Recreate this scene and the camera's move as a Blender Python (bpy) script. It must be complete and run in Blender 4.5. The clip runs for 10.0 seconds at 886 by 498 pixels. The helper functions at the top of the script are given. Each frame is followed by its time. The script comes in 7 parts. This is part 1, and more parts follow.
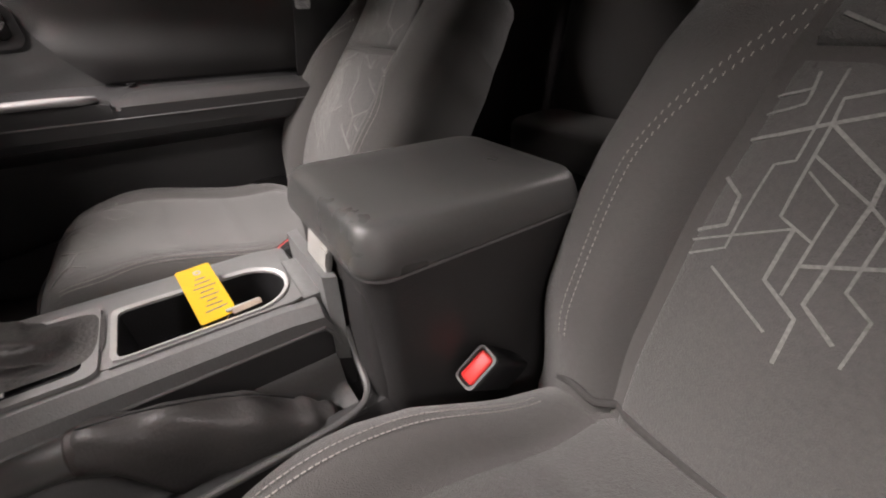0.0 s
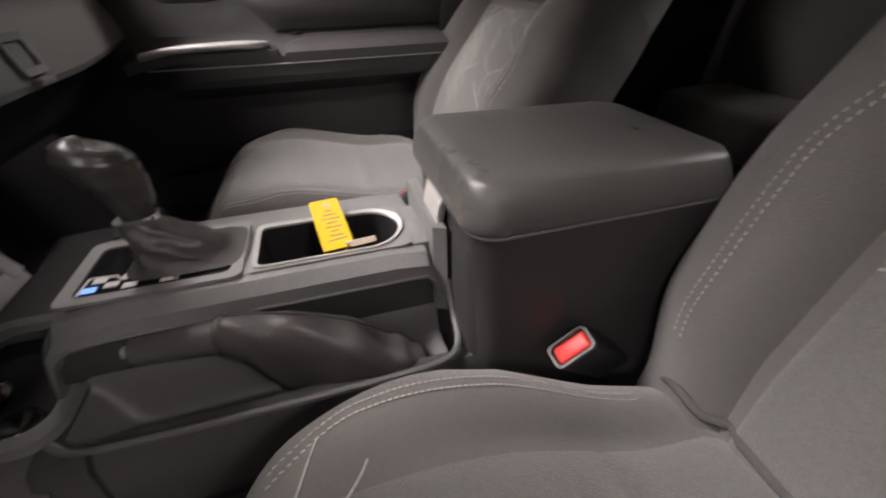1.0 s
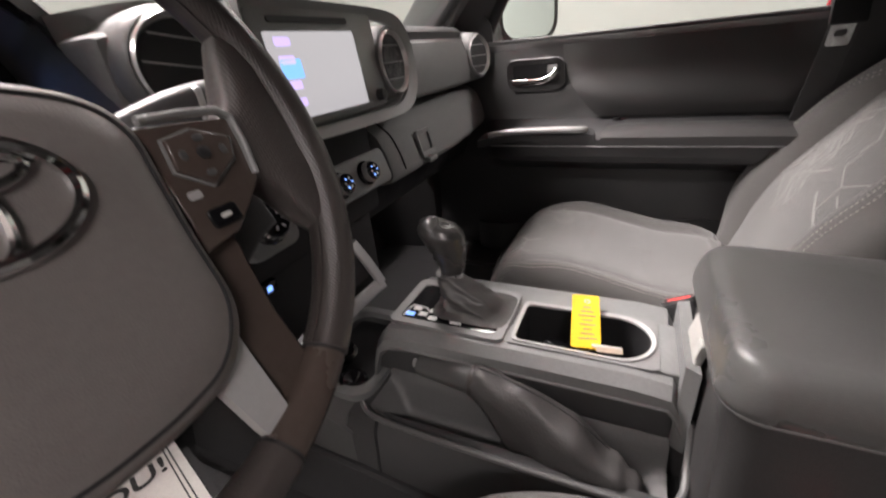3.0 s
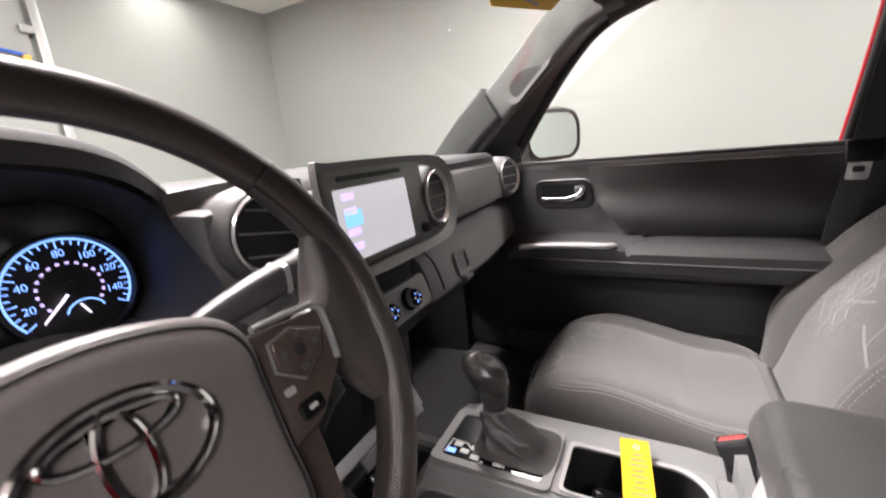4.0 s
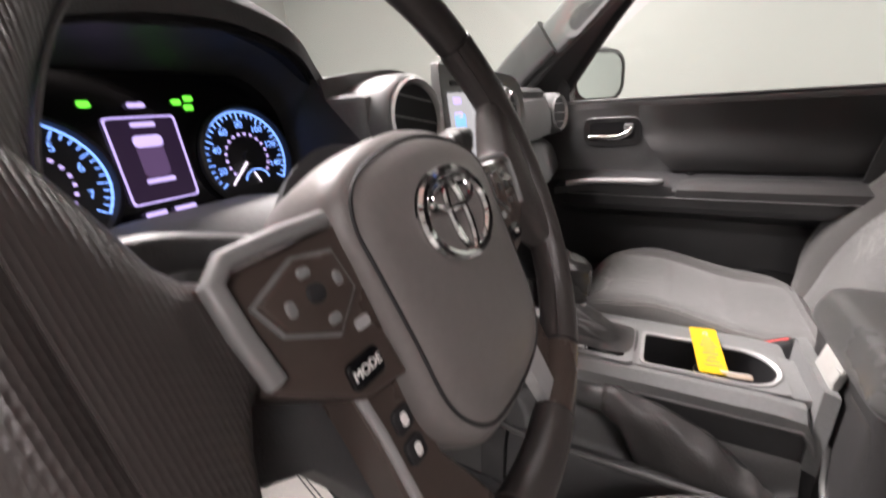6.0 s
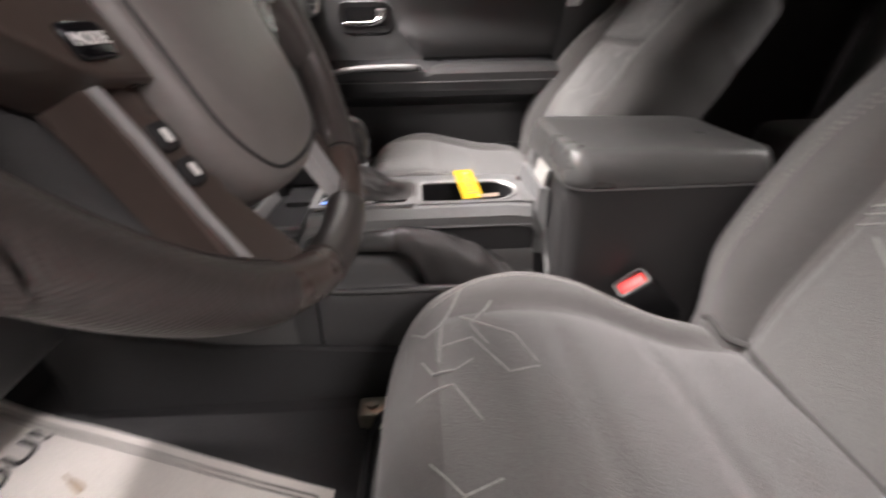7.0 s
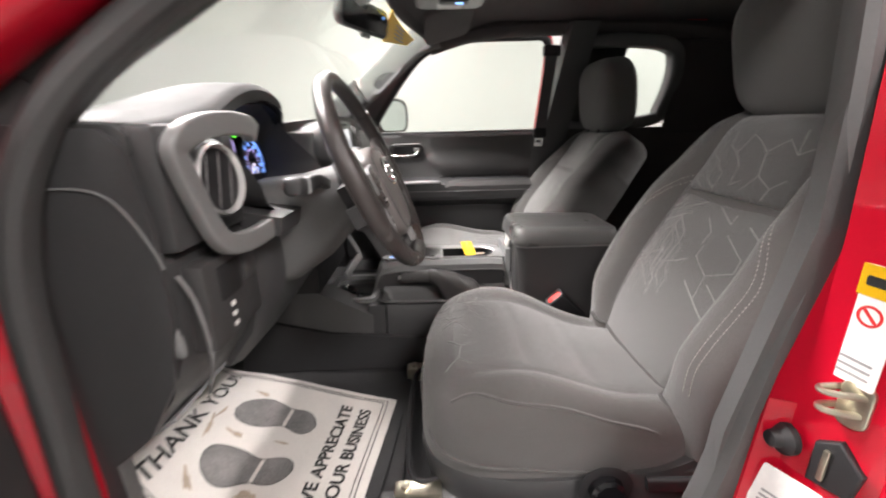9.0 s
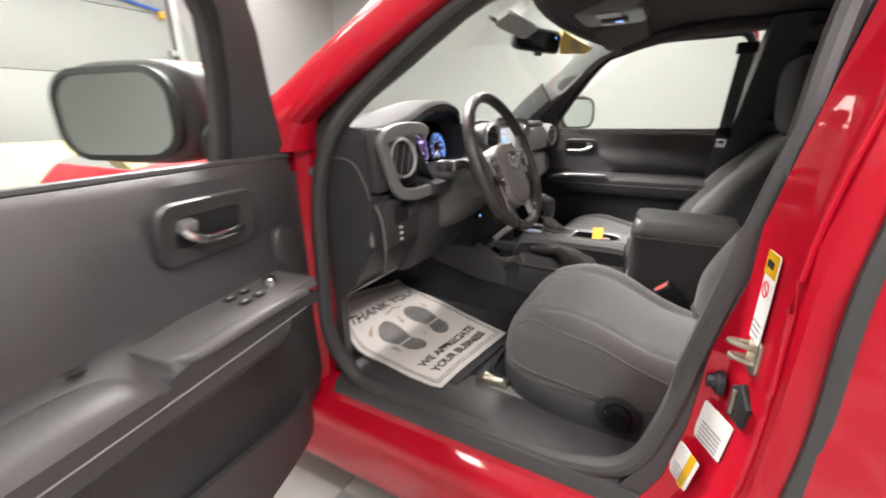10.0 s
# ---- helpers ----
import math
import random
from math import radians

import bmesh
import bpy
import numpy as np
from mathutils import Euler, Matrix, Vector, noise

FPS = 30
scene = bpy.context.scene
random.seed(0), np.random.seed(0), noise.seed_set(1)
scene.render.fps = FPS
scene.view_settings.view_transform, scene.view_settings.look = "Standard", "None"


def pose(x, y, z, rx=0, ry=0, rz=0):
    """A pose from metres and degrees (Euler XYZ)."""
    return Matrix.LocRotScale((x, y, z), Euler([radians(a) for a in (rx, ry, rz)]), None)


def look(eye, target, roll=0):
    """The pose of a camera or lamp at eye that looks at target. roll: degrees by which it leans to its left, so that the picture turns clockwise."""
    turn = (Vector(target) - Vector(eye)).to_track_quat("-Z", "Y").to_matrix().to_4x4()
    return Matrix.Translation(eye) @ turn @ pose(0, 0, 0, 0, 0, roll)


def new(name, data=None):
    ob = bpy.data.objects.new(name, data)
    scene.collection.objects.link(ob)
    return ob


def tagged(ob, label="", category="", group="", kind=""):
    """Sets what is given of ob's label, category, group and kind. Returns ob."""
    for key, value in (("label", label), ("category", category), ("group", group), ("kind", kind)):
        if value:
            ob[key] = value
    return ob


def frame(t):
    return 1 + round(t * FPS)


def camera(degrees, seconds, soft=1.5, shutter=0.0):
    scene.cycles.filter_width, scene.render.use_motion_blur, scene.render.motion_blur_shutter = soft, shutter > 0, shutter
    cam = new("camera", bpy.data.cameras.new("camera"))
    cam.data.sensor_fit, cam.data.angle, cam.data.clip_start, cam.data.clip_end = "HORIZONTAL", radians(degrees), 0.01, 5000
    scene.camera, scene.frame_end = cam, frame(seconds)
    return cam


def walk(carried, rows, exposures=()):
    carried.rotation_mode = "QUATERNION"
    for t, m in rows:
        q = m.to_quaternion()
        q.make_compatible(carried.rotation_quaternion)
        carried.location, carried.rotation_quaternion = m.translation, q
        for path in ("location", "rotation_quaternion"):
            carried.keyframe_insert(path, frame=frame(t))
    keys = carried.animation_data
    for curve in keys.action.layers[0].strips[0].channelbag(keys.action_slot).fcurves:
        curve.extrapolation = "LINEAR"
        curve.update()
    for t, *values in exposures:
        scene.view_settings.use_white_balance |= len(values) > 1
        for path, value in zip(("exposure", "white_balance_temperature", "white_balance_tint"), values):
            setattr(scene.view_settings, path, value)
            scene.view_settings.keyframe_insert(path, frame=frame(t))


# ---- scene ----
cam = camera(95.6, 10.0, 2.0, 0.4)
PATH = [
    (0, (-0.426, 0.385, 1.24), (1.0, -0.581, 0.224), -1.3),
    (0.5, (-0.427, 0.388, 1.237), (1.058, -0.451, 0.191), -0.6),
    (1, (-0.424, 0.387, 1.228), (1.16, -0.069, 0.097), -1.4),
    (1.5, (-0.432, 0.393, 1.231), (1.169, 0.341, 0.033), -1.6),
    (2, (-0.434, 0.381, 1.242), (1.149, 0.705, 0.063), -3.2),
    (2.5, (-0.439, 0.363, 1.274), (1.147, 1.02, 0.249), -5.7),
    (2.7, (-0.441, 0.364, 1.290), (1.146, 1.088, 0.316), -5.8),
    (3.8, (-0.449, 0.390, 1.370), (1.245, 1.304, 0.822), -5.8),
    (4, (-0.453, 0.392, 1.39), (1.254, 1.315, 0.905), -5.5),
    (4.5, (-0.498, 0.433, 1.435), (1.219, 1.378, 1.04), -4.0),
    (5, (-0.567, 0.483, 1.45), (1.108, 1.495, 1.037), -3.2),
    (5.2, (-0.581, 0.488, 1.436), (1.085, 1.503, 0.993), -3.1),
    (6.3, (-0.598, 0.487, 1.297), (1.064, 1.278, 0.495), -4.2),
    (6.5, (-0.614, 0.482, 1.275), (1.056, 1.134, 0.389), -4.6),
    (7, (-0.642, 0.475, 1.244), (1.079, 0.39, 0.228), -1.1),
    (7.5, (-0.678, 0.466, 1.294), (1.019, -0.189, 0.463), 0.5),
    (8, (-0.829, 0.47, 1.319), (0.937, -0.076, 0.555), -0.8),
    (8.5, (-1.015, 0.511, 1.348), (0.831, 0.141, 0.672), -1.3),
    (9, (-1.179, 0.497, 1.364), (0.728, 0.465, 0.762), -1.4),
    (9.5, (-1.3, 0.355, 1.37), (0.546, 0.842, 0.772), -1.4),
    (10, (-1.464, 0.214, 1.397), (0.193, 1.139, 0.766), -0.8),
]
LIGHTNESS = [(0, 0.40, 6800, 19), (2.5, 0.70, 6800, 19), (4.0, 1.05, 6600, 19), (4.5, 0.84, 6600, 19), (5.0, 0.80, 6600, 19), (6.5, 1.0, 6700, 19), (8.0, 1.22, 6600, 16), (9.0, 1.30, 6600, 15), (10, 1.02, 6600, 14)]
walk(cam, [(t, look(eye, target, roll)) for t, eye, target, roll in PATH], LIGHTNESS)

# ---- light ----
world = bpy.data.worlds.new("room_air")
world.use_nodes = True
world.node_tree.nodes["Background"].inputs[0].default_value = (0.9, 0.95, 1.0, 1)
world.node_tree.nodes["Background"].inputs[1].default_value = 0.05
scene.world = world


def ceiling_lamp(x, y, sx, sy, watts):
    lamp = bpy.data.lights.new("ceiling_lamp", "AREA")
    lamp.shape, lamp.size, lamp.size_y, lamp.energy = "RECTANGLE", sx, sy, watts
    lamp.color = (1.0, 0.975, 0.95)
    new("ceiling_lamp", lamp).matrix_world = pose(x, y, 3.21, 0, 0, 0)


# the last lamp, behind the truck, is unseen and added to brighten the rear cab
LAMPS = [(2.35, 4.3, 6), (2.35, 1.0, 60), (2.35, -2.0, 56), (0.35, 2.2, 190), (-2.4, 1.9, 45), (-2.4, -1.0, 48), (0.0, -3.2, 105)]
for lamp_x, lamp_y, lamp_w in LAMPS:
    ceiling_lamp(lamp_x, lamp_y, 0.55, 1.15, lamp_w)


# ---- materials ----
def material(name, colour, rough=0.5, metal=0.0, grain=0.0, grain_scale=400.0, vary=0.12, vary_scale=9.0, coat=0.0, sheen=0.0,
             emit=None, power=0.0, weave=False, spec=0.5):
    m = bpy.data.materials.new(name)
    m.use_nodes = True
    nt = m.node_tree
    b = nt.nodes["Principled BSDF"]
    b.inputs["Roughness"].default_value = rough
    b.inputs["Metallic"].default_value = metal
    b.inputs["Coat Weight"].default_value = coat
    b.inputs["Coat Roughness"].default_value = 0.04
    b.inputs["Sheen Weight"].default_value = sheen
    b.inputs["Specular IOR Level"].default_value = spec
    co = nt.nodes.new("ShaderNodeTexCoord")
    if vary > 0:
        n1 = nt.nodes.new("ShaderNodeTexNoise")
        n1.inputs["Scale"].default_value, n1.inputs["Detail"].default_value = vary_scale, 5
        n2 = nt.nodes.new("ShaderNodeTexNoise")
        n2.inputs["Scale"].default_value, n2.inputs["Detail"].default_value = vary_scale * 24, 3
        nt.links.new(co.outputs["Object"], n1.inputs["Vector"])
        nt.links.new(co.outputs["Object"], n2.inputs["Vector"])
        add = nt.nodes.new("ShaderNodeMath")
        add.operation = "ADD"
        nt.links.new(n1.outputs["Fac"], add.inputs[0])
        nt.links.new(n2.outputs["Fac"], add.inputs[1])
        ramp = nt.nodes.new("ShaderNodeMapRange")
        ramp.inputs[1].default_value, ramp.inputs[2].default_value = 0.6, 1.4
        ramp.inputs[3].default_value, ramp.inputs[4].default_value = 1 - vary, 1 + vary
        nt.links.new(add.outputs[0], ramp.inputs[0])
        mul = nt.nodes.new("ShaderNodeVectorMath")
        mul.operation = "MULTIPLY"
        mul.inputs[0].default_value = colour
        nt.links.new(ramp.outputs[0], mul.inputs[1])
        nt.links.new(mul.outputs[0], b.inputs["Base Color"])
        rr = nt.nodes.new("ShaderNodeMapRange")
        rr.inputs[1].default_value, rr.inputs[2].default_value = 0.3, 0.7
        rr.inputs[3].default_value, rr.inputs[4].default_value = max(0.02, rough * 0.85), min(1, rough * 1.15)
        nt.links.new(n1.outputs["Fac"], rr.inputs[0])
        nt.links.new(rr.outputs[0], b.inputs["Roughness"])
    else:
        b.inputs["Base Color"].default_value = (*colour, 1)
    if grain > 0:
        if weave:
            tx = nt.nodes.new("ShaderNodeTexVoronoi")
            tx.inputs["Scale"].default_value, tx.inputs["Randomness"].default_value = grain_scale, 0.12 if weave == "dots" else 1.0
            out = tx.outputs["Distance"]
        else:
            tx = nt.nodes.new("ShaderNodeTexNoise")
            tx.inputs["Scale"].default_value, tx.inputs["Detail"].default_value = grain_scale, 2
            out = tx.outputs["Fac"]
        nt.links.new(co.outputs["Object"], tx.inputs["Vector"])
        bump = nt.nodes.new("ShaderNodeBump")
        bump.inputs["Strength"].default_value, bump.inputs["Distance"].default_value = grain, 0.001
        nt.links.new(out, bump.inputs["Height"])
        nt.links.new(bump.outputs[0], b.inputs["Normal"])
    if emit:
        b.inputs["Emission Color"].default_value = (*emit, 1)
        b.inputs["Emission Strength"].default_value = power
    return m


FABRIC = material("seat_fabric", (0.072, 0.069, 0.066), 0.95, grain=0.6, grain_scale=900, vary=0.10, sheen=0.25, weave=True)
INSERT = material("seat_insert_fabric", (0.092, 0.091, 0.088), 0.95, grain=0.8, grain_scale=700, vary=0.14, sheen=0.3, weave=True)
PATTERN = material("printed_line", (0.215, 0.215, 0.207), 0.7, grain=0.2, vary=0.4, vary_scale=14)
# seam colour, also used as shade in the seat's creases
SEAM_SHADE = material("seam_thread_and_shade", (0.055, 0.053, 0.051), 0.9, vary=0.15)
THREAD = material("stitch_thread", (0.36, 0.34, 0.32), 0.8, vary=0.1)
PLASTIC = material("dark_plastic", (0.048, 0.048, 0.049), 0.42, grain=0.35, grain_scale=700, vary=0.1)
PLASTIC_MID = material("grey_plastic", (0.175, 0.178, 0.177), 0.34, grain=0.35, grain_scale=600, vary=0.1)
DASH_TOP = material("matte_dash_top", (0.052, 0.053, 0.053), 0.8, grain=0.5, grain_scale=500, vary=0.1, spec=0.3)
PLASTIC_SOFT = material("soft_dash_plastic", (0.172, 0.175, 0.173), 0.75, grain=0.5, grain_scale=500, vary=0.1, spec=0.25)
# black plastic; also stands in for deep shade in gaps and recesses
BLACK = material("black_plastic_and_shade", (0.012, 0.012, 0.013), 0.6, grain=0.2, vary=0.1)
GLOSS = material("gloss_black", (0.006, 0.006, 0.007), 0.12, vary=0.05)
SILVER = material("satin_silver", (0.42, 0.42, 0.42), 0.40, metal=0.45, grain=0.1, vary=0.06)
SILVER_DARK = material("satin_grey_trim", (0.220, 0.220, 0.220), 0.55, metal=0.3, grain=0.1, vary=0.06)
BRIGHT = material("bright_trim", (0.72, 0.72, 0.71), 0.2, metal=0.5, vary=0.03)
BOX_PLASTIC = material("black_box_plastic", (0.034, 0.033, 0.033), 0.45, grain=0.4, grain_scale=600, vary=0.12)
HUB = material("airbag_vinyl", (0.142, 0.131, 0.125), 0.42, grain=0.25, grain_scale=1100, vary=0.08)
SHROUD = material("dark_grey_shroud_plastic", (0.094, 0.094, 0.093), 0.5, grain=0.35, grain_scale=600, vary=0.1)
KNOB = material("smooth_knob_leather", (0.030, 0.029, 0.028), 0.26, grain=0.08, vary=0.1)
GUARD = material("faded_yellow_plastic", (0.66, 0.56, 0.33), 0.5, vary=0.06)
CHROME = material("chrome", (0.75, 0.75, 0.75), 0.09, metal=1.0, vary=0.03)
STEEL = material("zinc_steel", (0.55, 0.52, 0.42), 0.35, metal=1.0, vary=0.2, vary_scale=60)
LEATHER = material("black_leather", (0.042, 0.036, 0.034), 0.42, grain=0.22, grain_scale=900, vary=0.15)
PERFORATED = material("perforated_leather", (0.044, 0.038, 0.036), 0.32, grain=0.4, grain_scale=560, vary=0.12, weave="dots")
ARMREST = material("armrest_vinyl", (0.085, 0.085, 0.083), 0.31, grain=0.25, grain_scale=1100, vary=0.08)
CARPET = material("carpet", (0.028, 0.028, 0.029), 1.0, grain=1.0, grain_scale=350, vary=0.3, vary_scale=20)
GAITER = material("worn_leather", (0.058, 0.055, 0.054), 0.42, grain=0.6, grain_scale=300, vary=0.18, vary_scale=16)
PIANO = material("smooth_spoke_plastic", (0.058, 0.044, 0.038), 0.27, grain=0.05, vary=0.08)
DOOR_PAD = material("door_pad_vinyl", (0.046, 0.045, 0.045), 0.46, grain=0.5, grain_scale=450, vary=0.1)
RUBBER = material("rubber_mat", (0.028, 0.028, 0.029), 0.75, grain=0.4, grain_scale=200, vary=0.2)
SEAL = material("rubber_seal", (0.050, 0.050, 0.050), 0.55, grain=0.2, vary=0.1)
RED = material("red_paint", (0.440, 0.004, 0.018), 0.40, vary=0.03, coat=0.7, spec=0.12)
BUCKLE_RED = material("red_button", (0.75, 0.045, 0.04), 0.4, vary=0.05)
LINER = material("black_headliner", (0.050, 0.044, 0.044), 0.95, grain=0.6, grain_scale=600, vary=0.15)
PILLAR = material("grey_pillar_cloth", (0.105, 0.105, 0.105), 0.8, grain=0.3, grain_scale=600, vary=0.08)
YELLOW = material("yellow_card", (0.72, 0.43, 0.004), 0.5, vary=0.05)
INK = material("black_ink", (0.02, 0.02, 0.02), 0.7, vary=0.2, vary_scale=40)
GREY_INK = material("grey_ink", (0.200, 0.195, 0.190), 0.8, vary=0.6, vary_scale=14)
WHITE_LABEL = material("white_label", (0.78, 0.78, 0.76), 0.5, vary=0.05)
BAR_GREY = material("grey_print", (0.30, 0.30, 0.30), 0.6, vary=0.1)
RED_INK = material("red_ink", (0.7, 0.03, 0.03), 0.6, vary=0.05)
PAPER = material("paper", (0.70, 0.67, 0.63), 0.85, grain=0.25, grain_scale=60, vary=0.10, vary_scale=11)
MUD = material("muddy_stain", (0.440, 0.360, 0.280), 0.9, vary=0.3, vary_scale=40)
WALL = material("white_wall_paint", (0.256, 0.260, 0.252), 0.7, grain=0.15, grain_scale=60, vary=0.02, vary_scale=1.3)
DOOR_WHITE = material("white_door_panel", (0.290, 0.294, 0.290), 0.5, vary=0.03, vary_scale=2)
CEIL = material("ceiling_paint", (0.70, 0.70, 0.685), 0.8, vary=0.02, vary_scale=1.5)
TILE_A = material("light_floor_tile", (0.44, 0.44, 0.42), 0.4, vary=0.12, vary_scale=6)
TILE_B = material("grey_floor_tile", (0.27, 0.27, 0.26), 0.4, vary=0.12, vary_scale=6)
MIRROR = material("mirror_silver", (0.86, 0.90, 0.89), 0.02, metal=1.0, vary=0)
GLOW_BLUE = material("blue_gauge_light", (0.02, 0.05, 0.15), 0.4, vary=0, emit=(0.16, 0.34, 0.9), power=1.3)
GLOW_WHITE = material("white_gauge_light", (0.1, 0.1, 0.1), 0.4, vary=0, emit=(0.85, 0.78, 0.95), power=1.1)
GLOW_LILAC = material("lilac_display_light", (0.1, 0.1, 0.1), 0.4, vary=0, emit=(0.55, 0.45, 0.95), power=0.8)
GLOW_VIOLET = material("dim_display_light", (0.02, 0.01, 0.02), 0.3, vary=0, emit=(0.045, 0.025, 0.07), power=0.22)
GLOW_RUST = material("rust_display_light", (0.02, 0.01, 0.02), 0.3, vary=0, emit=(0.10, 0.06, 0.14), power=0.6)
GLOW_GREEN = material("green_warning_light", (0.02, 0.1, 0.02), 0.4, vary=0, emit=(0.12, 0.95, 0.05), power=1.0)
GLOW_RED = material("red_warning_light", (0.1, 0.02, 0.02), 0.4, vary=0, emit=(0.9, 0.05, 0.05), power=1.5)
SCREEN = material("display_light", (0.05, 0.05, 0.05), 0.15, vary=0, emit=(0.60, 0.615, 0.63), power=0.46)
SCREEN_BLUE = material("blue_display_light", (0.05, 0.05, 0.1), 0.15, vary=0, emit=(0.15, 0.40, 0.95), power=1.0)
LAMP_FACE = material("lamp_diffuser", (0.9, 0.9, 0.9), 0.5, vary=0, emit=(1.0, 0.98, 0.94), power=4.0)
BLUE_PIPE = material("blue_paint", (0.02, 0.09, 0.45), 0.5, vary=0.05)
ORANGE = material("ochre_paint", (0.65, 0.35, 0.05), 0.5, vary=0.05)
BEIGE = material("grey_beige_plastic", (0.42, 0.42, 0.40), 0.55, vary=0.05)


def glass_material(name, tint):
    m = bpy.data.materials.new(name)
    m.use_nodes = True
    nt = m.node_tree
    nt.nodes.clear()
    o = nt.nodes.new("ShaderNodeOutputMaterial")
    mix = nt.nodes.new("ShaderNodeMixShader")
    tr, gl, fr = nt.nodes.new("ShaderNodeBsdfTransparent"), nt.nodes.new("ShaderNodeBsdfGlossy"), nt.nodes.new("ShaderNodeLayerWeight")
    tr.inputs[0].default_value = (*tint, 1)
    gl.inputs["Roughness"].default_value = 0.01
    fr.inputs["Blend"].default_value = 0.5
    power = nt.nodes.new("ShaderNodeMath")
    power.operation = "POWER"
    power.inputs[1].default_value = 4.0
    nt.links.new(fr.outputs["Facing"], power.inputs[0])
    part_gloss = nt.nodes.new("ShaderNodeMath")
    part_gloss.operation = "MULTIPLY_ADD"
    part_gloss.inputs[1].default_value, part_gloss.inputs[2].default_value = 0.35, 0.02
    nt.links.new(power.outputs[0], part_gloss.inputs[0])
    nt.links.new(part_gloss.outputs[0], mix.inputs[0])
    nt.links.new(tr.outputs[0], mix.inputs[1])
    nt.links.new(gl.outputs[0], mix.inputs[2])
    nt.links.new(mix.outputs[0], o.inputs[0])
    return m


GLASS = glass_material("window_glass", (0.93, 0.97, 0.94))
LENS = glass_material("clear_lens", (0.95, 0.95, 0.95))


# ---- shape helpers ----
def finish(bm, sharp=0.6):
    bmesh.ops.recalc_face_normals(bm, faces=bm.faces)
    for f in bm.faces:
        f.smooth = True
    for e in bm.edges:
        if len(e.link_faces) == 2 and e.calc_face_angle(0) > sharp:
            e.smooth = False


def part(name, bm, mat, parent, label="", sharp=0.6):
    finish(bm, sharp)
    me = bpy.data.meshes.new(name)
    bm.to_mesh(me)
    bm.free()
    me.materials.append(mat)
    ob = new(name, me)
    if parent is not None:
        ob.parent = parent
        if parent.get("_fixed"):
            ob.matrix_parent_inverse = Matrix.Translation(parent.location).inverted()
    return tagged(ob, label) if label else ob


def thing(name, label, category, base=None, group="", kind=""):
    """An Empty at a thing's base. With a base the parts are given in the place's own metres, without one in the thing's."""
    root = new(name)
    root.empty_display_size = 0.1
    if base is not None:
        root.location = base
        root["_fixed"] = True
    return tagged(root, label, category, group, kind)


def single(name, bm, mat, label, category, kind="", group="", sharp=0.6):
    return tagged(part(name, bm, mat, None, sharp=sharp), label, category, group, kind)


def join(*bms):
    out = bmesh.new()
    for b in bms:
        me = bpy.data.meshes.new("tmp")
        b.to_mesh(me)
        out.from_mesh(me)
        b.free()
        bpy.data.meshes.remove(me)
    return out


def moved(bm, m):
    bmesh.ops.transform(bm, matrix=m, verts=bm.verts)
    return bm


def box(x0, x1, y0, y1, z0, z1, r=0.004, seg=2):
    bm = bmesh.new()
    bmesh.ops.create_cube(bm, size=1)
    sx, sy, sz = abs(x1 - x0), abs(y1 - y0), abs(z1 - z0)
    moved(bm, Matrix.Translation(((x0 + x1) / 2, (y0 + y1) / 2, (z0 + z1) / 2)) @ Matrix.Diagonal((sx, sy, sz, 1)))
    r = min(r, 0.49 * min(sx, sy, sz))
    if r > 0:
        bmesh.ops.bevel(bm, geom=bm.edges[:], offset=r, segments=seg, profile=0.5, affect="EDGES")
    return bm


def loft(rings, closed=True, caps=True):
    bm = bmesh.new()
    vs = [[bm.verts.new(p) for p in ring] for ring in rings]
    n = len(vs[0])
    for a, b in zip(vs, vs[1:]):
        for i in range(n if closed else n - 1):
            j = (i + 1) % n
            bm.faces.new((a[i], a[j], b[j], b[i]))
    if caps and closed:
        bm.faces.new(vs[0][::-1])
        bm.faces.new(vs[-1])
    return bm


def grid(fn, nu, nv, thick=None):
    """A sheet fn(u, v), u and v from 0 to 1; thick: a vector to its other side."""
    top = [[Vector(fn(i / nu, j / nv)) for i in range(nu + 1)] for j in range(nv + 1)]
    bm = bmesh.new()
    tv = [[bm.verts.new(p) for p in row] for row in top]
    for j in range(nv):
        for i in range(nu):
            bm.faces.new((tv[j][i], tv[j][i + 1], tv[j + 1][i + 1], tv[j + 1][i]))
    if thick is not None:
        t = Vector(thick)
        bv = [[bm.verts.new(p + t) for p in row] for row in top]
        for j in range(nv):
            for i in range(nu):
                bm.faces.new((bv[j][i], bv[j + 1][i], bv[j + 1][i + 1], bv[j][i + 1]))
        for i in range(nu):
            bm.faces.new((tv[0][i], bv[0][i], bv[0][i + 1], tv[0][i + 1]))
            bm.faces.new((tv[nv][i], tv[nv][i + 1], bv[nv][i + 1], bv[nv][i]))
        for j in range(nv):
            bm.faces.new((tv[j][0], tv[j + 1][0], bv[j + 1][0], bv[j][0]))
            bm.faces.new((tv[j][nu], bv[j][nu], bv[j + 1][nu], tv[j + 1][nu]))
    return bm


def spline(pts, per=8, closed=False):
    pts = [Vector(p) for p in pts]
    out, n = [], len(pts)
    for i in range(n if closed else n - 1):
        p0 = pts[(i - 1) % n] if closed or i > 0 else pts[0]
        p1, p2 = pts[i], pts[(i + 1) % n]
        p3 = pts[(i + 2) % n] if closed or i + 2 < n else pts[-1]
        for k in range(per):
            t = k / per
            out.append(0.5 * (2 * p1 + (p2 - p0) * t + (2 * p0 - 5 * p1 + 4 * p2 - p3) * t * t + (3 * p1 - p0 - 3 * p2 + p3) * t ** 3))
    if not closed:
        out.append(pts[-1])
    return out


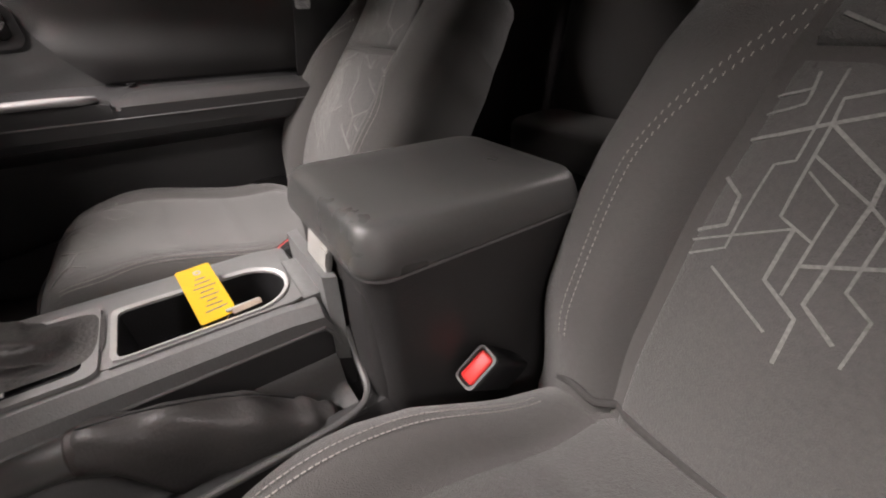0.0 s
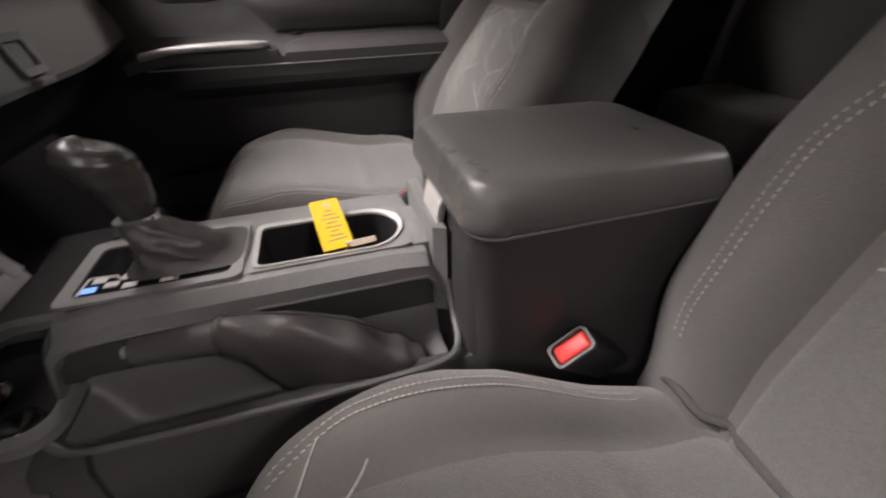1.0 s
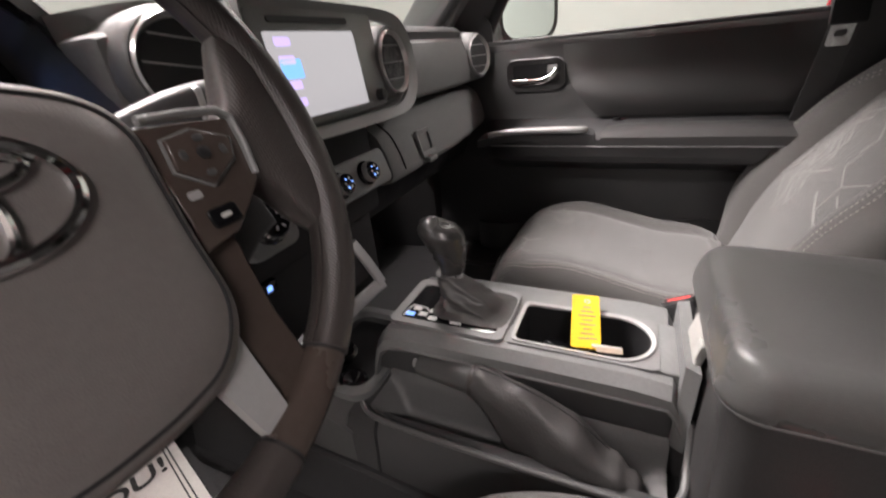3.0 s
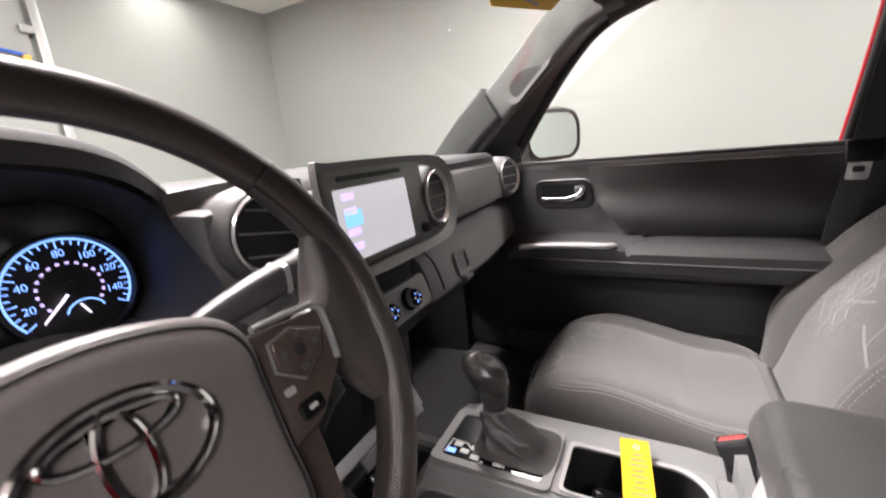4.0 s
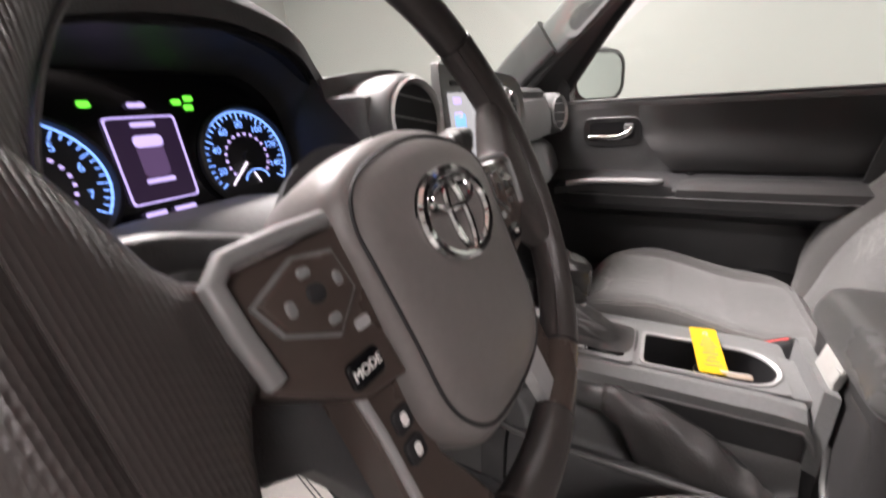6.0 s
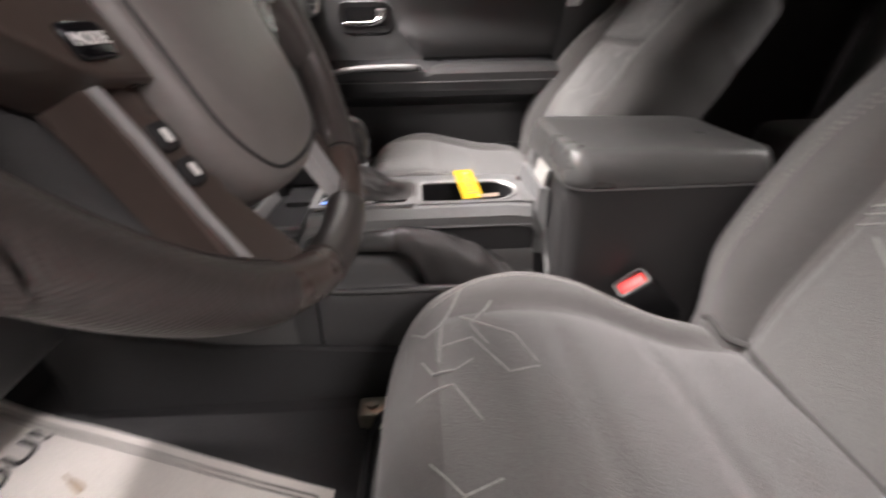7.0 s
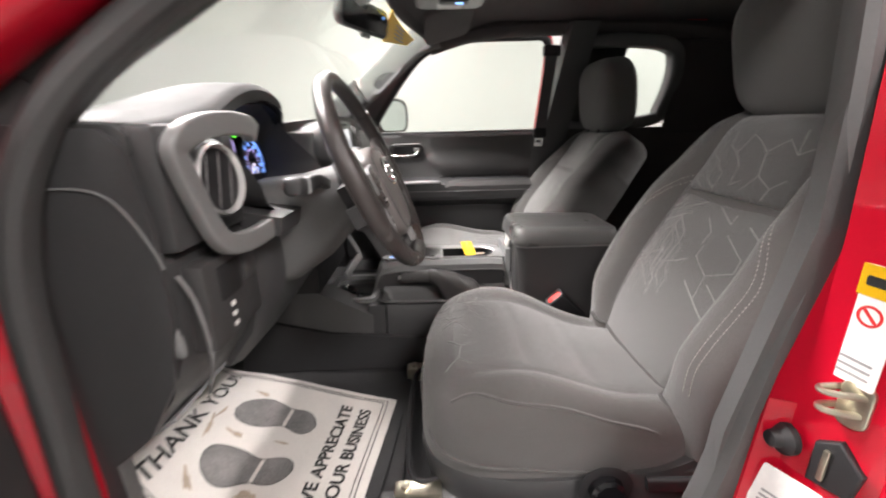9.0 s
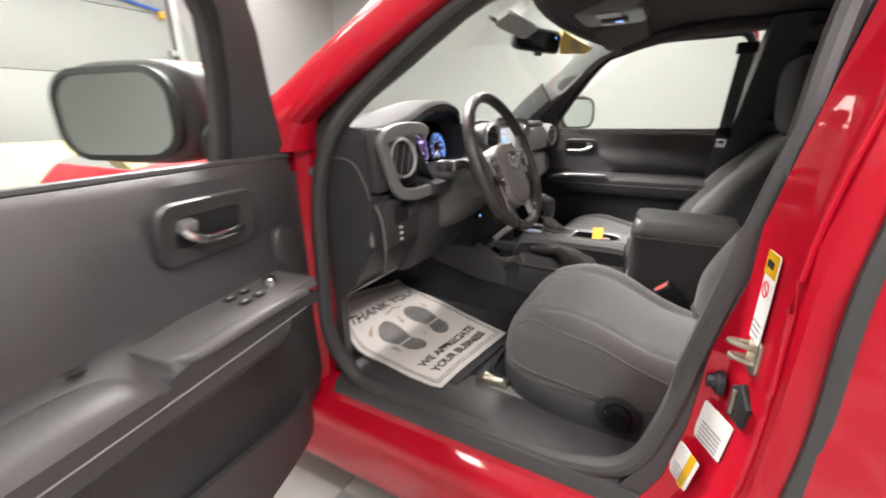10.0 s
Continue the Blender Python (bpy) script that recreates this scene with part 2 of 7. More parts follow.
def sweep(path, section, up=(0, 0, 1), closed=False, scale=None):
    """Carries a flat section (pairs: across, up) along a path."""
    rings, n = [], len(path)
    up = Vector(up)
    for i, p in enumerate(path):
        a = path[(i - 1) % n] if closed or i else path[0]
        b = path[(i + 1) % n] if closed or i < n - 1 else path[-1]
        t = (b - a).normalized()
        side = t.cross(up)
        side = side.normalized() if side.length > 1e-5 else Vector((1, 0, 0))
        top = side.cross(t)
        s = scale(i / (n - 1)) if scale else 1
        rings.append([p + side * (x * s) + top * (y * s) for x, y in section])
    if closed:
        rings.append(rings[0])
        bm = loft(rings, caps=False)
        bmesh.ops.remove_doubles(bm, verts=bm.verts, dist=1e-6)
        return bm
    return loft(rings)


def circle(r, n=12, ry=None):
    return [(r * math.cos(2 * math.pi * k / n), (ry or r) * math.sin(2 * math.pi * k / n)) for k in range(n)]


def tube(pts, r, n=12, per=8, closed=False, up=(0, 0, 1), ry=None, scale=None, smooth=True):
    path = spline(pts, per, closed) if smooth else [Vector(p) for p in pts]
    return sweep(path, circle(r, n, ry), up, closed, scale)


def rounded_rect(w, h, r, n=5):
    out = []
    for cx, cy, a0 in ((w / 2 - r, h / 2 - r, 0), (-w / 2 + r, h / 2 - r, 90), (-w / 2 + r, -h / 2 + r, 180), (w / 2 - r, -h / 2 + r, 270)):
        for k in range(n + 1):
            a = radians(a0 + 90 * k / n)
            out.append((cx + r * math.cos(a), cy + r * math.sin(a)))
    return out


def prism(poly, depth, r=0.0, m=None):
    """A flat polygon (pairs) thickened by depth along its own z, then placed by m."""
    bm = bmesh.new()
    vs = [bm.verts.new((x, y, 0)) for x, y in poly]
    f = bm.faces.new(vs)
    ext = bmesh.ops.extrude_face_region(bm, geom=[f])
    bmesh.ops.translate(bm, vec=(0, 0, depth), verts=[v for v in ext["geom"] if isinstance(v, bmesh.types.BMVert)])
    if r > 0:
        edges = [e for e in bm.edges if all(v.co.z > depth * 0.5 for v in e.verts)] if depth > 0 else bm.edges[:]
        bmesh.ops.bevel(bm, geom=edges, offset=r, segments=3, profile=0.5, affect="EDGES")
    return moved(bm, m) if m is not None else bm


def frame_plate(outer, inner, depth, m=None, rise=0.0):
    """A flat ring between two outlines of as many points each."""
    rings = [[Vector((x, y, 0)) for x, y in outer], [Vector((x, y, depth)) for x, y in outer],
             [Vector((x, y, depth + rise)) for x, y in inner], [Vector((x, y, 0)) for x, y in inner]]
    rings.append(rings[0])
    bm = loft(rings, caps=False)
    bmesh.ops.remove_doubles(bm, verts=bm.verts, dist=1e-6)
    return moved(bm, m) if m is not None else bm


def lathe(profile, n=32, m=None):
    """Turns (radius, height) pairs round z."""
    rings = [[Vector((r * math.cos(2 * math.pi * k / n), r * math.sin(2 * math.pi * k / n), z)) for k in range(n)] for r, z in profile]
    bm = loft(rings)
    return moved(bm, m) if m is not None else bm


def superellipsoid(a, b, c, e1=0.4, e2=0.4, nu=40, nv=24):
    def p(x, e):
        return math.copysign(abs(x) ** e, x)
    rings = []
    for j in range(1, nv):
        v = -math.pi / 2 + math.pi * j / nv
        rings.append([Vector((a * p(math.cos(v), e1) * p(math.cos(u), e2), b * p(math.cos(v), e1) * p(math.sin(u), e2), c * p(math.sin(v), e1)))
                      for u in (2 * math.pi * i / nu for i in range(nu))])
    return loft(rings)


def axes(origin, x, y):
    """A pose whose x and y point along the given ways."""
    x, y = Vector(x).normalized(), Vector(y)
    z = x.cross(y).normalized()
    y = z.cross(x)
    m = Matrix((x, y, z)).transposed().to_4x4()
    m.translation = origin
    return m


def lettering(words, size, m, depth=0.0006, align="CENTER", bold=0.0):
    cu = bpy.data.curves.new("words", "FONT")
    cu.body, cu.size, cu.align_x, cu.align_y, cu.extrude, cu.offset = words, size, align, "CENTER", depth, bold
    ob = bpy.data.objects.new("words", cu)
    me = bpy.data.meshes.new_from_object(ob)
    bm = bmesh.new()
    bm.from_mesh(me)
    bpy.data.objects.remove(ob)
    bpy.data.meshes.remove(me)
    return moved(bm, m)


def mix(a, b, t):
    return a + (b - a) * t


def step(x, a, b):
    t = min(1, max(0, (x - a) / (b - a)))
    return t * t * (3 - 2 * t)


def curve_at(keys, x):
    """Smooth interpolation of (x, y) keys."""
    if x <= keys[0][0]:
        return keys[0][1]
    for (x0, y0), (x1, y1) in zip(keys, keys[1:]):
        if x <= x1:
            return mix(y0, y1, step(x, x0, x1))
    return keys[-1][1]

# ---- the room ----
RX0, RX1, RY0, RY1, RH = -5.0, 3.77, -4.5, 5.0, 3.3
TW = 0.305
floor = single("floor", box(RX0, RX1, RY0, RY1, -0.12, -0.004, 0), TILE_B, "grey checkered workshop floor of square tiles", "floor", "structure")
single("wall_east", box(RX1, RX1 + 0.15, RY0, RY1, 0, RH, 0), WALL, "plain white painted workshop wall", "wall", "structure")
single("wall_west", box(RX0 - 0.15, RX0, RY0, RY1, 0, RH, 0), WALL, "plain white painted workshop wall", "wall", "structure")
single("wall_north", box(RX0 - 0.15, RX1 + 0.15, RY1, RY1 + 0.15, 0, RH, 0), WALL, "plain white painted workshop wall", "wall", "structure")
single("wall_south", box(RX0 - 0.15, RX1 + 0.15, RY0 - 0.15, RY0, 0, RH, 0), WALL, "plain white painted workshop wall", "wall", "structure")
single("ceiling", box(RX0 - 0.15, RX1 + 0.15, RY0 - 0.15, RY1 + 0.15, RH, RH + 0.12, 0), CEIL, "white painted workshop ceiling", "ceiling", "structure")
# a panel for every lamp, the added unseen one included
for lamp_x, lamp_y, lamp_w in LAMPS:
    fixture = thing("ceiling_light", "flat white fluorescent panel fixed under the ceiling", "ceiling light", (lamp_x, lamp_y, RH), "ceiling lights")
    part("light_housing", box(lamp_x - 0.33, lamp_x + 0.33, lamp_y - 0.64, lamp_y + 0.64, 3.24, RH, 0.01), WHITE_LABEL, fixture)
    part("diffuser", box(lamp_x - 0.29, lamp_x + 0.29, lamp_y - 0.60, lamp_y + 0.60, 3.225, 3.239, 0.004), LAMP_FACE, fixture, "glowing diffuser")

tile_mesh = {}
for kind_of, tile_mat in (("light", TILE_A), ("dark", TILE_B)):
    piece = box(-TW / 2 + 0.0015, TW / 2 - 0.0015, -TW / 2 + 0.0015, TW / 2 - 0.0015, -0.004, 0.0, 0.0012, 1)
    finish(piece)
    tile_mesh[kind_of] = bpy.data.meshes.new("tile")
    piece.to_mesh(tile_mesh[kind_of])
    piece.free()
    tile_mesh[kind_of].materials.append(tile_mat)
for i in range(-9, 4):
    for j in range(-3, 12):
        tile = new("tile", tile_mesh["light" if (i + j) % 2 else "dark"])
        tile.parent = floor
        tile.location = ((i + 0.5) * TW, (j + 0.3) * TW, 0.0)

# the rest of the floor's tiles, too far off to tell one by one
for kind_of, tile_mat in (("light", TILE_A), ("dark", TILE_B)):
    verts, faces = [], []
    g = TW / 2 - 0.0015
    for i in range(-16, 12):
        for j in range(-15, 16):
            if -9 <= i < 4 and -3 <= j < 12 or ((i + j) % 2 == 1) != (kind_of == "light"):
                continue
            x, y = (i + 0.5) * TW, (j + 0.3) * TW
            if not (RX0 + g < x < RX1 - g and RY0 + g < y < RY1 - g):
                continue
            n = len(verts)
            verts += [(x - g, y - g, -0.003), (x + g, y - g, -0.003), (x + g, y + g, -0.003), (x - g, y + g, -0.003),
                      (x - g + 0.001, y - g + 0.001, 0), (x + g - 0.001, y - g + 0.001, 0), (x + g - 0.001, y + g - 0.001, 0), (x - g + 0.001, y + g - 0.001, 0)]
            faces += [(n + 4, n + 5, n + 6, n + 7)] + [(n + k, n + (k + 1) % 4, n + 4 + (k + 1) % 4, n + 4 + k) for k in range(4)]
    me = bpy.data.meshes.new("far_tiles")
    me.from_pydata(verts, [], faces)
    me.materials.append(tile_mat)
    far_tiles = new("far_tiles", me)
    far_tiles.parent = floor
    tagged(far_tiles, "%s square floor tiles" % ("pale" if kind_of == "light" else "grey"), kind="stuff")

# sectional door in the front wall with its rail and a blue hose reel pipe
roll_door = thing("garage_door", "closed white sectional garage door in the front wall", "garage door", (-0.6, RY1, 0), kind="structure")
for row in range(5):
    part("door_panel", box(-2.6, 1.26, RY1 - 0.05, RY1 - 0.004, 0.004 + row * 0.6, 0.6 + row * 0.6, 0.006), DOOR_WHITE, roll_door)
part("door_rail", box(1.29, 1.36, RY1 - 0.09, RY1 - 0.004, 0, 3.2, 0.006), SILVER, roll_door, "galvanised guide rail")
for row in range(6):
    part("hinge", box(1.20, 1.30, RY1 - 0.10, RY1 - 0.05, 0.28 + row * 0.58, 0.34 + row * 0.58, 0.008), BAR_GREY, roll_door)
arm_pipe = thing("wall_pipe", "thin blue pipe with an ochre end fixed across the white door", "pipe", (1.02, RY1 - 0.06, 2.44))
part("pipe", tube([(0.84, RY1 - 0.09, 2.475), (1.20, RY1 - 0.09, 2.425)], 0.013, 10, 2), BLUE_PIPE, arm_pipe)
part("end_fitting", box(1.165, 1.215, RY1 - 0.11, RY1 - 0.05, 2.36, 2.43, 0.008), ORANGE, arm_pipe, "ochre end fitting")

# a pale yellow tyre guard far off beside the truck's nose
guard = thing("wheel_guard", "pale yellow moulded guard with a round hollow standing on the floor", "wheel guard", (-0.4, 4.3, 0))
arch = [(-0.75, 0), (-0.75, 1.25), (0.45, 1.25), (0.62, 1.20), (0.75, 1.10), (0.75, 0), (0.71, 0)] + [(0.35 + 0.36 * math.cos(radians(a)), 0.80 + 0.36 * math.sin(radians(a))) for a in range(0, 181, 15)] + [(-0.01, 0)]
part("shell", prism(arch, 0.30, 0, axes((-0.4, 4.40, 0), (1, 0, 0), (0, 0, 1))), GUARD, guard)
part("base_plate", box(-1.2, 0.4, 4.05, 4.45, 0.0, 0.03, 0.005), BAR_GREY, guard)

# ---- the truck's body ----
truck = thing("pickup_truck", "red pickup truck cab with its driver's side open", "pickup truck", (0, 0, 0))
part("floor_pan", box(-0.78, 0.78, -0.95, 1.30, 0.40, 0.695, 0.01), CARPET, truck, "black carpeted cab floor")
part("firewall", loft([[(x, 1.14, 0.69), (x, 1.30, 0.86), (x, 1.30, 1.30), (x, 1.42, 1.30), (x, 1.42, 0.60), (x, 1.14, 0.60)] for x in (-0.74, 0.74)]), CARPET, truck)
part("rear_wall", box(-0.70, 0.70, -0.98, -0.90, 0.69, 1.28, 0.01), LINER, truck, "black rear cab wall")

for s in (-1, 1):
    part("kick_panel", loft([[(s * 0.745, 0.93, z), (s * 0.70, 0.95, z), (s * 0.68, 1.10, z), (s * 0.68, 1.30, z), (s * 0.745, 1.30, z)] for z in (0.69, 1.0, 1.36)]), PLASTIC, truck, "black footwell side panel")
# sill with its black scuff plate and the red rocker
part("scuff_plate", loft([[(-0.60, y, 0.698), (-0.60, y, 0.712), (-0.66, y, 0.722), (-0.772, y, 0.722), (-0.794, y, 0.712), (-0.803, y, 0.694), (-0.803, y, 0.680), (-0.76, y, 0.680)]
                          for y in (0.16, 0.4, 0.7, 0.93)]), PLASTIC, truck, "black grained sill plate")
part("scuff_plate", loft([[(0.60, y, 0.698), (0.60, y, 0.712), (0.66, y, 0.722), (0.752, y, 0.722), (0.768, y, 0.712), (0.768, y, 0.698)]
                          for y in (0.10, 0.4, 0.7, 0.93)]), PLASTIC, truck, "black grained sill plate")
rocker_sec = [(-0.74, 0.44), (-0.74, 0.699), (-0.785, 0.699), (-0.798, 0.690), (-0.806, 0.662), (-0.828, 0.648), (-0.842, 0.630), (-0.846, 0.60), (-0.842, 0.50), (-0.82, 0.43)]
part("rocker", loft([[(x, y, z) for x, z in rocker_sec] for y in (-1.1, 0.0, 0.5, 1.0, 1.06)]), RED, truck)
part("rocker_right", loft([[(-x, y, z) for x, z in rocker_sec] for y in (-1.1, 0.0, 0.5, 1.0, 1.06)]), RED, truck)


def pillar(name, pts, section, mat, label="", up=(1, 0, 0)):
    return part(name, sweep(spline(pts, 10), section, up), mat, truck, label)


for s in (-1, 1):
    # outer red hinge post, screen pillar and roof rail
    jamb = [(-0.735, 0.955), (-0.735, 1.10), (-0.90, 1.10), (-0.90, 1.075), (-0.865, 1.065), (-0.84, 1.03), (-0.805, 1.02), (-0.80, 0.975), (-0.775, 0.955)]
    part("hinge_post", loft([[(-s * x, y + dy, z) for x, y in jamb] for z, dy in ((0.44, 0.03), (0.69, 0.02), (0.9, 0.0), (1.15, 0.0), (1.28, 0.0), (1.345, -0.005))]), RED, truck)
    rail = ([(s * 0.815, 1.08, 1.30), (s * 0.79, 0.975, 1.405), (s * 0.735, 0.79, 1.545), (s * 0.665, 0.57, 1.68), (s * 0.61, 0.36, 1.745)] if s < 0 else
            [(s * 0.805, 0.94, 1.30), (s * 0.765, 0.86, 1.42), (s * 0.722, 0.775, 1.502), (s * 0.687, 0.67, 1.590), (s * 0.65, 0.55, 1.665), (s * 0.61, 0.36, 1.745)])
    pillar("screen_pillar", rail + [(s * 0.595, 0.0, 1.765), (s * 0.60, -0.6, 1.755)], rounded_rect(0.085, 0.075, 0.022, 4) if s < 0 else rounded_rect(0.060, 0.060, 0.02, 4), RED)
    if s < 0:
        part("cowl_side", loft([[(-0.755, y0, z), (-0.775, y0 - 0.006, z), (x1 + 0.03, y0 + 0.004, z), (x1, y0 + 0.03, z), (x1, y0 + 0.12, z), (-0.755, y0 + 0.12, z)] for z, y0, x1 in ((1.325, 0.950, -0.870), (1.36, 0.945, -0.858), (1.40, 0.925, -0.832), (1.44, 0.895, -0.812), (1.48, 0.855, -0.782), (1.53, 0.80, -0.755))]), RED, truck)
    # rear corner
    pillar("rear_pillar", [(s * 0.66, -0.80, 1.75), (s * 0.76, -0.92, 1.45), (s * 0.80, -1.0, 1.2), (s * 0.82, -1.0, 0.8)], rounded_rect(0.12, 0.12, 0.03), RED)

part("roof", grid(lambda u, v: (mix(-0.61, 0.61, u), mix(-0.90, 0.46, v), 1.775 + 0.035 * (1 - (2 * u - 1) ** 2) - 0.05 * step(v, 0.75, 1)), 16, 16, (0, 0, 0.02)), RED, truck)
part("headliner", grid(lambda u, v: (mix(-0.60, 0.60, u), mix(-0.92, 0.50 + 0.08 * (1 - (2 * u - 1) ** 2), v), 1.725 + 0.03 * (1 - (2 * u - 1) ** 4) - 0.075 * step(v, 0.80, 1) - 0.03 * step(1 - v, 0.8, 1)), 20, 20, (0, 0, 0.012)),
     LINER, truck, "black cloth headliner")
for s in (-1, 1):
    part("header_trim", tube([(s * 0.60, 0.50, 1.655), (s * 0.605, 0.30, 1.705), (s * 0.61, 0.0, 1.72), (s * 0.62, -0.5, 1.71), (s * 0.64, -0.9, 1.66)], 0.045, 12, 8, ry=0.035), LINER, truck)

# grey inner screen pillars, the passenger's with a recessed grip
for s in (-1, 1):
    d = 0.04 if s < 0 else 0.0
    path = [(s * 0.752, 0.97 + d, 1.315), (s * 0.738, 0.925 + d, 1.362), (s * 0.708, 0.836 + d, 1.456), (s * 0.675, 0.752 + d, 1.522), (s * 0.648, 0.680 + d, 1.578), (s * 0.62, 0.616 + d, 1.629), (s * 0.592, 0.553 + d, 1.668), (s * 0.567, 0.47 + d, 1.694)]
    part("pillar_trim", sweep(spline(path, 8), rounded_rect(0.105, 0.034, 0.014, 4), (s * 1, -0.32, 0)), PILLAR, truck, "grey screen pillar trim")
    part("pillar_foot", sweep(spline([(s * 0.754, 0.975 + d, 1.29), (s * 0.740, 0.925 + d, 1.36), (s * 0.722, 0.873 + d, 1.42)] if s < 0 else [(0.742, 1.035, 1.29), (0.728, 0.968, 1.36), (0.704, 0.884, 1.435), (0.678, 0.800, 1.498)], 8), rounded_rect(0.110 if s > 0 else 0.070, 0.040, 0.014, 4), (s * 1, -0.32, 0)), PLASTIC, truck)
inner_line = spline([(0.748, 0.90, 1.325), (0.715, 0.835, 1.42), (0.675, 0.765, 1.497), (0.64, 0.662, 1.583), (0.605, 0.558, 1.645), (0.58, 0.45, 1.688)], 8)
outer_line = spline([(0.802, 0.775, 1.312), (0.792, 0.765, 1.36), (0.767, 0.69, 1.46), (0.738, 0.615, 1.555), (0.712, 0.505, 1.650), (0.700, 0.40, 1.68)], 8)
part("pillar_seal", loft([[a, b, b + Vector((0.012, 0.012, 0)), a + Vector((0.012, 0.012, 0))] for a, b in zip(inner_line, outer_line)]), PLASTIC, truck, "black seal beside the screen pillar")
grip_m = axes((0.636, 0.688, 1.552), (0.24, 0.70, -0.60), (0.25, 0.60, 0.72))
grip_m = grip_m if (grip_m.to_3x3() @ Vector((0, 0, 1))).x < 0 else grip_m @ pose(0, 0, 0, 180)
part("grip_recess", frame_plate(rounded_rect(0.170, 0.066, 0.030), rounded_rect(0.130, 0.044, 0.020), 0.005, grip_m, -0.001), PILLAR, truck)
# flat black plate paints the shade of the grip's hollow
part("grip_hollow", prism(rounded_rect(0.134, 0.046, 0.021), 0.003, 0, grip_m), BLACK, truck, "black plate as the grip's shaded hollow")

# windscreen
def screen_at(u, v):
    x = mix(-1, 1, u)
    return (x * mix(0.76, 0.58, v), mix(1.20, 0.58, v) - x * x * mix(0.20, 0.12, v), mix(1.33, 1.70, v) - 0.02 * x * x)


pane = part("windscreen", grid(screen_at, 16, 8, (0, 0.004, 0.004)), GLASS, truck, "clear windscreen")
pane.visible_shadow = False
part("header_rail", tube([(x, 0.595 - 0.12 * (x / 0.58) ** 2, 1.70 - 0.02 * (x / 0.58) ** 2) for x in (-0.58, -0.3, 0, 0.3, 0.58)], 0.028, 10), LINER, truck)
part("hood", grid(lambda u, v: (mix(-0.80, 0.80, u), mix(1.20, 2.35, v), 1.275 - 0.05 * v - 0.10 * step(v, 0.8, 1) - 0.06 * (2 * u - 1) ** 4), 16, 12, (0, 0, -0.02)), RED, truck)
for s in (-1, 1):
    part("fender", grid(lambda u, v: (s * (0.905 - 0.02 * (2 * v - 1) ** 2 - 0.10 * step(v, 0.85, 1)), mix(1.085, 2.35, u), mix(0.45, 1.235, v)), 10, 10, (-s * 0.02, 0, 0)), RED, truck)

# door post on the driver's side: red jamb face, grey post trim, black seals, stickers, striker
B_JAMB = [(-0.772, 0.125), (-0.795, 0.120), (-0.806, 0.092), (-0.835, 0.0755), (-0.868, 0.068), (-0.893, 0.046), (-0.898, 0.026), (-0.898, -0.02), (-0.755, -0.04), (-0.755, 0.11)]


def rake(z):
    return -0.25 * max(0, z - 1.25)



def tuck(z):
    return -0.05 * step(z, 1.0, 1.27)


def lean(z):
    return 0.29 * max(0, z - 1.25)


FRONT = {-1: -0.085, 1: 0.02}
for s in (-1, 1):
    part("door_post", loft([[(-s * (x + lean(z)), y + dy + rake(z) + (tuck(z) if x > -0.80 else 0) - (0.13 if s > 0 else 0), z) for x, y in B_JAMB]
                            for z, dy in ((0.44, 0.07), (0.70, 0.06), (0.78, 0.025), (0.90, 0.005), (1.05, 0), (1.25, 0), (1.45, 0), (1.74, -0.01))]), RED if s < 0 else LINER, truck)
    part("post_trim", loft([[(-s * (x + lean(z)), y + dy + rake(z) * 0.5, z) for x, y in ((-0.66 if s > 0 else -0.70, FRONT[s]), (-0.735, FRONT[s] + 0.01), (-0.735, -0.15 if s < 0 else -0.085), (-0.66 if s > 0 else -0.70, -0.15 if s < 0 else -0.085))]
                            for z, dy in ((0.70, 0.0), (0.9, 0), (1.25, 0), (1.72, -0.01))]), PLASTIC if s > 0 else PILLAR, truck, "grey door post trim")
    part("quarter_panel", box(s * 0.66, s * 0.74, -0.92, -0.10, 0.69, 1.322, 0.01), LINER, truck)
    part("rear_door", loft([[(s * (0.906 - lean(z) + 0.015 * step(z, 0.5, 0.8) - 0.015), y, z) for y in (0.004, -0.3, -0.7, -1.1)] +
                            [(s * (0.86 - lean(z)), y, z) for y in (-1.1, -0.7, -0.3, 0.004)] for z in (0.60, 0.75, 0.95, 1.15, 1.24, 1.30)]), RED, truck, "red rear half door skin")
    rq = [(0.0, -0.085, 1.345), (0, -0.095, 1.615), (0, -0.17, 1.662), (0, -0.45, 1.652), (0, -0.530, 1.58), (0, -0.52, 1.41), (0, -0.46, 1.35)]
    part("quarter_window_frame", sweep(spline([(s * (0.74 - lean(z)), y, z) for _, y, z in rq], 6, True), rounded_rect(0.05, 0.075, 0.015, 3), (1, 0, 0), True), PILLAR, truck, "grey rear side window surround")
    part("upper_quarter", box(s * 0.635, s * 0.70, -0.92, -0.53, 1.29, 1.72, 0.02), LINER, truck)
    if s > 0:
        part("roof_rail_trim", box(0.60, 0.655, -0.93, -0.16, 1.662, 1.735, 0.01), LINER, truck)
    q = part("quarter_glass", grid(lambda u, v: (s * (0.745 - lean(mix(1.34, 1.67, v))), mix(-0.085, -0.53, u), mix(1.34, 1.67, v)), 2, 2, (s * 0.004, 0, 0)), GLASS, truck)
    q.visible_shadow = False

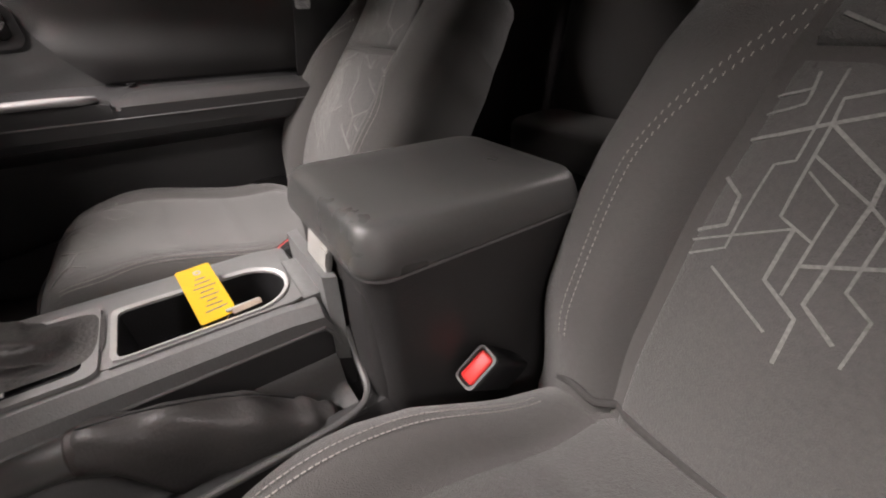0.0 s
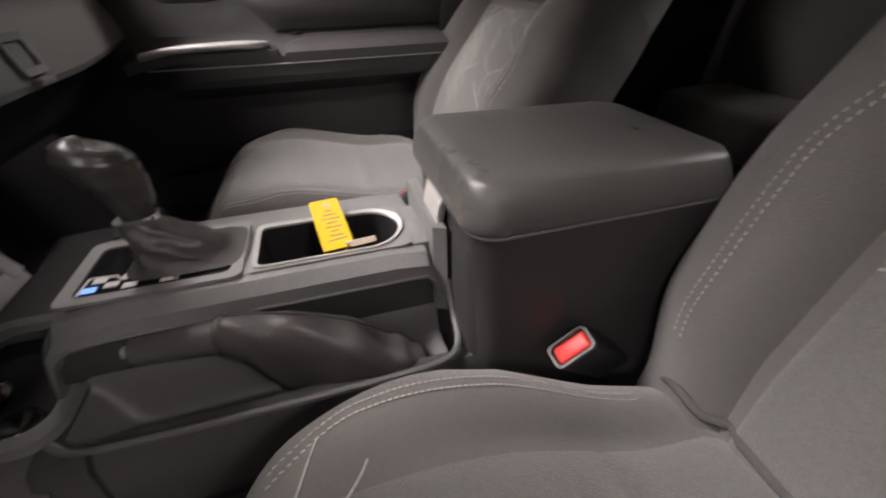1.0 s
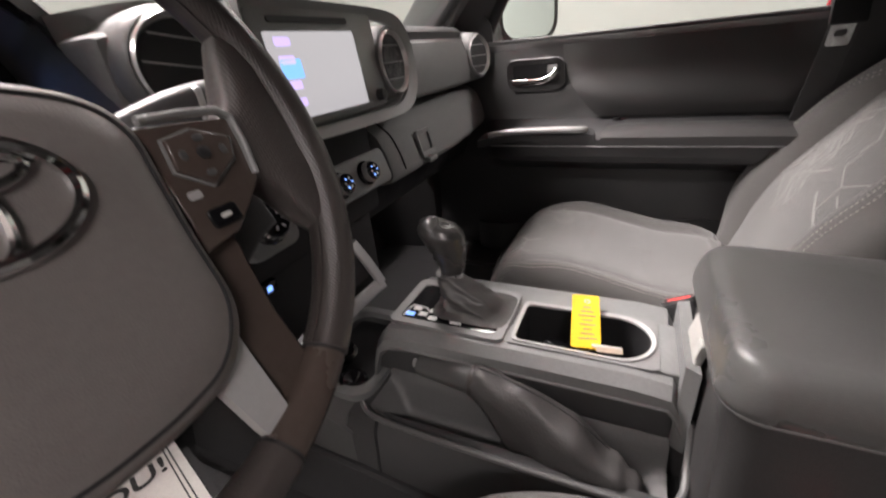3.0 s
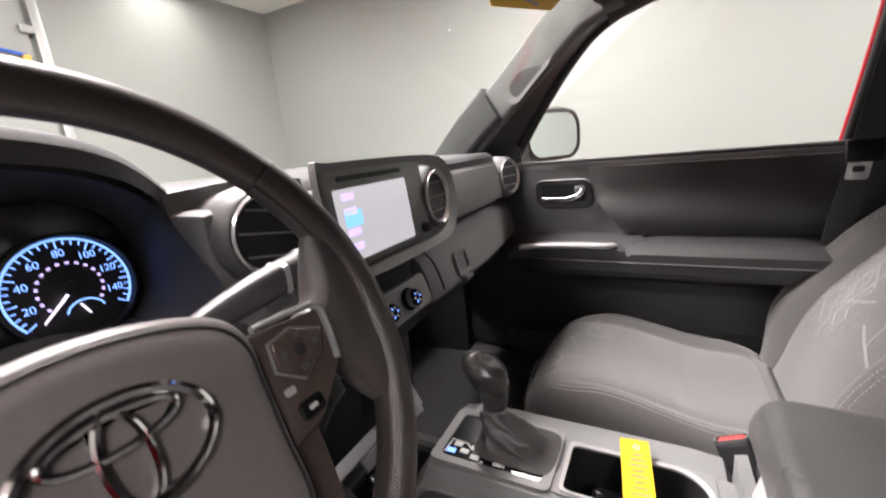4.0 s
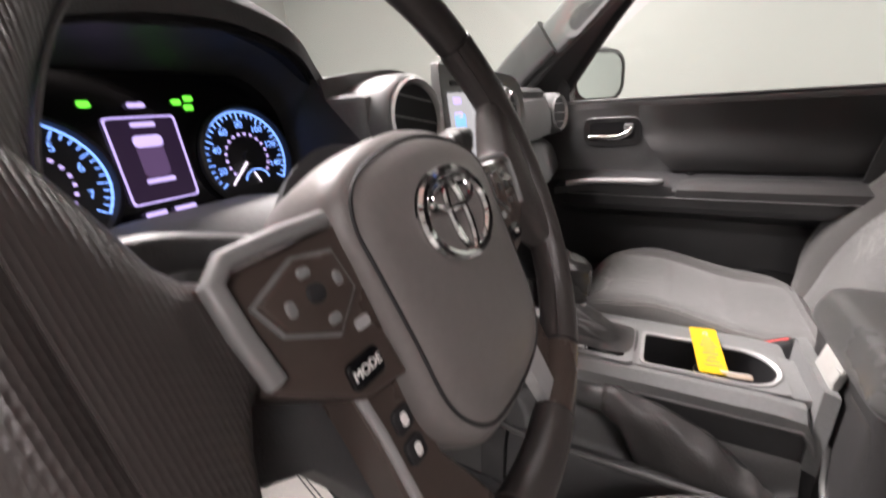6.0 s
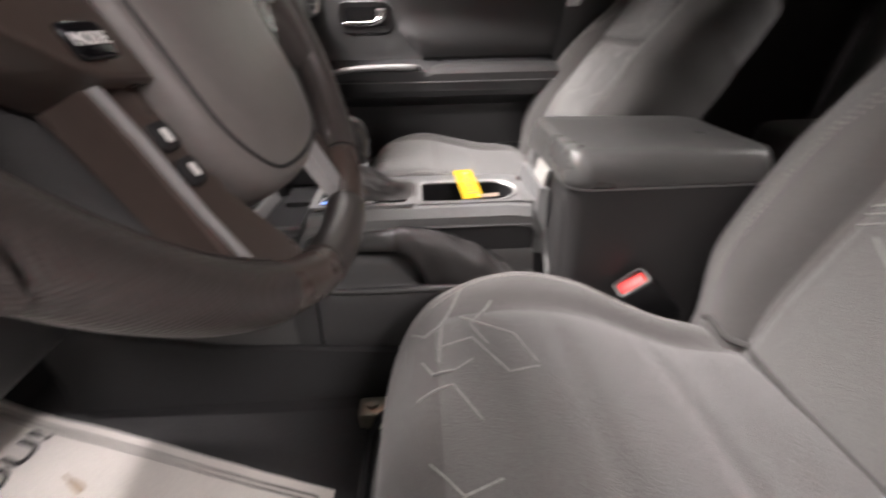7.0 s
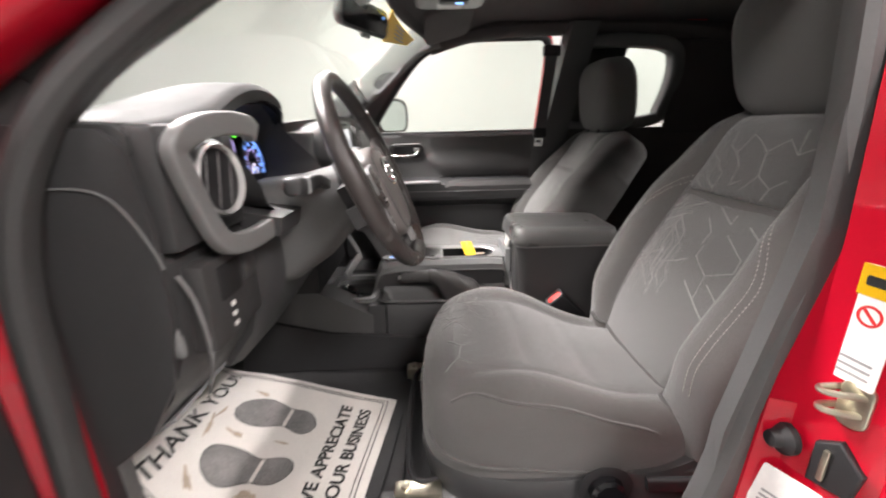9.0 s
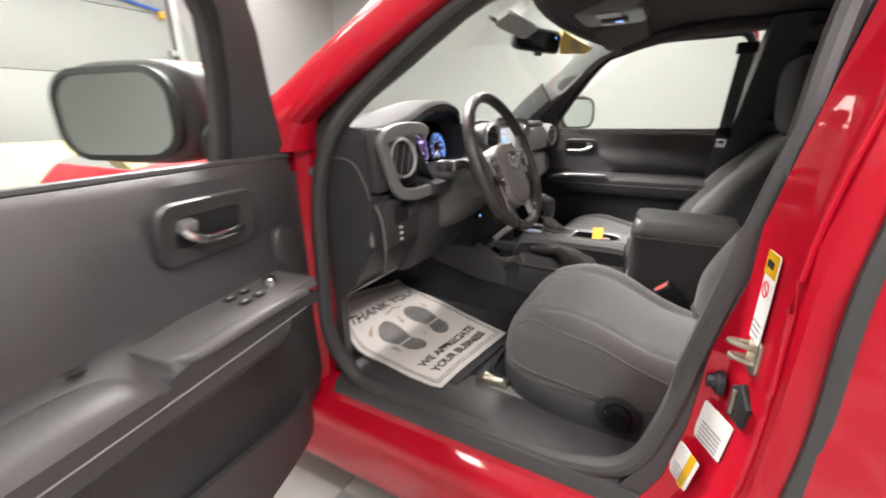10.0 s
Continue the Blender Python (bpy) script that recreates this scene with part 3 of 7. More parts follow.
# door seal loop round the open doorway
loop = [(-0.605, 0.10, 1.722), (-0.612, 0.36, 1.698), (-0.661, 0.572, 1.627), (-0.714, 0.752, 1.50), (-0.758, 0.868, 1.385), (-0.780, 0.924, 1.25), (-0.784, 0.942, 1.05),
        (-0.783, 0.947, 0.86), (-0.775, 0.895, 0.755), (-0.772, 0.80, 0.715), (-0.772, 0.50, 0.708), (-0.772, 0.32, 0.712), (-0.775, 0.205, 0.76), (-0.780, 0.158, 0.88),
        (-0.778, 0.118, 1.10), (-0.762, 0.076, 1.27), (-0.726, 0.052, 1.46), (-0.656, 0.022, 1.69)]
part("door_seal", sweep(spline(loop, 6, True), circle(0.0175, 10, 0.020), (1, 0, 0.2), True), SEAL, truck, "black rubber door seal")
part("pillar_cover", loft([[(-0.768 + lean(z), y + dy + rake(z) + tuck(z), z) for y in (0.155, 0.10)] + [(-0.792 + lean(z), y + dy + rake(z) + tuck(z), z) for y in (0.092, 0.157)] for z, dy in ((0.72, 0.055), (0.78, 0.025), (0.86, 0.005), (1.0, 0), (1.25, 0), (1.5, 0), (1.70, 0))]), SEAL, truck, "grey post edge cover")
part("rear_seal", sweep(spline([(-0.900 + lean(z) + dx, 0.008 + dy + rake(z), z) for z, dx, dy in ((0.66, 0.0, 0.03), (0.80, 0, 0.015), (1.0, 0, 0), (1.25, 0, 0), (1.5, 0, -0.004), (1.72, 0, -0.01))], 6),
                       rounded_rect(0.020, 0.012, 0.004, 2), (1, 0, 0)), SEAL, truck, "black rear door seal")

for z in (1.275, 1.135):
    part("plug", lathe([(0.0001, 0.0), (0.011, 0.0), (0.011, 0.003), (0.006, 0.005), (0.0001, 0.005)], 16, axes((-0.772, 0.955, z), (1, 0, 0), (0, 0, 1))), PLASTIC_MID, truck, "grey rubber plug")
part("hinge_bolt", lathe([(0.0001, 0.0), (0.009, 0.0), (0.009, 0.012), (0.006, 0.016), (0.0001, 0.016)], 6, axes((-0.775, 0.958, 0.985), (1, 0, 0), (0, 0, 1))), STEEL, truck)


for x, y in ((-0.884, 0.058),):
    part("jamb_flange", tube([(x + lean(z), y + dy + rake(z), z) for z, dy in ((0.80, 0.020), (0.90, 0.005), (1.05, 0), (1.25, 0), (1.45, 0), (1.68, -0.008))], 0.0042, 8, 5), RED, truck)


# stickers on the jamb, striker, latch and bump stop
def sticker(name, centre, w, h, mat, label, turn=0.0, bars=0, head=None, way=(-0.975, -0.22, 0)):
    m = axes(centre, way, (0, 0, 1)) @ pose(0, 0, 0, 0, 0, turn)
    ob = part(name, prism(rounded_rect(w, h, 0.003, 2), 0.0015, 0, m), mat, truck, label)
    for k in range(bars):
        part("print_bar", prism(rounded_rect(w * 0.7, 0.003, 0.001, 1), 0.0008, 0, m @ pose(0, -h * 0.42 + k * 0.008, 0.0015)), BAR_GREY, ob)
    if head:
        part("sticker_head", prism(rounded_rect(w, h * 0.25, 0.002, 2), 0.0008, 0, m @ pose(0, h * 0.375, 0.0015)), head, ob, "yellow heading")
        part("print_bar", prism(rounded_rect(w * 0.5, h * 0.08, 0.002, 2), 0.0006, 0, m @ pose(0, h * 0.375, 0.0023)), INK, ob)
    return ob, m


tall, tall_m = sticker("warning_sticker", (-0.838, 0.0785, 1.163), 0.042, 0.125, WHITE_LABEL, "white airbag warning sticker with yellow top", 0, 3, YELLOW, (-0.99, -0.13, 0))
part("warning_ring", frame_plate(circle(0.011, 20), circle(0.0085, 20), 0.0006, tall_m @ pose(0, 0.012, 0.0016)), RED_INK, tall, "red crossed ring")
part("warning_slash", prism(rounded_rect(0.017, 0.003, 0.001, 1), 0.0006, 0, tall_m @ pose(0, 0.012, 0.0016, 0, 0, -45)), RED_INK, tall)
sticker("data_sticker", (-0.822, 0.096, 0.925), 0.056, 0.075, WHITE_LABEL, "white data sticker with small print", -8, 5, None, (-0.8, -0.6, 0))
low, low_m = sticker("tyre_sticker", (-0.815, 0.122, 0.835), 0.044, 0.075, WHITE_LABEL, "white and yellow tyre sticker", -12, 4, None, (-0.8, -0.6, 0))
part("sticker_head", prism(rounded_rect(0.012, 0.08, 0.002, 2), 0.0008, 0, low_m @ pose(0.010, 0, 0.0015)), YELLOW, low, "yellow edge")
striker = part("striker_plate", prism(rounded_rect(0.028, 0.052, 0.010), 0.005, 0.002, axes((-0.846, 0.0735, 1.079), (-0.95, -0.3, 0), (0, 0, 1))), STEEL, truck, "zinc striker plate")
part("striker_loop", tube([(-0.854, 0.072, 1.092), (-0.842, 0.102, 1.092), (-0.832, 0.102, 1.092), (-0.832, 0.079, 1.092)], 0.0036, 8, 4), STEEL, striker)
part("striker_loop", tube([(-0.854, 0.072, 1.070), (-0.842, 0.098, 1.070), (-0.832, 0.098, 1.070), (-0.832, 0.079, 1.070)], 0.0036, 8, 4), STEEL, striker)
part("bump_stop", lathe([(0.0001, 0), (0.019, 0), (0.019, 0.008), (0.011, 0.014), (0.009, 0.022), (0.0001, 0.022)], 20, axes((-0.808, 0.094, 1.004), (-1, 0, 0.2), (0, 0, 1))), BLACK, truck, "black rubber bump stop")
latch = part("latch_housing", prism([(-0.02, -0.03), (0.02, -0.025), (0.024, 0.01), (0.0, 0.035), (-0.02, 0.02)], 0.009, 0.003, axes((-0.848, 0.074, 1.0), (-0.95, -0.3, 0), (0, 0, 1))), BLACK, truck, "black door latch housing")
part("latch_tongue", prism(rounded_rect(0.006, 0.04, 0.002, 2), 0.008, 0.001, axes((-0.843, 0.080, 1.0), (-0.95, -0.3, 0), (0, 0, 1))), STEEL, latch)


# ---- doors ----
def front_door(s, label, name, along=-0.235, grip=-0.335):
    """Local: x outwards (times s), y forward from the hinge, z up."""
    root = thing(name, label, "car door")

    def P(x, y, z):
        return (s * x, y, z)
    stations = [0.02, 0.10, 0.20, 0.26, 0.30, 0.36, 0.45, 0.56, 0.70, 0.84, 0.93, 0.97]
    rings = []
    for u in stations:
        g = step(u, 0.16, 0.30) * (1 - 0.8 * step(u, 0.88, 0.97))
        b = step(u, 0.38, 0.50)
        k = 0.35 + 0.65 * step(u, 0.0, 0.20) if s < 0 else 1.0
        rings.append([P(x * k, -u, z) for x, z in (
            (0.0, 1.312), (-0.028, 1.314), (-0.045, 1.298), (-0.062 - 0.02 * b, 1.22), (-0.072 - 0.02 * b, 1.15), (-0.078 - 0.02 * b, 1.122), (-0.09 - 0.05 * g, 1.106),
            (-0.09 - 0.088 * g, 1.098), (-0.09 - 0.102 * g, 1.085), (-0.09 - 0.102 * g, 1.045), (-0.09 - 0.09 * g, 1.028), (-0.09 - 0.03 * g, 1.008), (-0.082, 0.985),
            (-0.075, 0.90), (-0.095 - 0.02 * b, 0.80), (-0.085, 0.73), (-0.05, 0.708), (0.0, 0.706))])
    inner = part("trim_panel", loft(rings), PLASTIC, root, "dark grained trim panel")
    part("sill_cap", tube([P(-0.012, -0.02, 1.316), P(-0.012, -0.5, 1.316), P(-0.012, -0.97, 1.316)], 0.008, 8, 4), SEAL, root)
    # padded upper insert behind the handle, with its crease
    if s > 0:
        part("padded_insert", grid(lambda a, b: P(-0.048 - 0.052 * step(1 - b, 0, 0.8) - 0.012 * (1 - (2 * b - 1) ** 4) * (1 - (2 * a - 1) ** 8) - 0.006, -mix(0.40 + 0.10 * (1 - b) ** 2, 0.955, a), mix(1.128, 1.300, b)), 28, 10, P(0.03, 0, 0)),
             DOOR_PAD, root, "dark padded insert")
    part("armrest_pad", grid(lambda a, b: P(mix(-0.10, -0.196, b), -mix(0.515, 0.93, a), 1.104 + 0.010 * (1 - (2 * b - 1) ** 4) * (1 - (2 * a - 1) ** 8) - 0.012 * b ** 3), 24, 8, P(0, 0, -0.02)), DOOR_PAD, root)
    part("armrest_front", grid(lambda a, b: P(mix(-0.095, -0.194, b), -mix(0.20, 0.50, a), 1.103 + 0.006 * (1 - (2 * a - 1) ** 8) - 0.006 * b ** 3 - 0.012 * step(1 - a, 0.6, 1)), 20, 6, P(0, 0, -0.02)), PLASTIC, root)
    part("pull_trim", sweep(spline([P(-0.185, -0.235, 1.098), P(-0.195, -0.30, 1.109), P(-0.197, -0.40, 1.112), P(-0.192, -0.455, 1.110), P(-0.172, -0.475, 1.107)], 6), rounded_rect(0.024, 0.015, 0.006, 3), (0, 0, 1)), SILVER if s > 0 else SHROUD, root, "satin silver pull trim" if s > 0 else "dark grey pull trim")
    part("trim_line", tube([P(-0.1935, -0.24, 1.072), P(-0.1945, -0.5, 1.070), P(-0.1945, -0.9, 1.070)], 0.0018, 6, 6), SILVER_DARK, root)
    # handle in its recess
    hm = axes(P(-0.084, grip, 1.236), (0, -s, 0), (-s * 0.25, 0, 1))
    bez = part("handle_bezel", frame_plate(rounded_rect(0.152 if s > 0 else 0.178, 0.080 if s > 0 else 0.098, 0.024), rounded_rect(0.122, 0.052, 0.014), 0.010, hm @ pose(0, 0, -0.002), -0.004), DOOR_PAD, root, "grey handle bezel")
    # flat black plate in place of a hollow, dark like its shade
    part("handle_hollow", prism(rounded_rect(0.135, 0.058, 0.014), 0.003, 0, hm @ pose(0, 0, -0.001)), BLACK, bez)
    k = 1 if s > 0 else -1
    part("handle_lever", sweep(spline([hm @ Vector((k * -0.06, -0.016, 0.008)), hm @ Vector((k * -0.03, -0.014, 0.016)), hm @ Vector((k * 0.02, -0.010, 0.022)), hm @ Vector((k * 0.045, 0.0, 0.020)), hm @ Vector((k * 0.055, 0.010, 0.012))], 6),
                               rounded_rect(0.012, 0.016, 0.005, 3), hm.to_3x3() @ Vector((0, 1, 0))), CHROME, root, "chrome door handle")
    part("lock_tab", prism(rounded_rect(0.026, 0.020, 0.004), 0.014, 0.003, hm @ pose(k * 0.046, 0.012, 0.002)), SILVER_DARK, root)
    part("lock_button", lathe([(0.0001, 0), (0.008, 0), (0.008, 0.005), (0.0001, 0.006)], 14, axes(P(-0.11, -0.545, 1.122), (0, 1, 0), (1, 0, 0)) @ pose(0, 0, -0.002)), BLACK, root)
    # lower pocket
    part("door_pocket", grid(lambda a, b: P(-0.105 - 0.05 * math.sin(math.pi * min(1, a * 1.2)) ** 0.5 * (1 - 0.3 * b), -mix(0.16, 0.86, a), mix(0.725, 0.86 - 0.05 * step(1 - a, 0.5, 1), b)), 24, 8, P(0.012, 0, 0)), PLASTIC, root)
    # window frame, glass, outer skin, mirror
    tail = [(-0.60, 1.693), (-0.85, 1.698), (-0.945, 1.690), (-0.968, 1.60), (-0.955, 1.312)]
    wf = [(-0.185, 1.312), (-0.19, 1.36), (-0.34, 1.56), (-0.45, 1.655)] + tail if s > 0 else [(-0.170, 1.312), (-0.175, 1.39), (-0.188, 1.47), (-0.212, 1.555), (-0.27, 1.625), (-0.40, 1.675)] + tail
    part("window_frame", sweep(spline([P(0.006 - 0.28 * (z - 1.315), y, z) for y, z in wf], 6), rounded_rect(0.030, 0.024, 0.008, 3), (1, 0, 0)), BLACK, root, "black inner window frame")
    wo = [(-0.012, 1.30), (-0.028, 1.352), (-0.085, 1.46), (-0.132, 1.556), (-0.19, 1.64), (-0.30, 1.695), (-0.46, 1.718), (-0.66, 1.726), (-0.85, 1.724), (-0.975, 1.71), (-0.995, 1.60), (-0.985, 1.30)]
    part("outer_frame", sweep(spline([P(0.035 - 0.28 * (z - 1.315), y, z) for y, z in (wo if s < 0 else [(y + 0.02 * (y > -0.5) - 0.004, z + 0.022 * (z > 1.33)) for y, z in wf])], 6), rounded_rect(0.034, 0.024, 0.008, 3), (1, 0, 0)), RED, root, "red outer window frame")
    part("mirror_sail", loft([[P(x - 0.28 * (z - 1.315), y, z) for y, z in (((-0.03, 1.313), (-0.198, 1.313), (-0.198, 1.365), (-0.17, 1.405), (-0.06, 1.345)) if s > 0 else ((-0.025, 1.313), (-0.172, 1.313), (-0.178, 1.39), (-0.190, 1.47), (-0.214, 1.555), (-0.27, 1.625), (-0.25, 1.665), (-0.185, 1.625), (-0.130, 1.54), (-0.085, 1.44), (-0.04, 1.35)))] for x in (-0.012, 0.045)]), PLASTIC, root, "black mirror sail")
    g = part("window_glass", grid(lambda a, b: P(0.016 - 0.28 * (mix(1.30, mix(1.36, 1.70, min(1, a * 1.9) ** 0.8), b) - 1.315), -mix(0.190 if s > 0 else 0.172, 0.96, a), mix(1.30, mix(1.36 if s > 0 else 1.50, 1.70, min(1, a * 1.9) ** 0.8), b)), 14, 6, P(0.004, 0, 0)), GLASS, root)
    g.visible_shadow = False
    part("outer_skin", loft([[P(0.002, -u, 0.64), P(0.002, -u, 1.30), P(0.05, -u, 1.30), P(0.095, -u, 1.22), P(0.105, -u, 1.0), P(0.095, -u, 0.66)] for u in (0.012, 0.3, 0.7, 0.985)]), RED, root, "red outer door skin")
    part("edge_seal", sweep(spline([P(-0.01, -0.012, 1.28), P(-0.01, -0.012, 0.9), P(-0.01, -0.03, 0.70), P(-0.01, -0.3, 0.672), P(-0.01, -0.9, 0.672)], 6), circle(0.012, 8), (1, 0, 0)), SEAL, root)
    # outside mirror, turned a little towards the driver
    mx, my, mz, turn, big = (0.22, -0.195, 1.402, -36, 1.0) if s > 0 else (-0.288, -0.085, 1.410, 6, 1.12)
    mm = pose(mx, my, mz, 0, 0, turn) @ Matrix.Diagonal((big * (1.0 if s > 0 else 1.2), big, big, 1))
    mirror = part("mirror_housing", moved(superellipsoid(0.130, 0.075, 0.096, 0.55, 0.55, 32, 20), mm), PLASTIC, root, "black door mirror housing")
    part("mirror_cap", moved(superellipsoid(0.128, 0.045, 0.060, 0.55, 0.6, 32, 20), mm @ pose(0, 0.038, 0.038)), RED, mirror, "red mirror cap")
    part("mirror_arm", tube([P(0.03, -0.15, 1.34), P(abs(mx) * 0.5, my + 0.03, 1.36), P(abs(mx) * 0.8, my + 0.02, 1.375)], 0.035, 12, 6, ry=0.045), PLASTIC, mirror)
    gm = mm @ axes((0, -0.080, -0.003), (1, 0, 0), (0, 0.02, 1))
    part("mirror_rim", frame_plate(rounded_rect(0.236, 0.165, 0.06, 8), rounded_rect(0.212, 0.142, 0.05, 8), 0.008, gm @ pose(0, 0, -0.010), 0.004), BLACK, mirror)
    part("mirror_glass", prism(rounded_rect(0.214, 0.144, 0.05, 8), 0.004, 0, gm @ pose(0, 0, -0.006)), MIRROR, mirror, "mirror glass")
    return root, P


passenger_door, _ = front_door(1, "closed passenger door with dark trim and chrome handle", "passenger_door")
passenger_door.location = (0.80, 0.955, 0)
driver_door, DP = front_door(-1, "wide open driver's door with dark trim and red outside", "driver_door", -0.08, -0.312)
driver_door.matrix_basis = pose(-0.81, 0.985, 0, 0, 0, -79.5)
# switch panel on the driver's armrest
sw = part("switch_panel", loft([[DP(x, -u, z) for x, z in ((-0.10, 1.10), (-0.10, 1.117), (-0.185, 1.113), (-0.192, 1.10))] for u in (0.200, 0.225, 0.46, 0.49)]), SHROUD, driver_door, "dark grey window switch panel")
for u, x in ((0.30, -0.150), (0.33, -0.150), (0.30, -0.118), (0.33, -0.118)):
    key = part("window_switch", moved(box(-0.007, 0.007, -0.009, 0.009, 0, 0.005, 0.002), pose(*DP(x, -u, 1.115))), BLACK, sw)
    part("switch_mark", moved(box(-0.002, 0.002, -0.003, 0.003, 0, 0.0006, 0), pose(*DP(x, -u, 1.1202))), WHITE_LABEL, key)
part("mirror_knob", lathe([(0.0001, 0), (0.013, 0), (0.012, 0.014), (0.010, 0.017), (0.0001, 0.017)], 20, pose(*DP(-0.140, -0.262, 1.115))), CHROME, sw, "round mirror knob")
part("door_speaker_grille", moved(superellipsoid(0.02, 0.035, 0.085, 0.7, 0.7, 20, 14), pose(*DP(-0.062, -0.13, 1.10))), PLASTIC, driver_door, "dark front grille")

# ---- centre console ----
console = thing("centre_console", "dark grey centre console with armrest box and gear plate", "centre console", (-0.03, 0.35, 0.70))
PZ = 0.985
tun = [(-0.165, 0.70), (-0.162, 0.80), (-0.155, 0.865), (-0.145, 0.880), (-0.132, 0.880), (-0.128, 0.855), (-0.122, 0.845), (-0.078, 0.850), (-0.074, 0.90), (0.09, 0.90), (0.11, 0.86), (0.12, 0.70)]
part("tunnel_body", loft([[(x, y, z) for x, z in tun] for y in (0.26, 0.40, 0.55, 0.64)]), PLASTIC, console)
tun2 = [(-0.165, 0.70), (-0.162, 0.80), (-0.155, 0.865), (-0.145, 0.880), (-0.132, 0.882), (-0.128, 0.882), (-0.122, 0.882), (-0.078, 0.883), (-0.074, 0.884), (0.09, 0.884), (0.11, 0.86), (0.12, 0.70)]
part("tunnel_front", loft([[(x, y, z - d if z > 0.75 else z) for x, z in tun2] for y, d in ((0.645, 0.0), (0.69, 0.004), (0.705, 0.03), (0.80, 0.035), (1.0, 0.04))]), PLASTIC, console)
part("tunnel_side", loft([[(-0.168, y, 0.70), (-0.160, y, z), (-0.10, y, z + 0.01), (-0.10, y, 0.70)] for y, z in ((0.68, 0.852), (0.80, 0.915), (0.92, 0.955), (1.05, 0.985))]), SHROUD, console, "dark grey footwell side trim")
part("tunnel_carpet", loft([[(-0.186, y, 0.70), (-0.178, y, 0.74), (-0.1735, y, z), (-0.168, y, z + 0.003), (-0.15, y, z), (-0.15, y, 0.70)]
                            for y, z in ((0.42, 0.775), (0.56, 0.785), (0.68, 0.797), (0.80, 0.806), (0.92, 0.835), (1.05, 0.87))]), CARPET, console, "black carpet on the tunnel side")
# front cubby with its dark contents
part("cubby_rim", frame_plate([(x - 0.03, y + 0.745) for x, y in rounded_rect(0.20, 0.15, 0.03)], [(x - 0.03, y + 0.745) for x, y in rounded_rect(0.17, 0.12, 0.025)], 0.012, pose(0, 0, 0.878)), PLASTIC_MID, console)
part("cubby_floor", box(-0.12, 0.06, 0.685, 0.81, 0.85, 0.864, 0.004), BLACK, console)
for x, y, z in ((-0.10, 0.715, 0.875), (-0.055, 0.765, 0.882)):
    part("socket", lathe([(0.0001, 0), (0.020, 0), (0.022, 0.012), (0.016, 0.014), (0.0001, 0.006)], 20, pose(x, y, z, 20)), GLOSS, console)
for ends, thick in ((((0.036, 0.775, 1.042), (0.046, 0.757, 1.0), (0.052, 0.742, 0.962)), 0.016), (((0.056, 0.742, 0.962), (-0.01, 0.752, 0.955), (-0.080, 0.762, 0.943)), 0.018)):
    part("console_strut", sweep(spline(ends, 4), rounded_rect(thick * 1.25, 0.008, 0.003, 3), (0, -1, 0.4)), SILVER, console, "satin grey strut")


def tray_at(u, v):
    """The scooped tray under the hand brake: u along it, v across it from the spine."""
    y = mix(0.298, 0.655, u)
    x = mix(-0.076, -0.150 + 0.012 * step(u, 0.85, 1), v)
    wall_in = 0.055 * (1 - step(v, 0.0, 0.35))
    wall_out = 0.036 * step(v, 0.72, 1.0)
    end = 0.045 * step(u, 0.90, 1.0) + 0.02 * (1 - step(u, 0.0, 0.10))
    return (x, y, min(0.930, 0.8505 + max(wall_in, wall_out, end)))


part("brake_tray", grid(tray_at, 40, 16, (0, 0, -0.006)), SHROUD, console, "scooped grey tray under the hand brake", sharp=1.2)
part("tray_edge", tube([(-0.138, 0.668, 0.894), (-0.150, 0.640, 0.890), (-0.153, 0.55, 0.888), (-0.153, 0.40, 0.887), (-0.151, 0.32, 0.888), (-0.135, 0.290, 0.890), (-0.100, 0.283, 0.905), (-0.084, 0.284, 0.945)], 0.0040, 8, 6), SHROUD, console, "grey rolled tray edge")
part("box_foot", box(-0.150, 0.046, 0.236, 0.281, 0.70, 1.034, 0.020, 4), BOX_PLASTIC, console, "dark foot in front of the storage box")
part("box_collar", loft([[(x, y, z) for x, y in ((-0.088, 0.286), (-0.080, 0.299), (0.040, 0.299), (0.045, 0.286))] for z in (0.90, 0.985, 1.012)]), PLASTIC_MID, console)

# raised spine
hole_y0, hole_y1, hx0, hx1 = 0.325, 0.478, -0.056, 0.022
LENGTHS = ((0.292, 0.03), (0.305, 0.004), (0.34, 0), (0.60, 0), (0.655, 0.008), (0.672, 0.03), (0.680, 0.06))
side_poly = [(-0.074, 0.90), (-0.076, 0.952), (-0.062, 0.952), (-0.062, 0.90)]
part("spine_side", loft([[(x, y, z - d if z > 0.93 else z) for x, z in side_poly] for y, d in LENGTHS]), PLASTIC, console, "dark lower side of the spine")
lip_poly = [(-0.080, 0.950), (-0.084, 0.955), (-0.083, 0.970), (-0.072, PZ - 0.003), (-0.062, PZ - 0.001), (-0.062, 0.950)]
part("spine_lip", loft([[(x, y, z - d if z > 0.93 else z) for x, z in lip_poly] for y, d in LENGTHS]), PLASTIC_MID, console, "satin grey rounded spine edge")
part("spine_edge_bead", tube([(-0.0835, y, 0.9535 - d) for y, d in LENGTHS], 0.0022, 8, 4), SILVER_DARK, console, "light moulded edge of the spine")
side_far = [(0.028, 0.90), (0.028, PZ - 0.001), (0.06, PZ), (0.075, PZ - 0.004), (0.085, 0.96), (0.085, 0.90)]
part("spine_far_side", loft([[(x, y, z - d if z > 0.93 else z) for x, z in side_far] for y, d in ((0.292, 0.03), (0.305, 0.004), (0.34, 0), (0.60, 0), (0.655, 0.008), (0.672, 0.03))]), PLASTIC_MID, console)
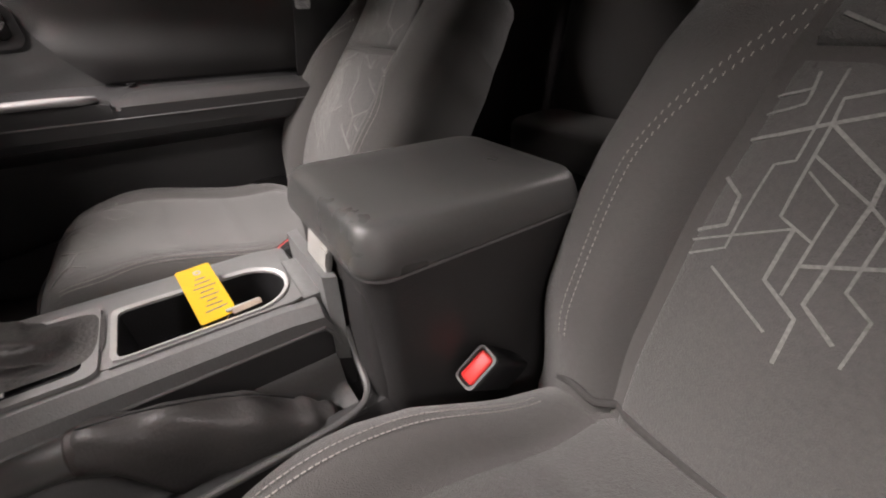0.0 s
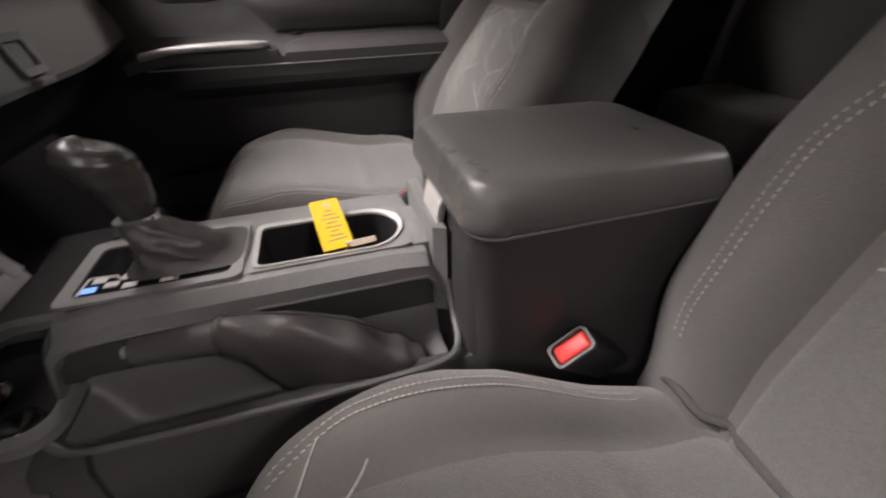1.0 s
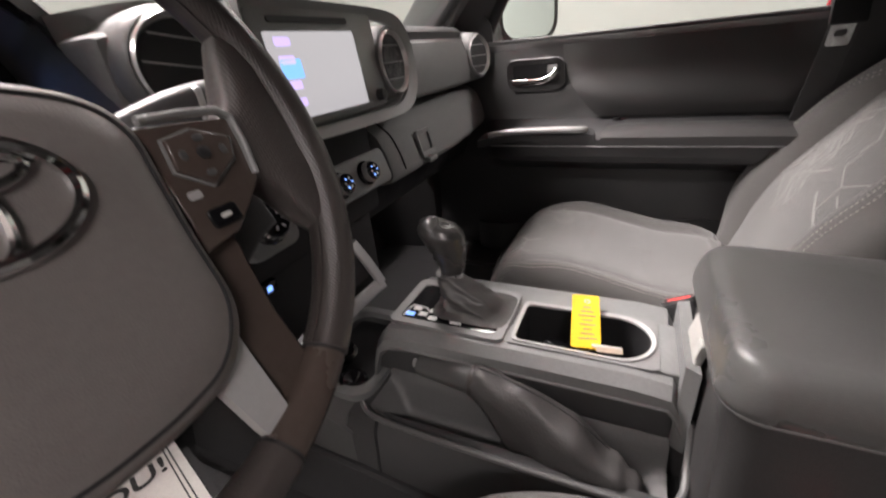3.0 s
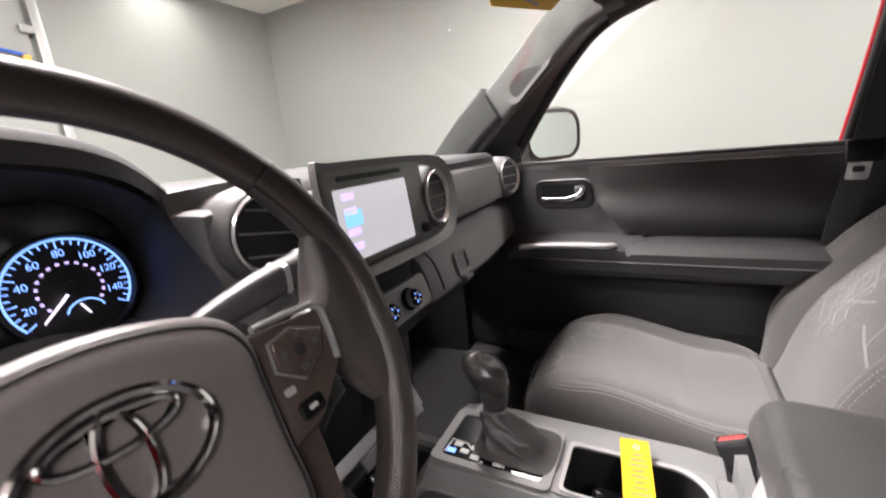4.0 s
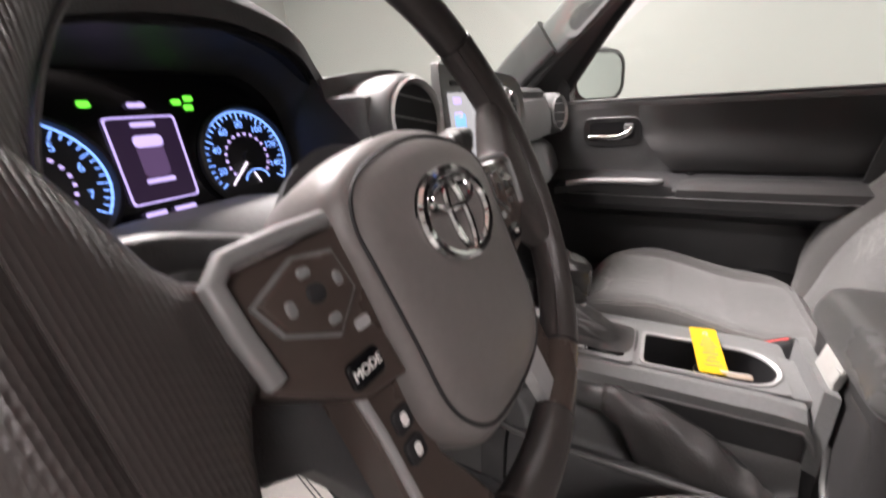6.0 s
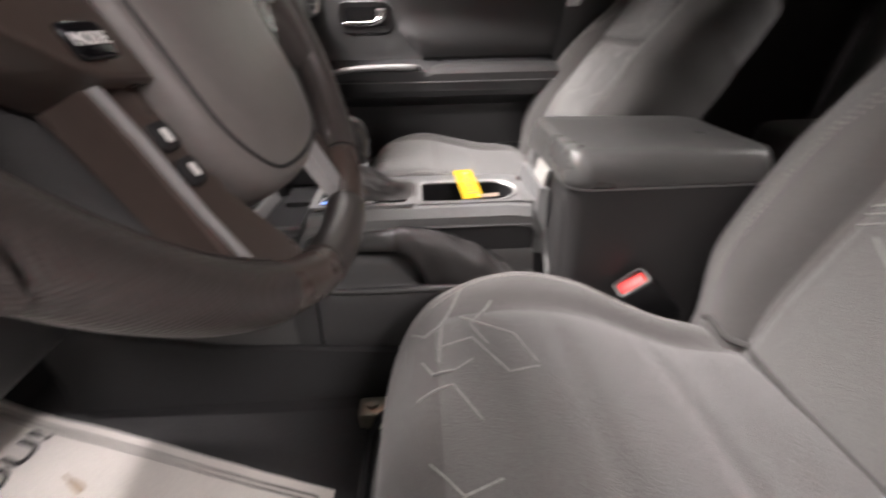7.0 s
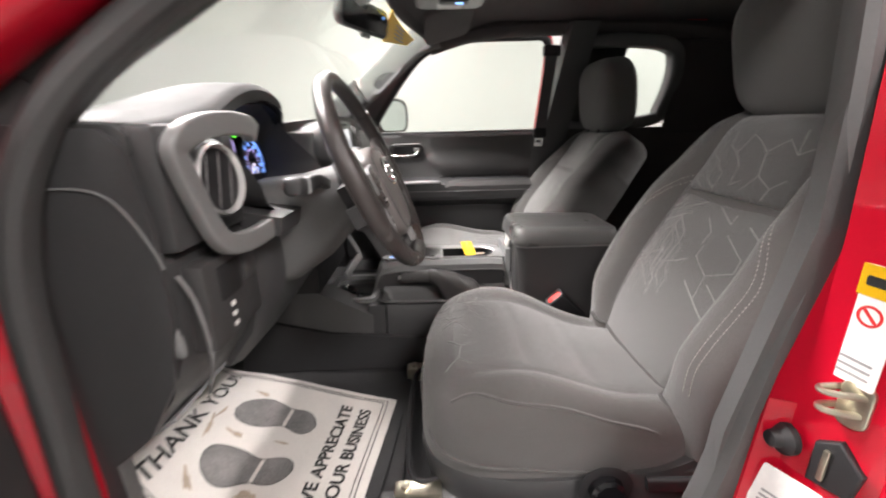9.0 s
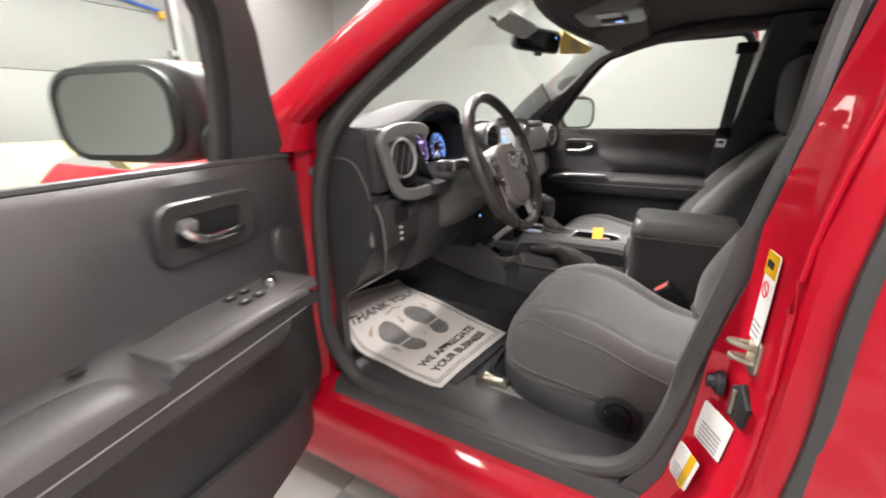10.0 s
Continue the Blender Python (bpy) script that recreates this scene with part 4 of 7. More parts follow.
part("spine_front", loft([[(x, y, z) for x in (-0.062, 0.028) for z in ((0.88, t) if x < 0 else (t, 0.88))] for y, t in ((0.645, PZ - 0.006), (0.672, 0.955), (0.685, 0.90))]), PLASTIC_MID, console)
part("rear_bridge", box(-0.062, 0.028, 0.292, 0.322, 0.90, PZ - 0.001, 0.003), PLASTIC_MID, console)
part("mid_bridge", box(-0.062, 0.028, 0.481, 0.497, 0.90, PZ, 0.002), SILVER_DARK, console, "satin grey bar")
# cup holder: a rounded opening with a chrome rim and a deep well
cy, cx, ch = (hole_y0 + hole_y1) / 2, (hx0 + hx1) / 2, hole_y1 - hole_y0
hw = (hx1 - hx0) / 2
outline = [(hw * math.cos(a), -ch / 2 + hw + hw * math.sin(a)) for a in (math.pi + math.pi * k / 20 for k in range(21))]
outline += [(hw, ch / 2 - 0.008), (hw - 0.002, ch / 2 - 0.002), (hw - 0.008, ch / 2), (0.0, ch / 2), (-hw + 0.008, ch / 2), (-hw + 0.002, ch / 2 - 0.002), (-hw, ch / 2 - 0.008)]
big = [(x * 1.12, y * 1.06) for x, y in outline]
part("cup_rim", frame_plate(big, outline, 0.0045, pose(cx, cy, PZ - 0.001), -0.0015), BRIGHT, console, "chrome cup holder rim")
part("cup_well", loft([[Vector((cx + x * k, cy + y * k, z)) for x, y in outline] for k, z in ((1.02, PZ), (0.98, 0.93), (0.95, 0.905))], caps=False), BLACK, console, "black cup holder well")
part("cup_floor", prism([(x * 0.96, y * 0.96) for x, y in outline], 0.004, 0, pose(cx, cy, 0.902)), BLACK, console)
plate_out = []
for x, y in outline:
    k = min(0.047 / max(abs(x), 1e-4), 0.084 / max(abs(y), 1e-4))
    plate_out.append((cx + x * k, cy + y * k))
part("cup_surround", frame_plate(plate_out, [(x * 1.11 + cx, y * 1.05 + cy) for x, y in outline], 0.003, pose(0, 0, PZ - 0.002)), SILVER_DARK, console, "satin grey surround")

# gear plate, gaiter and lever
gear_out = [(x - 0.012, y + 0.572) for x, y in rounded_rect(0.112, 0.162, 0.010, 5)]
gear_in = [(x - 0.012, y + 0.572) for x, y in rounded_rect(0.088, 0.138, 0.008, 5)]
part("gear_frame", frame_plate(gear_out, gear_in, 0.004, pose(0, 0, PZ - 0.001), -0.001), SILVER_DARK, console, "satin grey gear frame")
gp = part("gear_plate", prism(rounded_rect(0.092, 0.142, 0.008), 0.003, 0, pose(-0.012, 0.572, PZ - 0.003)), GLOSS, console, "gloss black gear plate")
for k, (x, y) in enumerate(((-0.044, 0.63), (-0.040, 0.612), (-0.046, 0.595), (-0.038, 0.578), (-0.046, 0.562), (-0.030, 0.60), (-0.030, 0.625))):
    part("gate_mark", box(x - 0.004, x + 0.004, y - 0.006, y + 0.006, PZ, PZ + 0.0007, 0), GLOW_BLUE if k == 0 else WHITE_LABEL, gp)
part("gate_line", tube([(-0.050, 0.638, PZ + 0.0005), (-0.024, 0.636, PZ + 0.0005), (-0.026, 0.612, PZ + 0.0005), (-0.034, 0.605, PZ + 0.0005), (-0.034, 0.555, PZ + 0.0005), (-0.050, 0.553, PZ + 0.0005)], 0.0012, 5, 1, smooth=False), WHITE_LABEL, gp)
gaiter = []
for j in range(15):
    t = j / 14
    n = 40
    ring = []
    for k in range(n):
        a = 2 * math.pi * k / n
        w = mix(0.043, 0.017, t ** 0.55) * (1 + 0.16 * math.sin(5 * a + 9 * t) * math.sin(math.pi * t) + 0.05 * math.sin(26 * t))
        h = mix(0.058, 0.017, t ** 0.55) * (1 + 0.14 * math.sin(4 * a + 7 * t) * math.sin(math.pi * t) + 0.05 * math.sin(26 * t))
        e = mix(0.45, 1.0, t)
        c, s = math.cos(a), math.sin(a)
        ring.append(Vector((0.000 - 0.004 * (1 - t) + w * math.copysign(abs(c) ** e, c), mix(0.545, 0.586, t) + h * math.copysign(abs(s) ** e, s), PZ + 0.002 + 0.046 * t ** 1.25)))
    gaiter.append(ring)
part("gear_gaiter", loft(gaiter), GAITER, console, "creased black leather gaiter", sharp=1.2)
part("gear_lever", lathe([(0.016, 0), (0.0155, 0.006), (0.0165, 0.012)], 24, pose(0.003, 0.580, 1.024, -4)), CHROME, console, "chrome lever collar")
knob = []
for j in range(26):
    t = j / 25
    rx = curve_at([(0, 0.0165), (0.25, 0.0200), (0.55, 0.0250), (0.78, 0.0270), (0.92, 0.0210), (1.0, 0.003)], t)
    ry = curve_at([(0, 0.0165), (0.25, 0.0205), (0.55, 0.0275), (0.78, 0.0320), (0.92, 0.0265), (1.0, 0.005)], t)
    z = 1.036 + 0.077 * (t if t < 0.92 else 0.92 + 0.08 * math.sin((t - 0.92) / 0.08 * math.pi / 2))
    knob.append([Vector((0.003 - 0.006 * t + rx * math.cos(a), 0.580 + 0.012 * step(t, 0.2, 0.9) + ry * math.sin(a), z + 0.006 * math.sin(a) * step(t, 0.5, 1))) for a in (2 * math.pi * k / 32 for k in range(32))])
kb = part("gear_knob", loft(knob), KNOB, console, "black leather gear knob", sharp=1.2)
part("knob_seam", tube([(0.0205, 0.572, 1.083), (0.004, 0.562, 1.088), (-0.020, 0.575, 1.086), (-0.0245, 0.60, 1.088)], 0.0010, 6, 6), BLACK, kb)

# hand brake with its leather gaiter
br = [(-0.084, 0.600, 0.934), (-0.090, 0.560, 0.938), (-0.098, 0.512, 0.943)]
part("brake_grip", sweep(spline(br, 6), circle(0.0165, 16), (0, 0, 1), scale=lambda t: 0.85 + 0.25 * t), ARMREST, console, "dark hand brake grip")
part("brake_button", lathe([(0.0001, 0), (0.006, 0), (0.006, 0.010), (0.0001, 0.012)], 12, axes((-0.083, 0.601, 0.934), (1, 0, 0), (0, 0.02, 1)) @ pose(0, 0, 0, 180)), SILVER, console)
gait = []
for j in range(30):
    t = j / 29
    y = mix(0.522, 0.322, t)
    top = curve_at([(0, 0.958), (0.06, 0.966), (0.30, 0.958), (0.60, 0.936), (0.85, 0.898), (1.0, 0.876)], t)
    low = curve_at([(0, 0.928), (0.08, 0.915), (0.28, 0.852), (0.55, 0.848), (1.0, 0.848)], t)
    w = curve_at([(0, 0.017), (0.2, 0.023), (0.55, 0.028), (0.85, 0.024), (1.0, 0.016)], t)
    n, ring = 36, []
    for k in range(n):
        a = 2 * math.pi * k / n
        c, s_ = math.cos(a), math.sin(a)
        fold = 0.0009 * math.sin(2 * a + 11 * t) + 0.0008 * math.sin(5 * a - 19 * t) + (0.003 * math.sin(60 * t) * step(t, 0.82, 0.95))
        ring.append(Vector((-0.098 - 0.022 * t + (w + fold) * math.copysign(abs(c) ** 0.8, c), y, (top + low) / 2 + ((top - low) / 2 + fold) * math.copysign(abs(s_) ** 0.8, s_))))
    gait.append(ring)
part("brake_gaiter", loft(gait), GAITER, console, "creased black leather gaiter", sharp=1.2)
part("gaiter_seam", tube([(-0.098, 0.512, 0.9665), (-0.104, 0.462, 0.9605), (-0.111, 0.402, 0.941), (-0.117, 0.358, 0.912)], 0.0008, 6, 6), BLACK, console)
part("gaiter_collar", lathe([(0.0185, 0.0), (0.0200, 0.002), (0.0200, 0.010), (0.0185, 0.012)], 20, axes((-0.097, 0.522, 0.943), (1, 0, 0), (0, 0, 1))), LEATHER, console)

# armrest box
body_rings = []
for z, gx, gy in ((0.70, 0.002, 0.0), (0.80, 0.0, 0.0), (0.90, -0.002, 0.0), (1.0, 0.0, 0.004), (1.040, 0.0, 0.008)):
    body_rings.append([Vector((-0.052 + x * (1 + gx), 0.135 + y + gy, z)) for x, y in rounded_rect(0.220, 0.278, 0.026, 5)])
part("storage_box", loft(body_rings), BOX_PLASTIC, console, "dark grained storage box")
part("box_seam", sweep([Vector((-0.052 + x * 1.004, 0.143 + y * 1.004, 1.0405)) for x, y in rounded_rect(0.221, 0.280, 0.026, 5)], rounded_rect(0.004, 0.004, 0.001, 1), closed=True), SILVER_DARK, console, "fine light joint under the lid")
lid = []
for k, z in ((0.985, 1.0425), (1.0, 1.045), (1.003, 1.052), (0.992, 1.060), (0.955, 1.072), (0.905, 1.083), (0.865, 1.0875), (0.80, 1.0895), (0.5, 1.0915), (0.2, 1.092)):
    lid.append([Vector((-0.050 + x * k, 0.145 + y * mix(1, k, 0.45 if k > 0.85 else 0.8), z - 0.006 * step(-y, 0.02, 0.15) * (1 if z > 1.05 else 0))) for x, y in rounded_rect(0.234, 0.288, 0.032, 7)])
lid_ob = part("armrest_lid", loft(lid), ARMREST, console, "padded dark vinyl armrest lid", sharp=1.0)
part("lid_latch", moved(box(-0.030, 0.030, -0.004, 0.004, -0.022, 0.022, 0.004), pose(-0.045, 0.285, 1.030, 12)), BEIGE, lid_ob, "pale latch tab")
part("latch_label", moved(box(-0.008, 0.008, 0.004, 0.0052, -0.010, 0.006, 0), pose(-0.068, 0.2855, 1.028, 12)), BEIGE, lid_ob)

# ---- yellow tag, keys ----
tag = thing("key_tag", "yellow handwritten key tag standing in the cup holder", "tag", (0.03, 0.40, 0.95))
tm = axes((-0.004, 0.400, 0.9935), (0.12, -0.99, 0.0), (0.0915, 0.008, 0.017))
tg = part("tag_card", prism(rounded_rect(0.034, 0.090, 0.003, 3), 0.0008, 0, tm), YELLOW, tag)
part("tag_hole", frame_plate(circle(0.004, 16), circle(0.002, 16), 0.0004, tm @ pose(0.002, 0.033, 0.0008)), BEIGE, tg)
for k in range(8):
    part("writing_bar", prism(rounded_rect(0.010 + 0.014 * ((k * 7) % 5) / 5, 0.0016, 0.0005, 1), 0.0004, 0, tm @ pose(0.002, 0.022 - k * 0.0075, 0.0009, 0, 0, 4 * math.sin(k * 3))), GREY_INK, tg)
card = thing("folded_card", "small buff folded card lying across the cup holder rim", "card", (-0.02, 0.37, PZ))
part("card_leaf", moved(box(-0.005, 0.005, -0.016, 0.016, 0, 0.0012, 0), pose(-0.046, 0.372, PZ + 0.005, 0, 20, 4)), BEIGE, card)
part("card_leaf", moved(box(-0.003, 0.003, -0.014, 0.014, 0, 0.0012, 0), pose(-0.051, 0.369, PZ + 0.006, 0, -35, 8)), MUD, card)
keys = thing("car_key", "black car key with a steel ring in the cup holder", "key", (-0.01, 0.42, 0.91))
part("key_fob", moved(superellipsoid(0.015, 0.028, 0.008, 0.6, 0.7, 20, 12), pose(-0.012, 0.425, 0.945, 30, 0, 30)), GLOSS, keys)
part("key_ring", tube([(-0.012 + 0.014 * math.cos(a), 0.40 + 0.014 * math.sin(a), 0.963) for a in (k * math.pi / 6 for k in range(12))], 0.0012, 6, 2, True), CHROME, keys)

# ---- dashboard ----
dash = thing("dashboard", "dark grey moulded dashboard with round vents and satin trim", "dashboard", (0, 0.95, 0.95))


def hood_z(x):
    """The dash top's height at its near lip: a long swell on the door side, a short one towards the middle."""
    if x < -0.36:
        return 1.366 + 0.075 * math.exp(-((x + 0.36) / 0.22) ** 2)
    return 1.366 + 0.075 * max(0.0, 1 - ((x + 0.36) / 0.152) ** 2) ** 0.6


def dash_edge(x):
    return 0.80 + 0.018 * math.exp(-((x + 0.37) / 0.17) ** 4) + 0.026 * math.exp(-((x + 0.214) / 0.035) ** 2) + 0.015 * step(abs(x), 0.55, 0.74)


def dash_top(u, v):
    x = mix(-0.742, 0.742, u)
    y = mix(dash_edge(x), 1.20, v)
    z = 1.366 + 0.010 * v + (hood_z(x) - 1.366) * (1 - step(y, 0.90, 1.17)) - 0.012 * (1 - min(1.0, v / 0.045)) ** 2 - 0.02 * step(x, 0.66, 0.742)
    return (x, y, z)


part("dash_top", grid(dash_top, 180, 60, (0, 0, -0.018)), DASH_TOP, dash, "soft grey dash top with instrument hood")

# passenger side pad and glove box
pad = [(0.86, 1.345), (0.815, 1.348), (0.788, 1.333), (0.773, 1.300), (0.770, 1.262), (0.778, 1.238), (0.80, 1.228), (0.86, 1.226)]
part("dash_pad", loft([[(x, y + 0.012 * step(x, 0.55, 0.74), z) for y, z in pad] for x in (0.255, 0.34, 0.45, 0.56, 0.66, 0.742)]), PLASTIC_SOFT, dash)
gb = [(0.88, 1.212), (0.825, 1.212), (0.797, 1.205), (0.775, 1.186), (0.761, 1.158), (0.753, 1.128), (0.752, 1.116), (0.758, 1.106), (0.775, 1.100), (0.88, 1.096)]
glove = part("glove_box", loft([[(x, y + 0.02 * step(x, 0.5, 0.74) + 0.006 * (x < 0.17), z + 0.010 * step(x, 0.45, 0.74)) for y, z in gb] for x in (0.165, 0.175, 0.30, 0.45, 0.60, 0.735)]), PLASTIC_SOFT, dash, "grey glove box lid")
# the dark of the footwell is put into this panel's black
part("under_panel", loft([[(x, y, z) for y, z in ((0.80, 1.10), (0.835, 1.03), (0.90, 0.985), (1.0, 0.98), (1.0, 1.10))] for x in (0.155, 0.45, 0.735)]), BLACK, dash, "panel under the glove box, black as footwell shade")
part("latch_recess", frame_plate(rounded_rect(0.062, 0.052, 0.006), rounded_rect(0.046, 0.034, 0.005), 0.005, axes((0.300, 0.7565, 1.150), (1, 0, 0), (0, 0.27, 1)), -0.002), PLASTIC_MID, glove)
part("latch_tab", box(0.282, 0.318, 0.737, 0.756, 1.112, 1.122, 0.004), SILVER_DARK, glove, "grey latch tab")
part("glove_line", tube([(0.196, 0.802, 1.208), (0.197, 0.774, 1.186), (0.199, 0.759, 1.156), (0.202, 0.7505, 1.122)], 0.0016, 6, 6), BLACK, glove)

# driver's side lower panel and end cap
lp = [(0.90, 1.235), (0.815, 1.232), (0.796, 1.215), (0.792, 1.17), (0.797, 1.10), (0.825, 1.035), (0.87, 0.975), (0.93, 0.945), (1.0, 0.95)]
part("lower_panel", loft([[(x, y + 0.012 * step(-x, 0.60, 0.74), z) for y, z in lp] for x in (-0.742, -0.70, -0.55, -0.35, -0.19)]), PLASTIC, dash)
part("knee_panel", loft([[(x, 0.780 + d, 1.205), (x, 0.776 + d, 1.12), (x, 0.80 + d, 1.03), (x, 0.85 + d, 0.965), (x, 0.90, 0.96), (x, 0.90, 1.205)] for x, d in ((-0.56, 0.014), (-0.54, 0.0), (-0.40, -0.006), (-0.25, 0.0), (-0.23, 0.014))]), PLASTIC, dash)
part("end_cap", loft([[(x, y, z) for y, z in ((0.815, 1.345), (0.835, 1.365), (0.935, 1.372), (0.935, 0.950), (0.92, 0.945), (0.87, 0.985), (0.825, 1.06), (0.806, 1.15), (0.804, 1.26))] for x in (-0.752, -0.743)]), PLASTIC, dash, "black dash end cap")
part("end_cap_line", tube([(-0.753, 0.800, 1.215), (-0.753, 0.808, 1.240), (-0.753, 0.823, 1.272), (-0.753, 0.842, 1.296), (-0.753, 0.872, 1.306), (-0.753, 0.925, 1.306)], 0.0016, 6, 8), PLASTIC_MID, dash)
part("side_duct", moved(superellipsoid(0.006, 0.010, 0.036, 0.7, 0.7, 16, 12), pose(-0.742, 0.818, 1.13, -12)), PLASTIC_MID, dash, "grey rubber buffer")
# switch bank and warning marks
bank = part("switch_bank", box(-0.720, -0.575, 0.780, 0.815, 1.085, 1.205, 0.008), DOOR_PAD, dash)
part("switch_hollow", box(-0.690, -0.635, 0.777, 0.783, 1.145, 1.192, 0.004), BLACK, bank)
part("switch_key", box(-0.625, -0.590, 0.775, 0.785, 1.15, 1.19, 0.004), PLASTIC, bank)
for k in range(3):
    part("warning_mark", box(-0.670, -0.660, 0.7785, 0.7800, 1.130 - k * 0.015, 1.136 - k * 0.015, 0), WHITE_LABEL, bank)
part("bank_line", tube([(-0.735, 0.80, 1.20), (-0.728, 0.79, 1.16), (-0.715, 0.793, 1.08), (-0.68, 0.83, 1.0)], 0.003, 6, 8), SILVER_DARK, dash)
part("under_bracket", grid(lambda u, v: (mix(-0.705, -0.42, u), mix(0.868, 0.985, v), mix(0.972, 0.898, v) + (0.018 * v if math.sin(u * 22) > 0.45 else 0.0)), 60, 6, (0, 0.003, 0.004)), BAR_GREY, dash, "grey steel bracket with notches")


# round vents
def vent(name, centre, r, turn, blank=False, depth=0.03, shell_mat=PLASTIC_MID, spin=0):
    """A ring with slats in it, facing back along -y; turn: degrees round z."""
    m = Matrix.Translation(centre) @ pose(0, 0, 0, 0, 0, turn) @ axes((0, 0, 0), (1, 0, 0), (0, 0.08, 1))
    pod = part(name, lathe([(r * 1.34, -depth - 0.015), (r * 1.30, -depth), (r * 1.24, -0.012), (r * 1.18, 0.004), (r * 1.10, 0.008), (r * 1.06, 0.003), (r * 1.06, -0.03)], 40, m), shell_mat, dash, "round air vent")
    part("vent_ring", lathe([(r * 1.05, 0.002), (r * 1.07, 0.010), (r * 1.03, 0.013), (r * 0.99, 0.010), (r * 0.96, 0.002), (r * 0.92, -0.004)], 40, m), BRIGHT, pod, "bright satin ring")
    part("vent_throat", lathe([(r * 0.92, 0.006), (r * 0.90, -0.03), (0.001, -0.035)], 32, m), BLACK, pod)
    for k in range(3):
        h = (k - 1) * r * 0.55
        w = math.sqrt((r * 0.88) ** 2 - h * h)
        part("slat", moved(box(-w, w, -0.0022, 0.0022, -0.012, 0.002, 0.001), m @ pose(0, 0, 0, 0, 0, spin) @ pose(0, h, 0.004, 25)), BAR_GREY, pod)
    if blank:
        part("vent_disc", lathe([(0.001, 0.0), (r * 0.70, 0.0), (r * 0.70, 0.004), (r * 0.64, 0.006), (0.001, 0.006)], 32, m), PLASTIC_SOFT, pod)
    return pod


vent("side_vent", (-0.652, 0.779, 1.300), 0.043, -6, shell_mat=PLASTIC, spin=72)
vent("inner_vent", (-0.170, 0.748, 1.320), 0.043, -8, depth=0.05, shell_mat=SHROUD, spin=-10)
vent("centre_vent", (0.211, 0.760, 1.303), 0.047, 4, True, shell_mat=SHROUD)
vent("outer_vent", (0.684, 0.772, 1.294), 0.047, -12, shell_mat=PLASTIC_SOFT)
# bracket shaped satin surround of the side vent
part("vent_surround", sweep(spline([(-0.586, 0.752, 1.356), (-0.605, 0.753, 1.366), (-0.66, 0.757, 1.369), (-0.702, 0.768, 1.362), (-0.724, 0.777, 1.346), (-0.722, 0.778, 1.325), (-0.702, 0.775, 1.270), (-0.688, 0.772, 1.238), (-0.668, 0.768, 1.219), (-0.62, 0.761, 1.212), (-0.556, 0.757, 1.214)], 6),
                            rounded_rect(0.029, 0.018, 0.004, 3), (0, -1, 0)), SILVER_DARK, dash, "satin grey vent surround")
part("vent_backing", box(-0.735, -0.56, 0.79, 0.86, 1.225, 1.37, 0.01), PLASTIC, dash)

# instrument cluster
shell = []
for y, cx0, cz, w, h in ((0.762, -0.392, 1.330, 0.335, 0.205), (0.80, -0.392, 1.328, 0.325, 0.196), (0.885, -0.388, 1.308, 0.305, 0.150), (0.905, -0.388, 1.305, 0.30, 0.145)):
    shell.append([Vector((cx0 + x, max(y, mix(y, dash_edge(cx0 + x) + 0.012, step(z, -0.06, 0.04))), min(cz + z, hood_z(cx0 + x) - 0.022))) for x, z in rounded_rect(w, h, 0.065, 12)])
part("cluster_shell", loft(shell, caps=False), PLASTIC, dash, "black instrument shroud")
part("cluster_shelf", loft([[(x, 0.735, 1.228), (x, 0.80, 1.240), (x, 0.90, 1.250), (x, 0.90, 1.20), (x, 0.74, 1.20)] for x in (-0.565, -0.39, -0.21)]), PLASTIC, dash)
part("shroud_wing", grid(lambda u, v: (mix(-0.222, -0.085, u), mix(0.834, 0.782, step(u, 0.0, 0.42)) - 0.030 * (1 - v) * (1 - u), mix(1.232, 1.370 + 0.008 * math.sin(math.pi * u), v)), 24, 12, (0, 0.02, 0)), SHROUD, dash, "smooth grey panel round the inner vent")
# added black sheet that stops light leaking in behind the gauges
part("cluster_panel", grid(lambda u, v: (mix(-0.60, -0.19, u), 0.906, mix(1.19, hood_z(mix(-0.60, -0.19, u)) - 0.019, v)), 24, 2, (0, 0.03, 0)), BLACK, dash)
# added black sheet that gives the hood's underside its shade
part("hood_lining", grid(lambda u, v: (mix(-0.585, -0.215, u), mix(dash_edge(mix(-0.585, -0.215, u)) + 0.012, 0.91, v), hood_z(mix(-0.585, -0.215, u)) - 0.034 + 0.014 * v), 30, 6, (0, 0, 0.006)), BLACK, dash, "black sheet as shade under the instrument hood")
CM = axes((-0.388, 0.887, 1.300), (1, 0, 0), (0, 0.12, 1))
face = part("cluster_face", prism(rounded_rect(0.31, 0.155, 0.04), 0.003, 0, CM @ pose(0, 0, -0.003)), GLOSS, dash, "black instrument face")


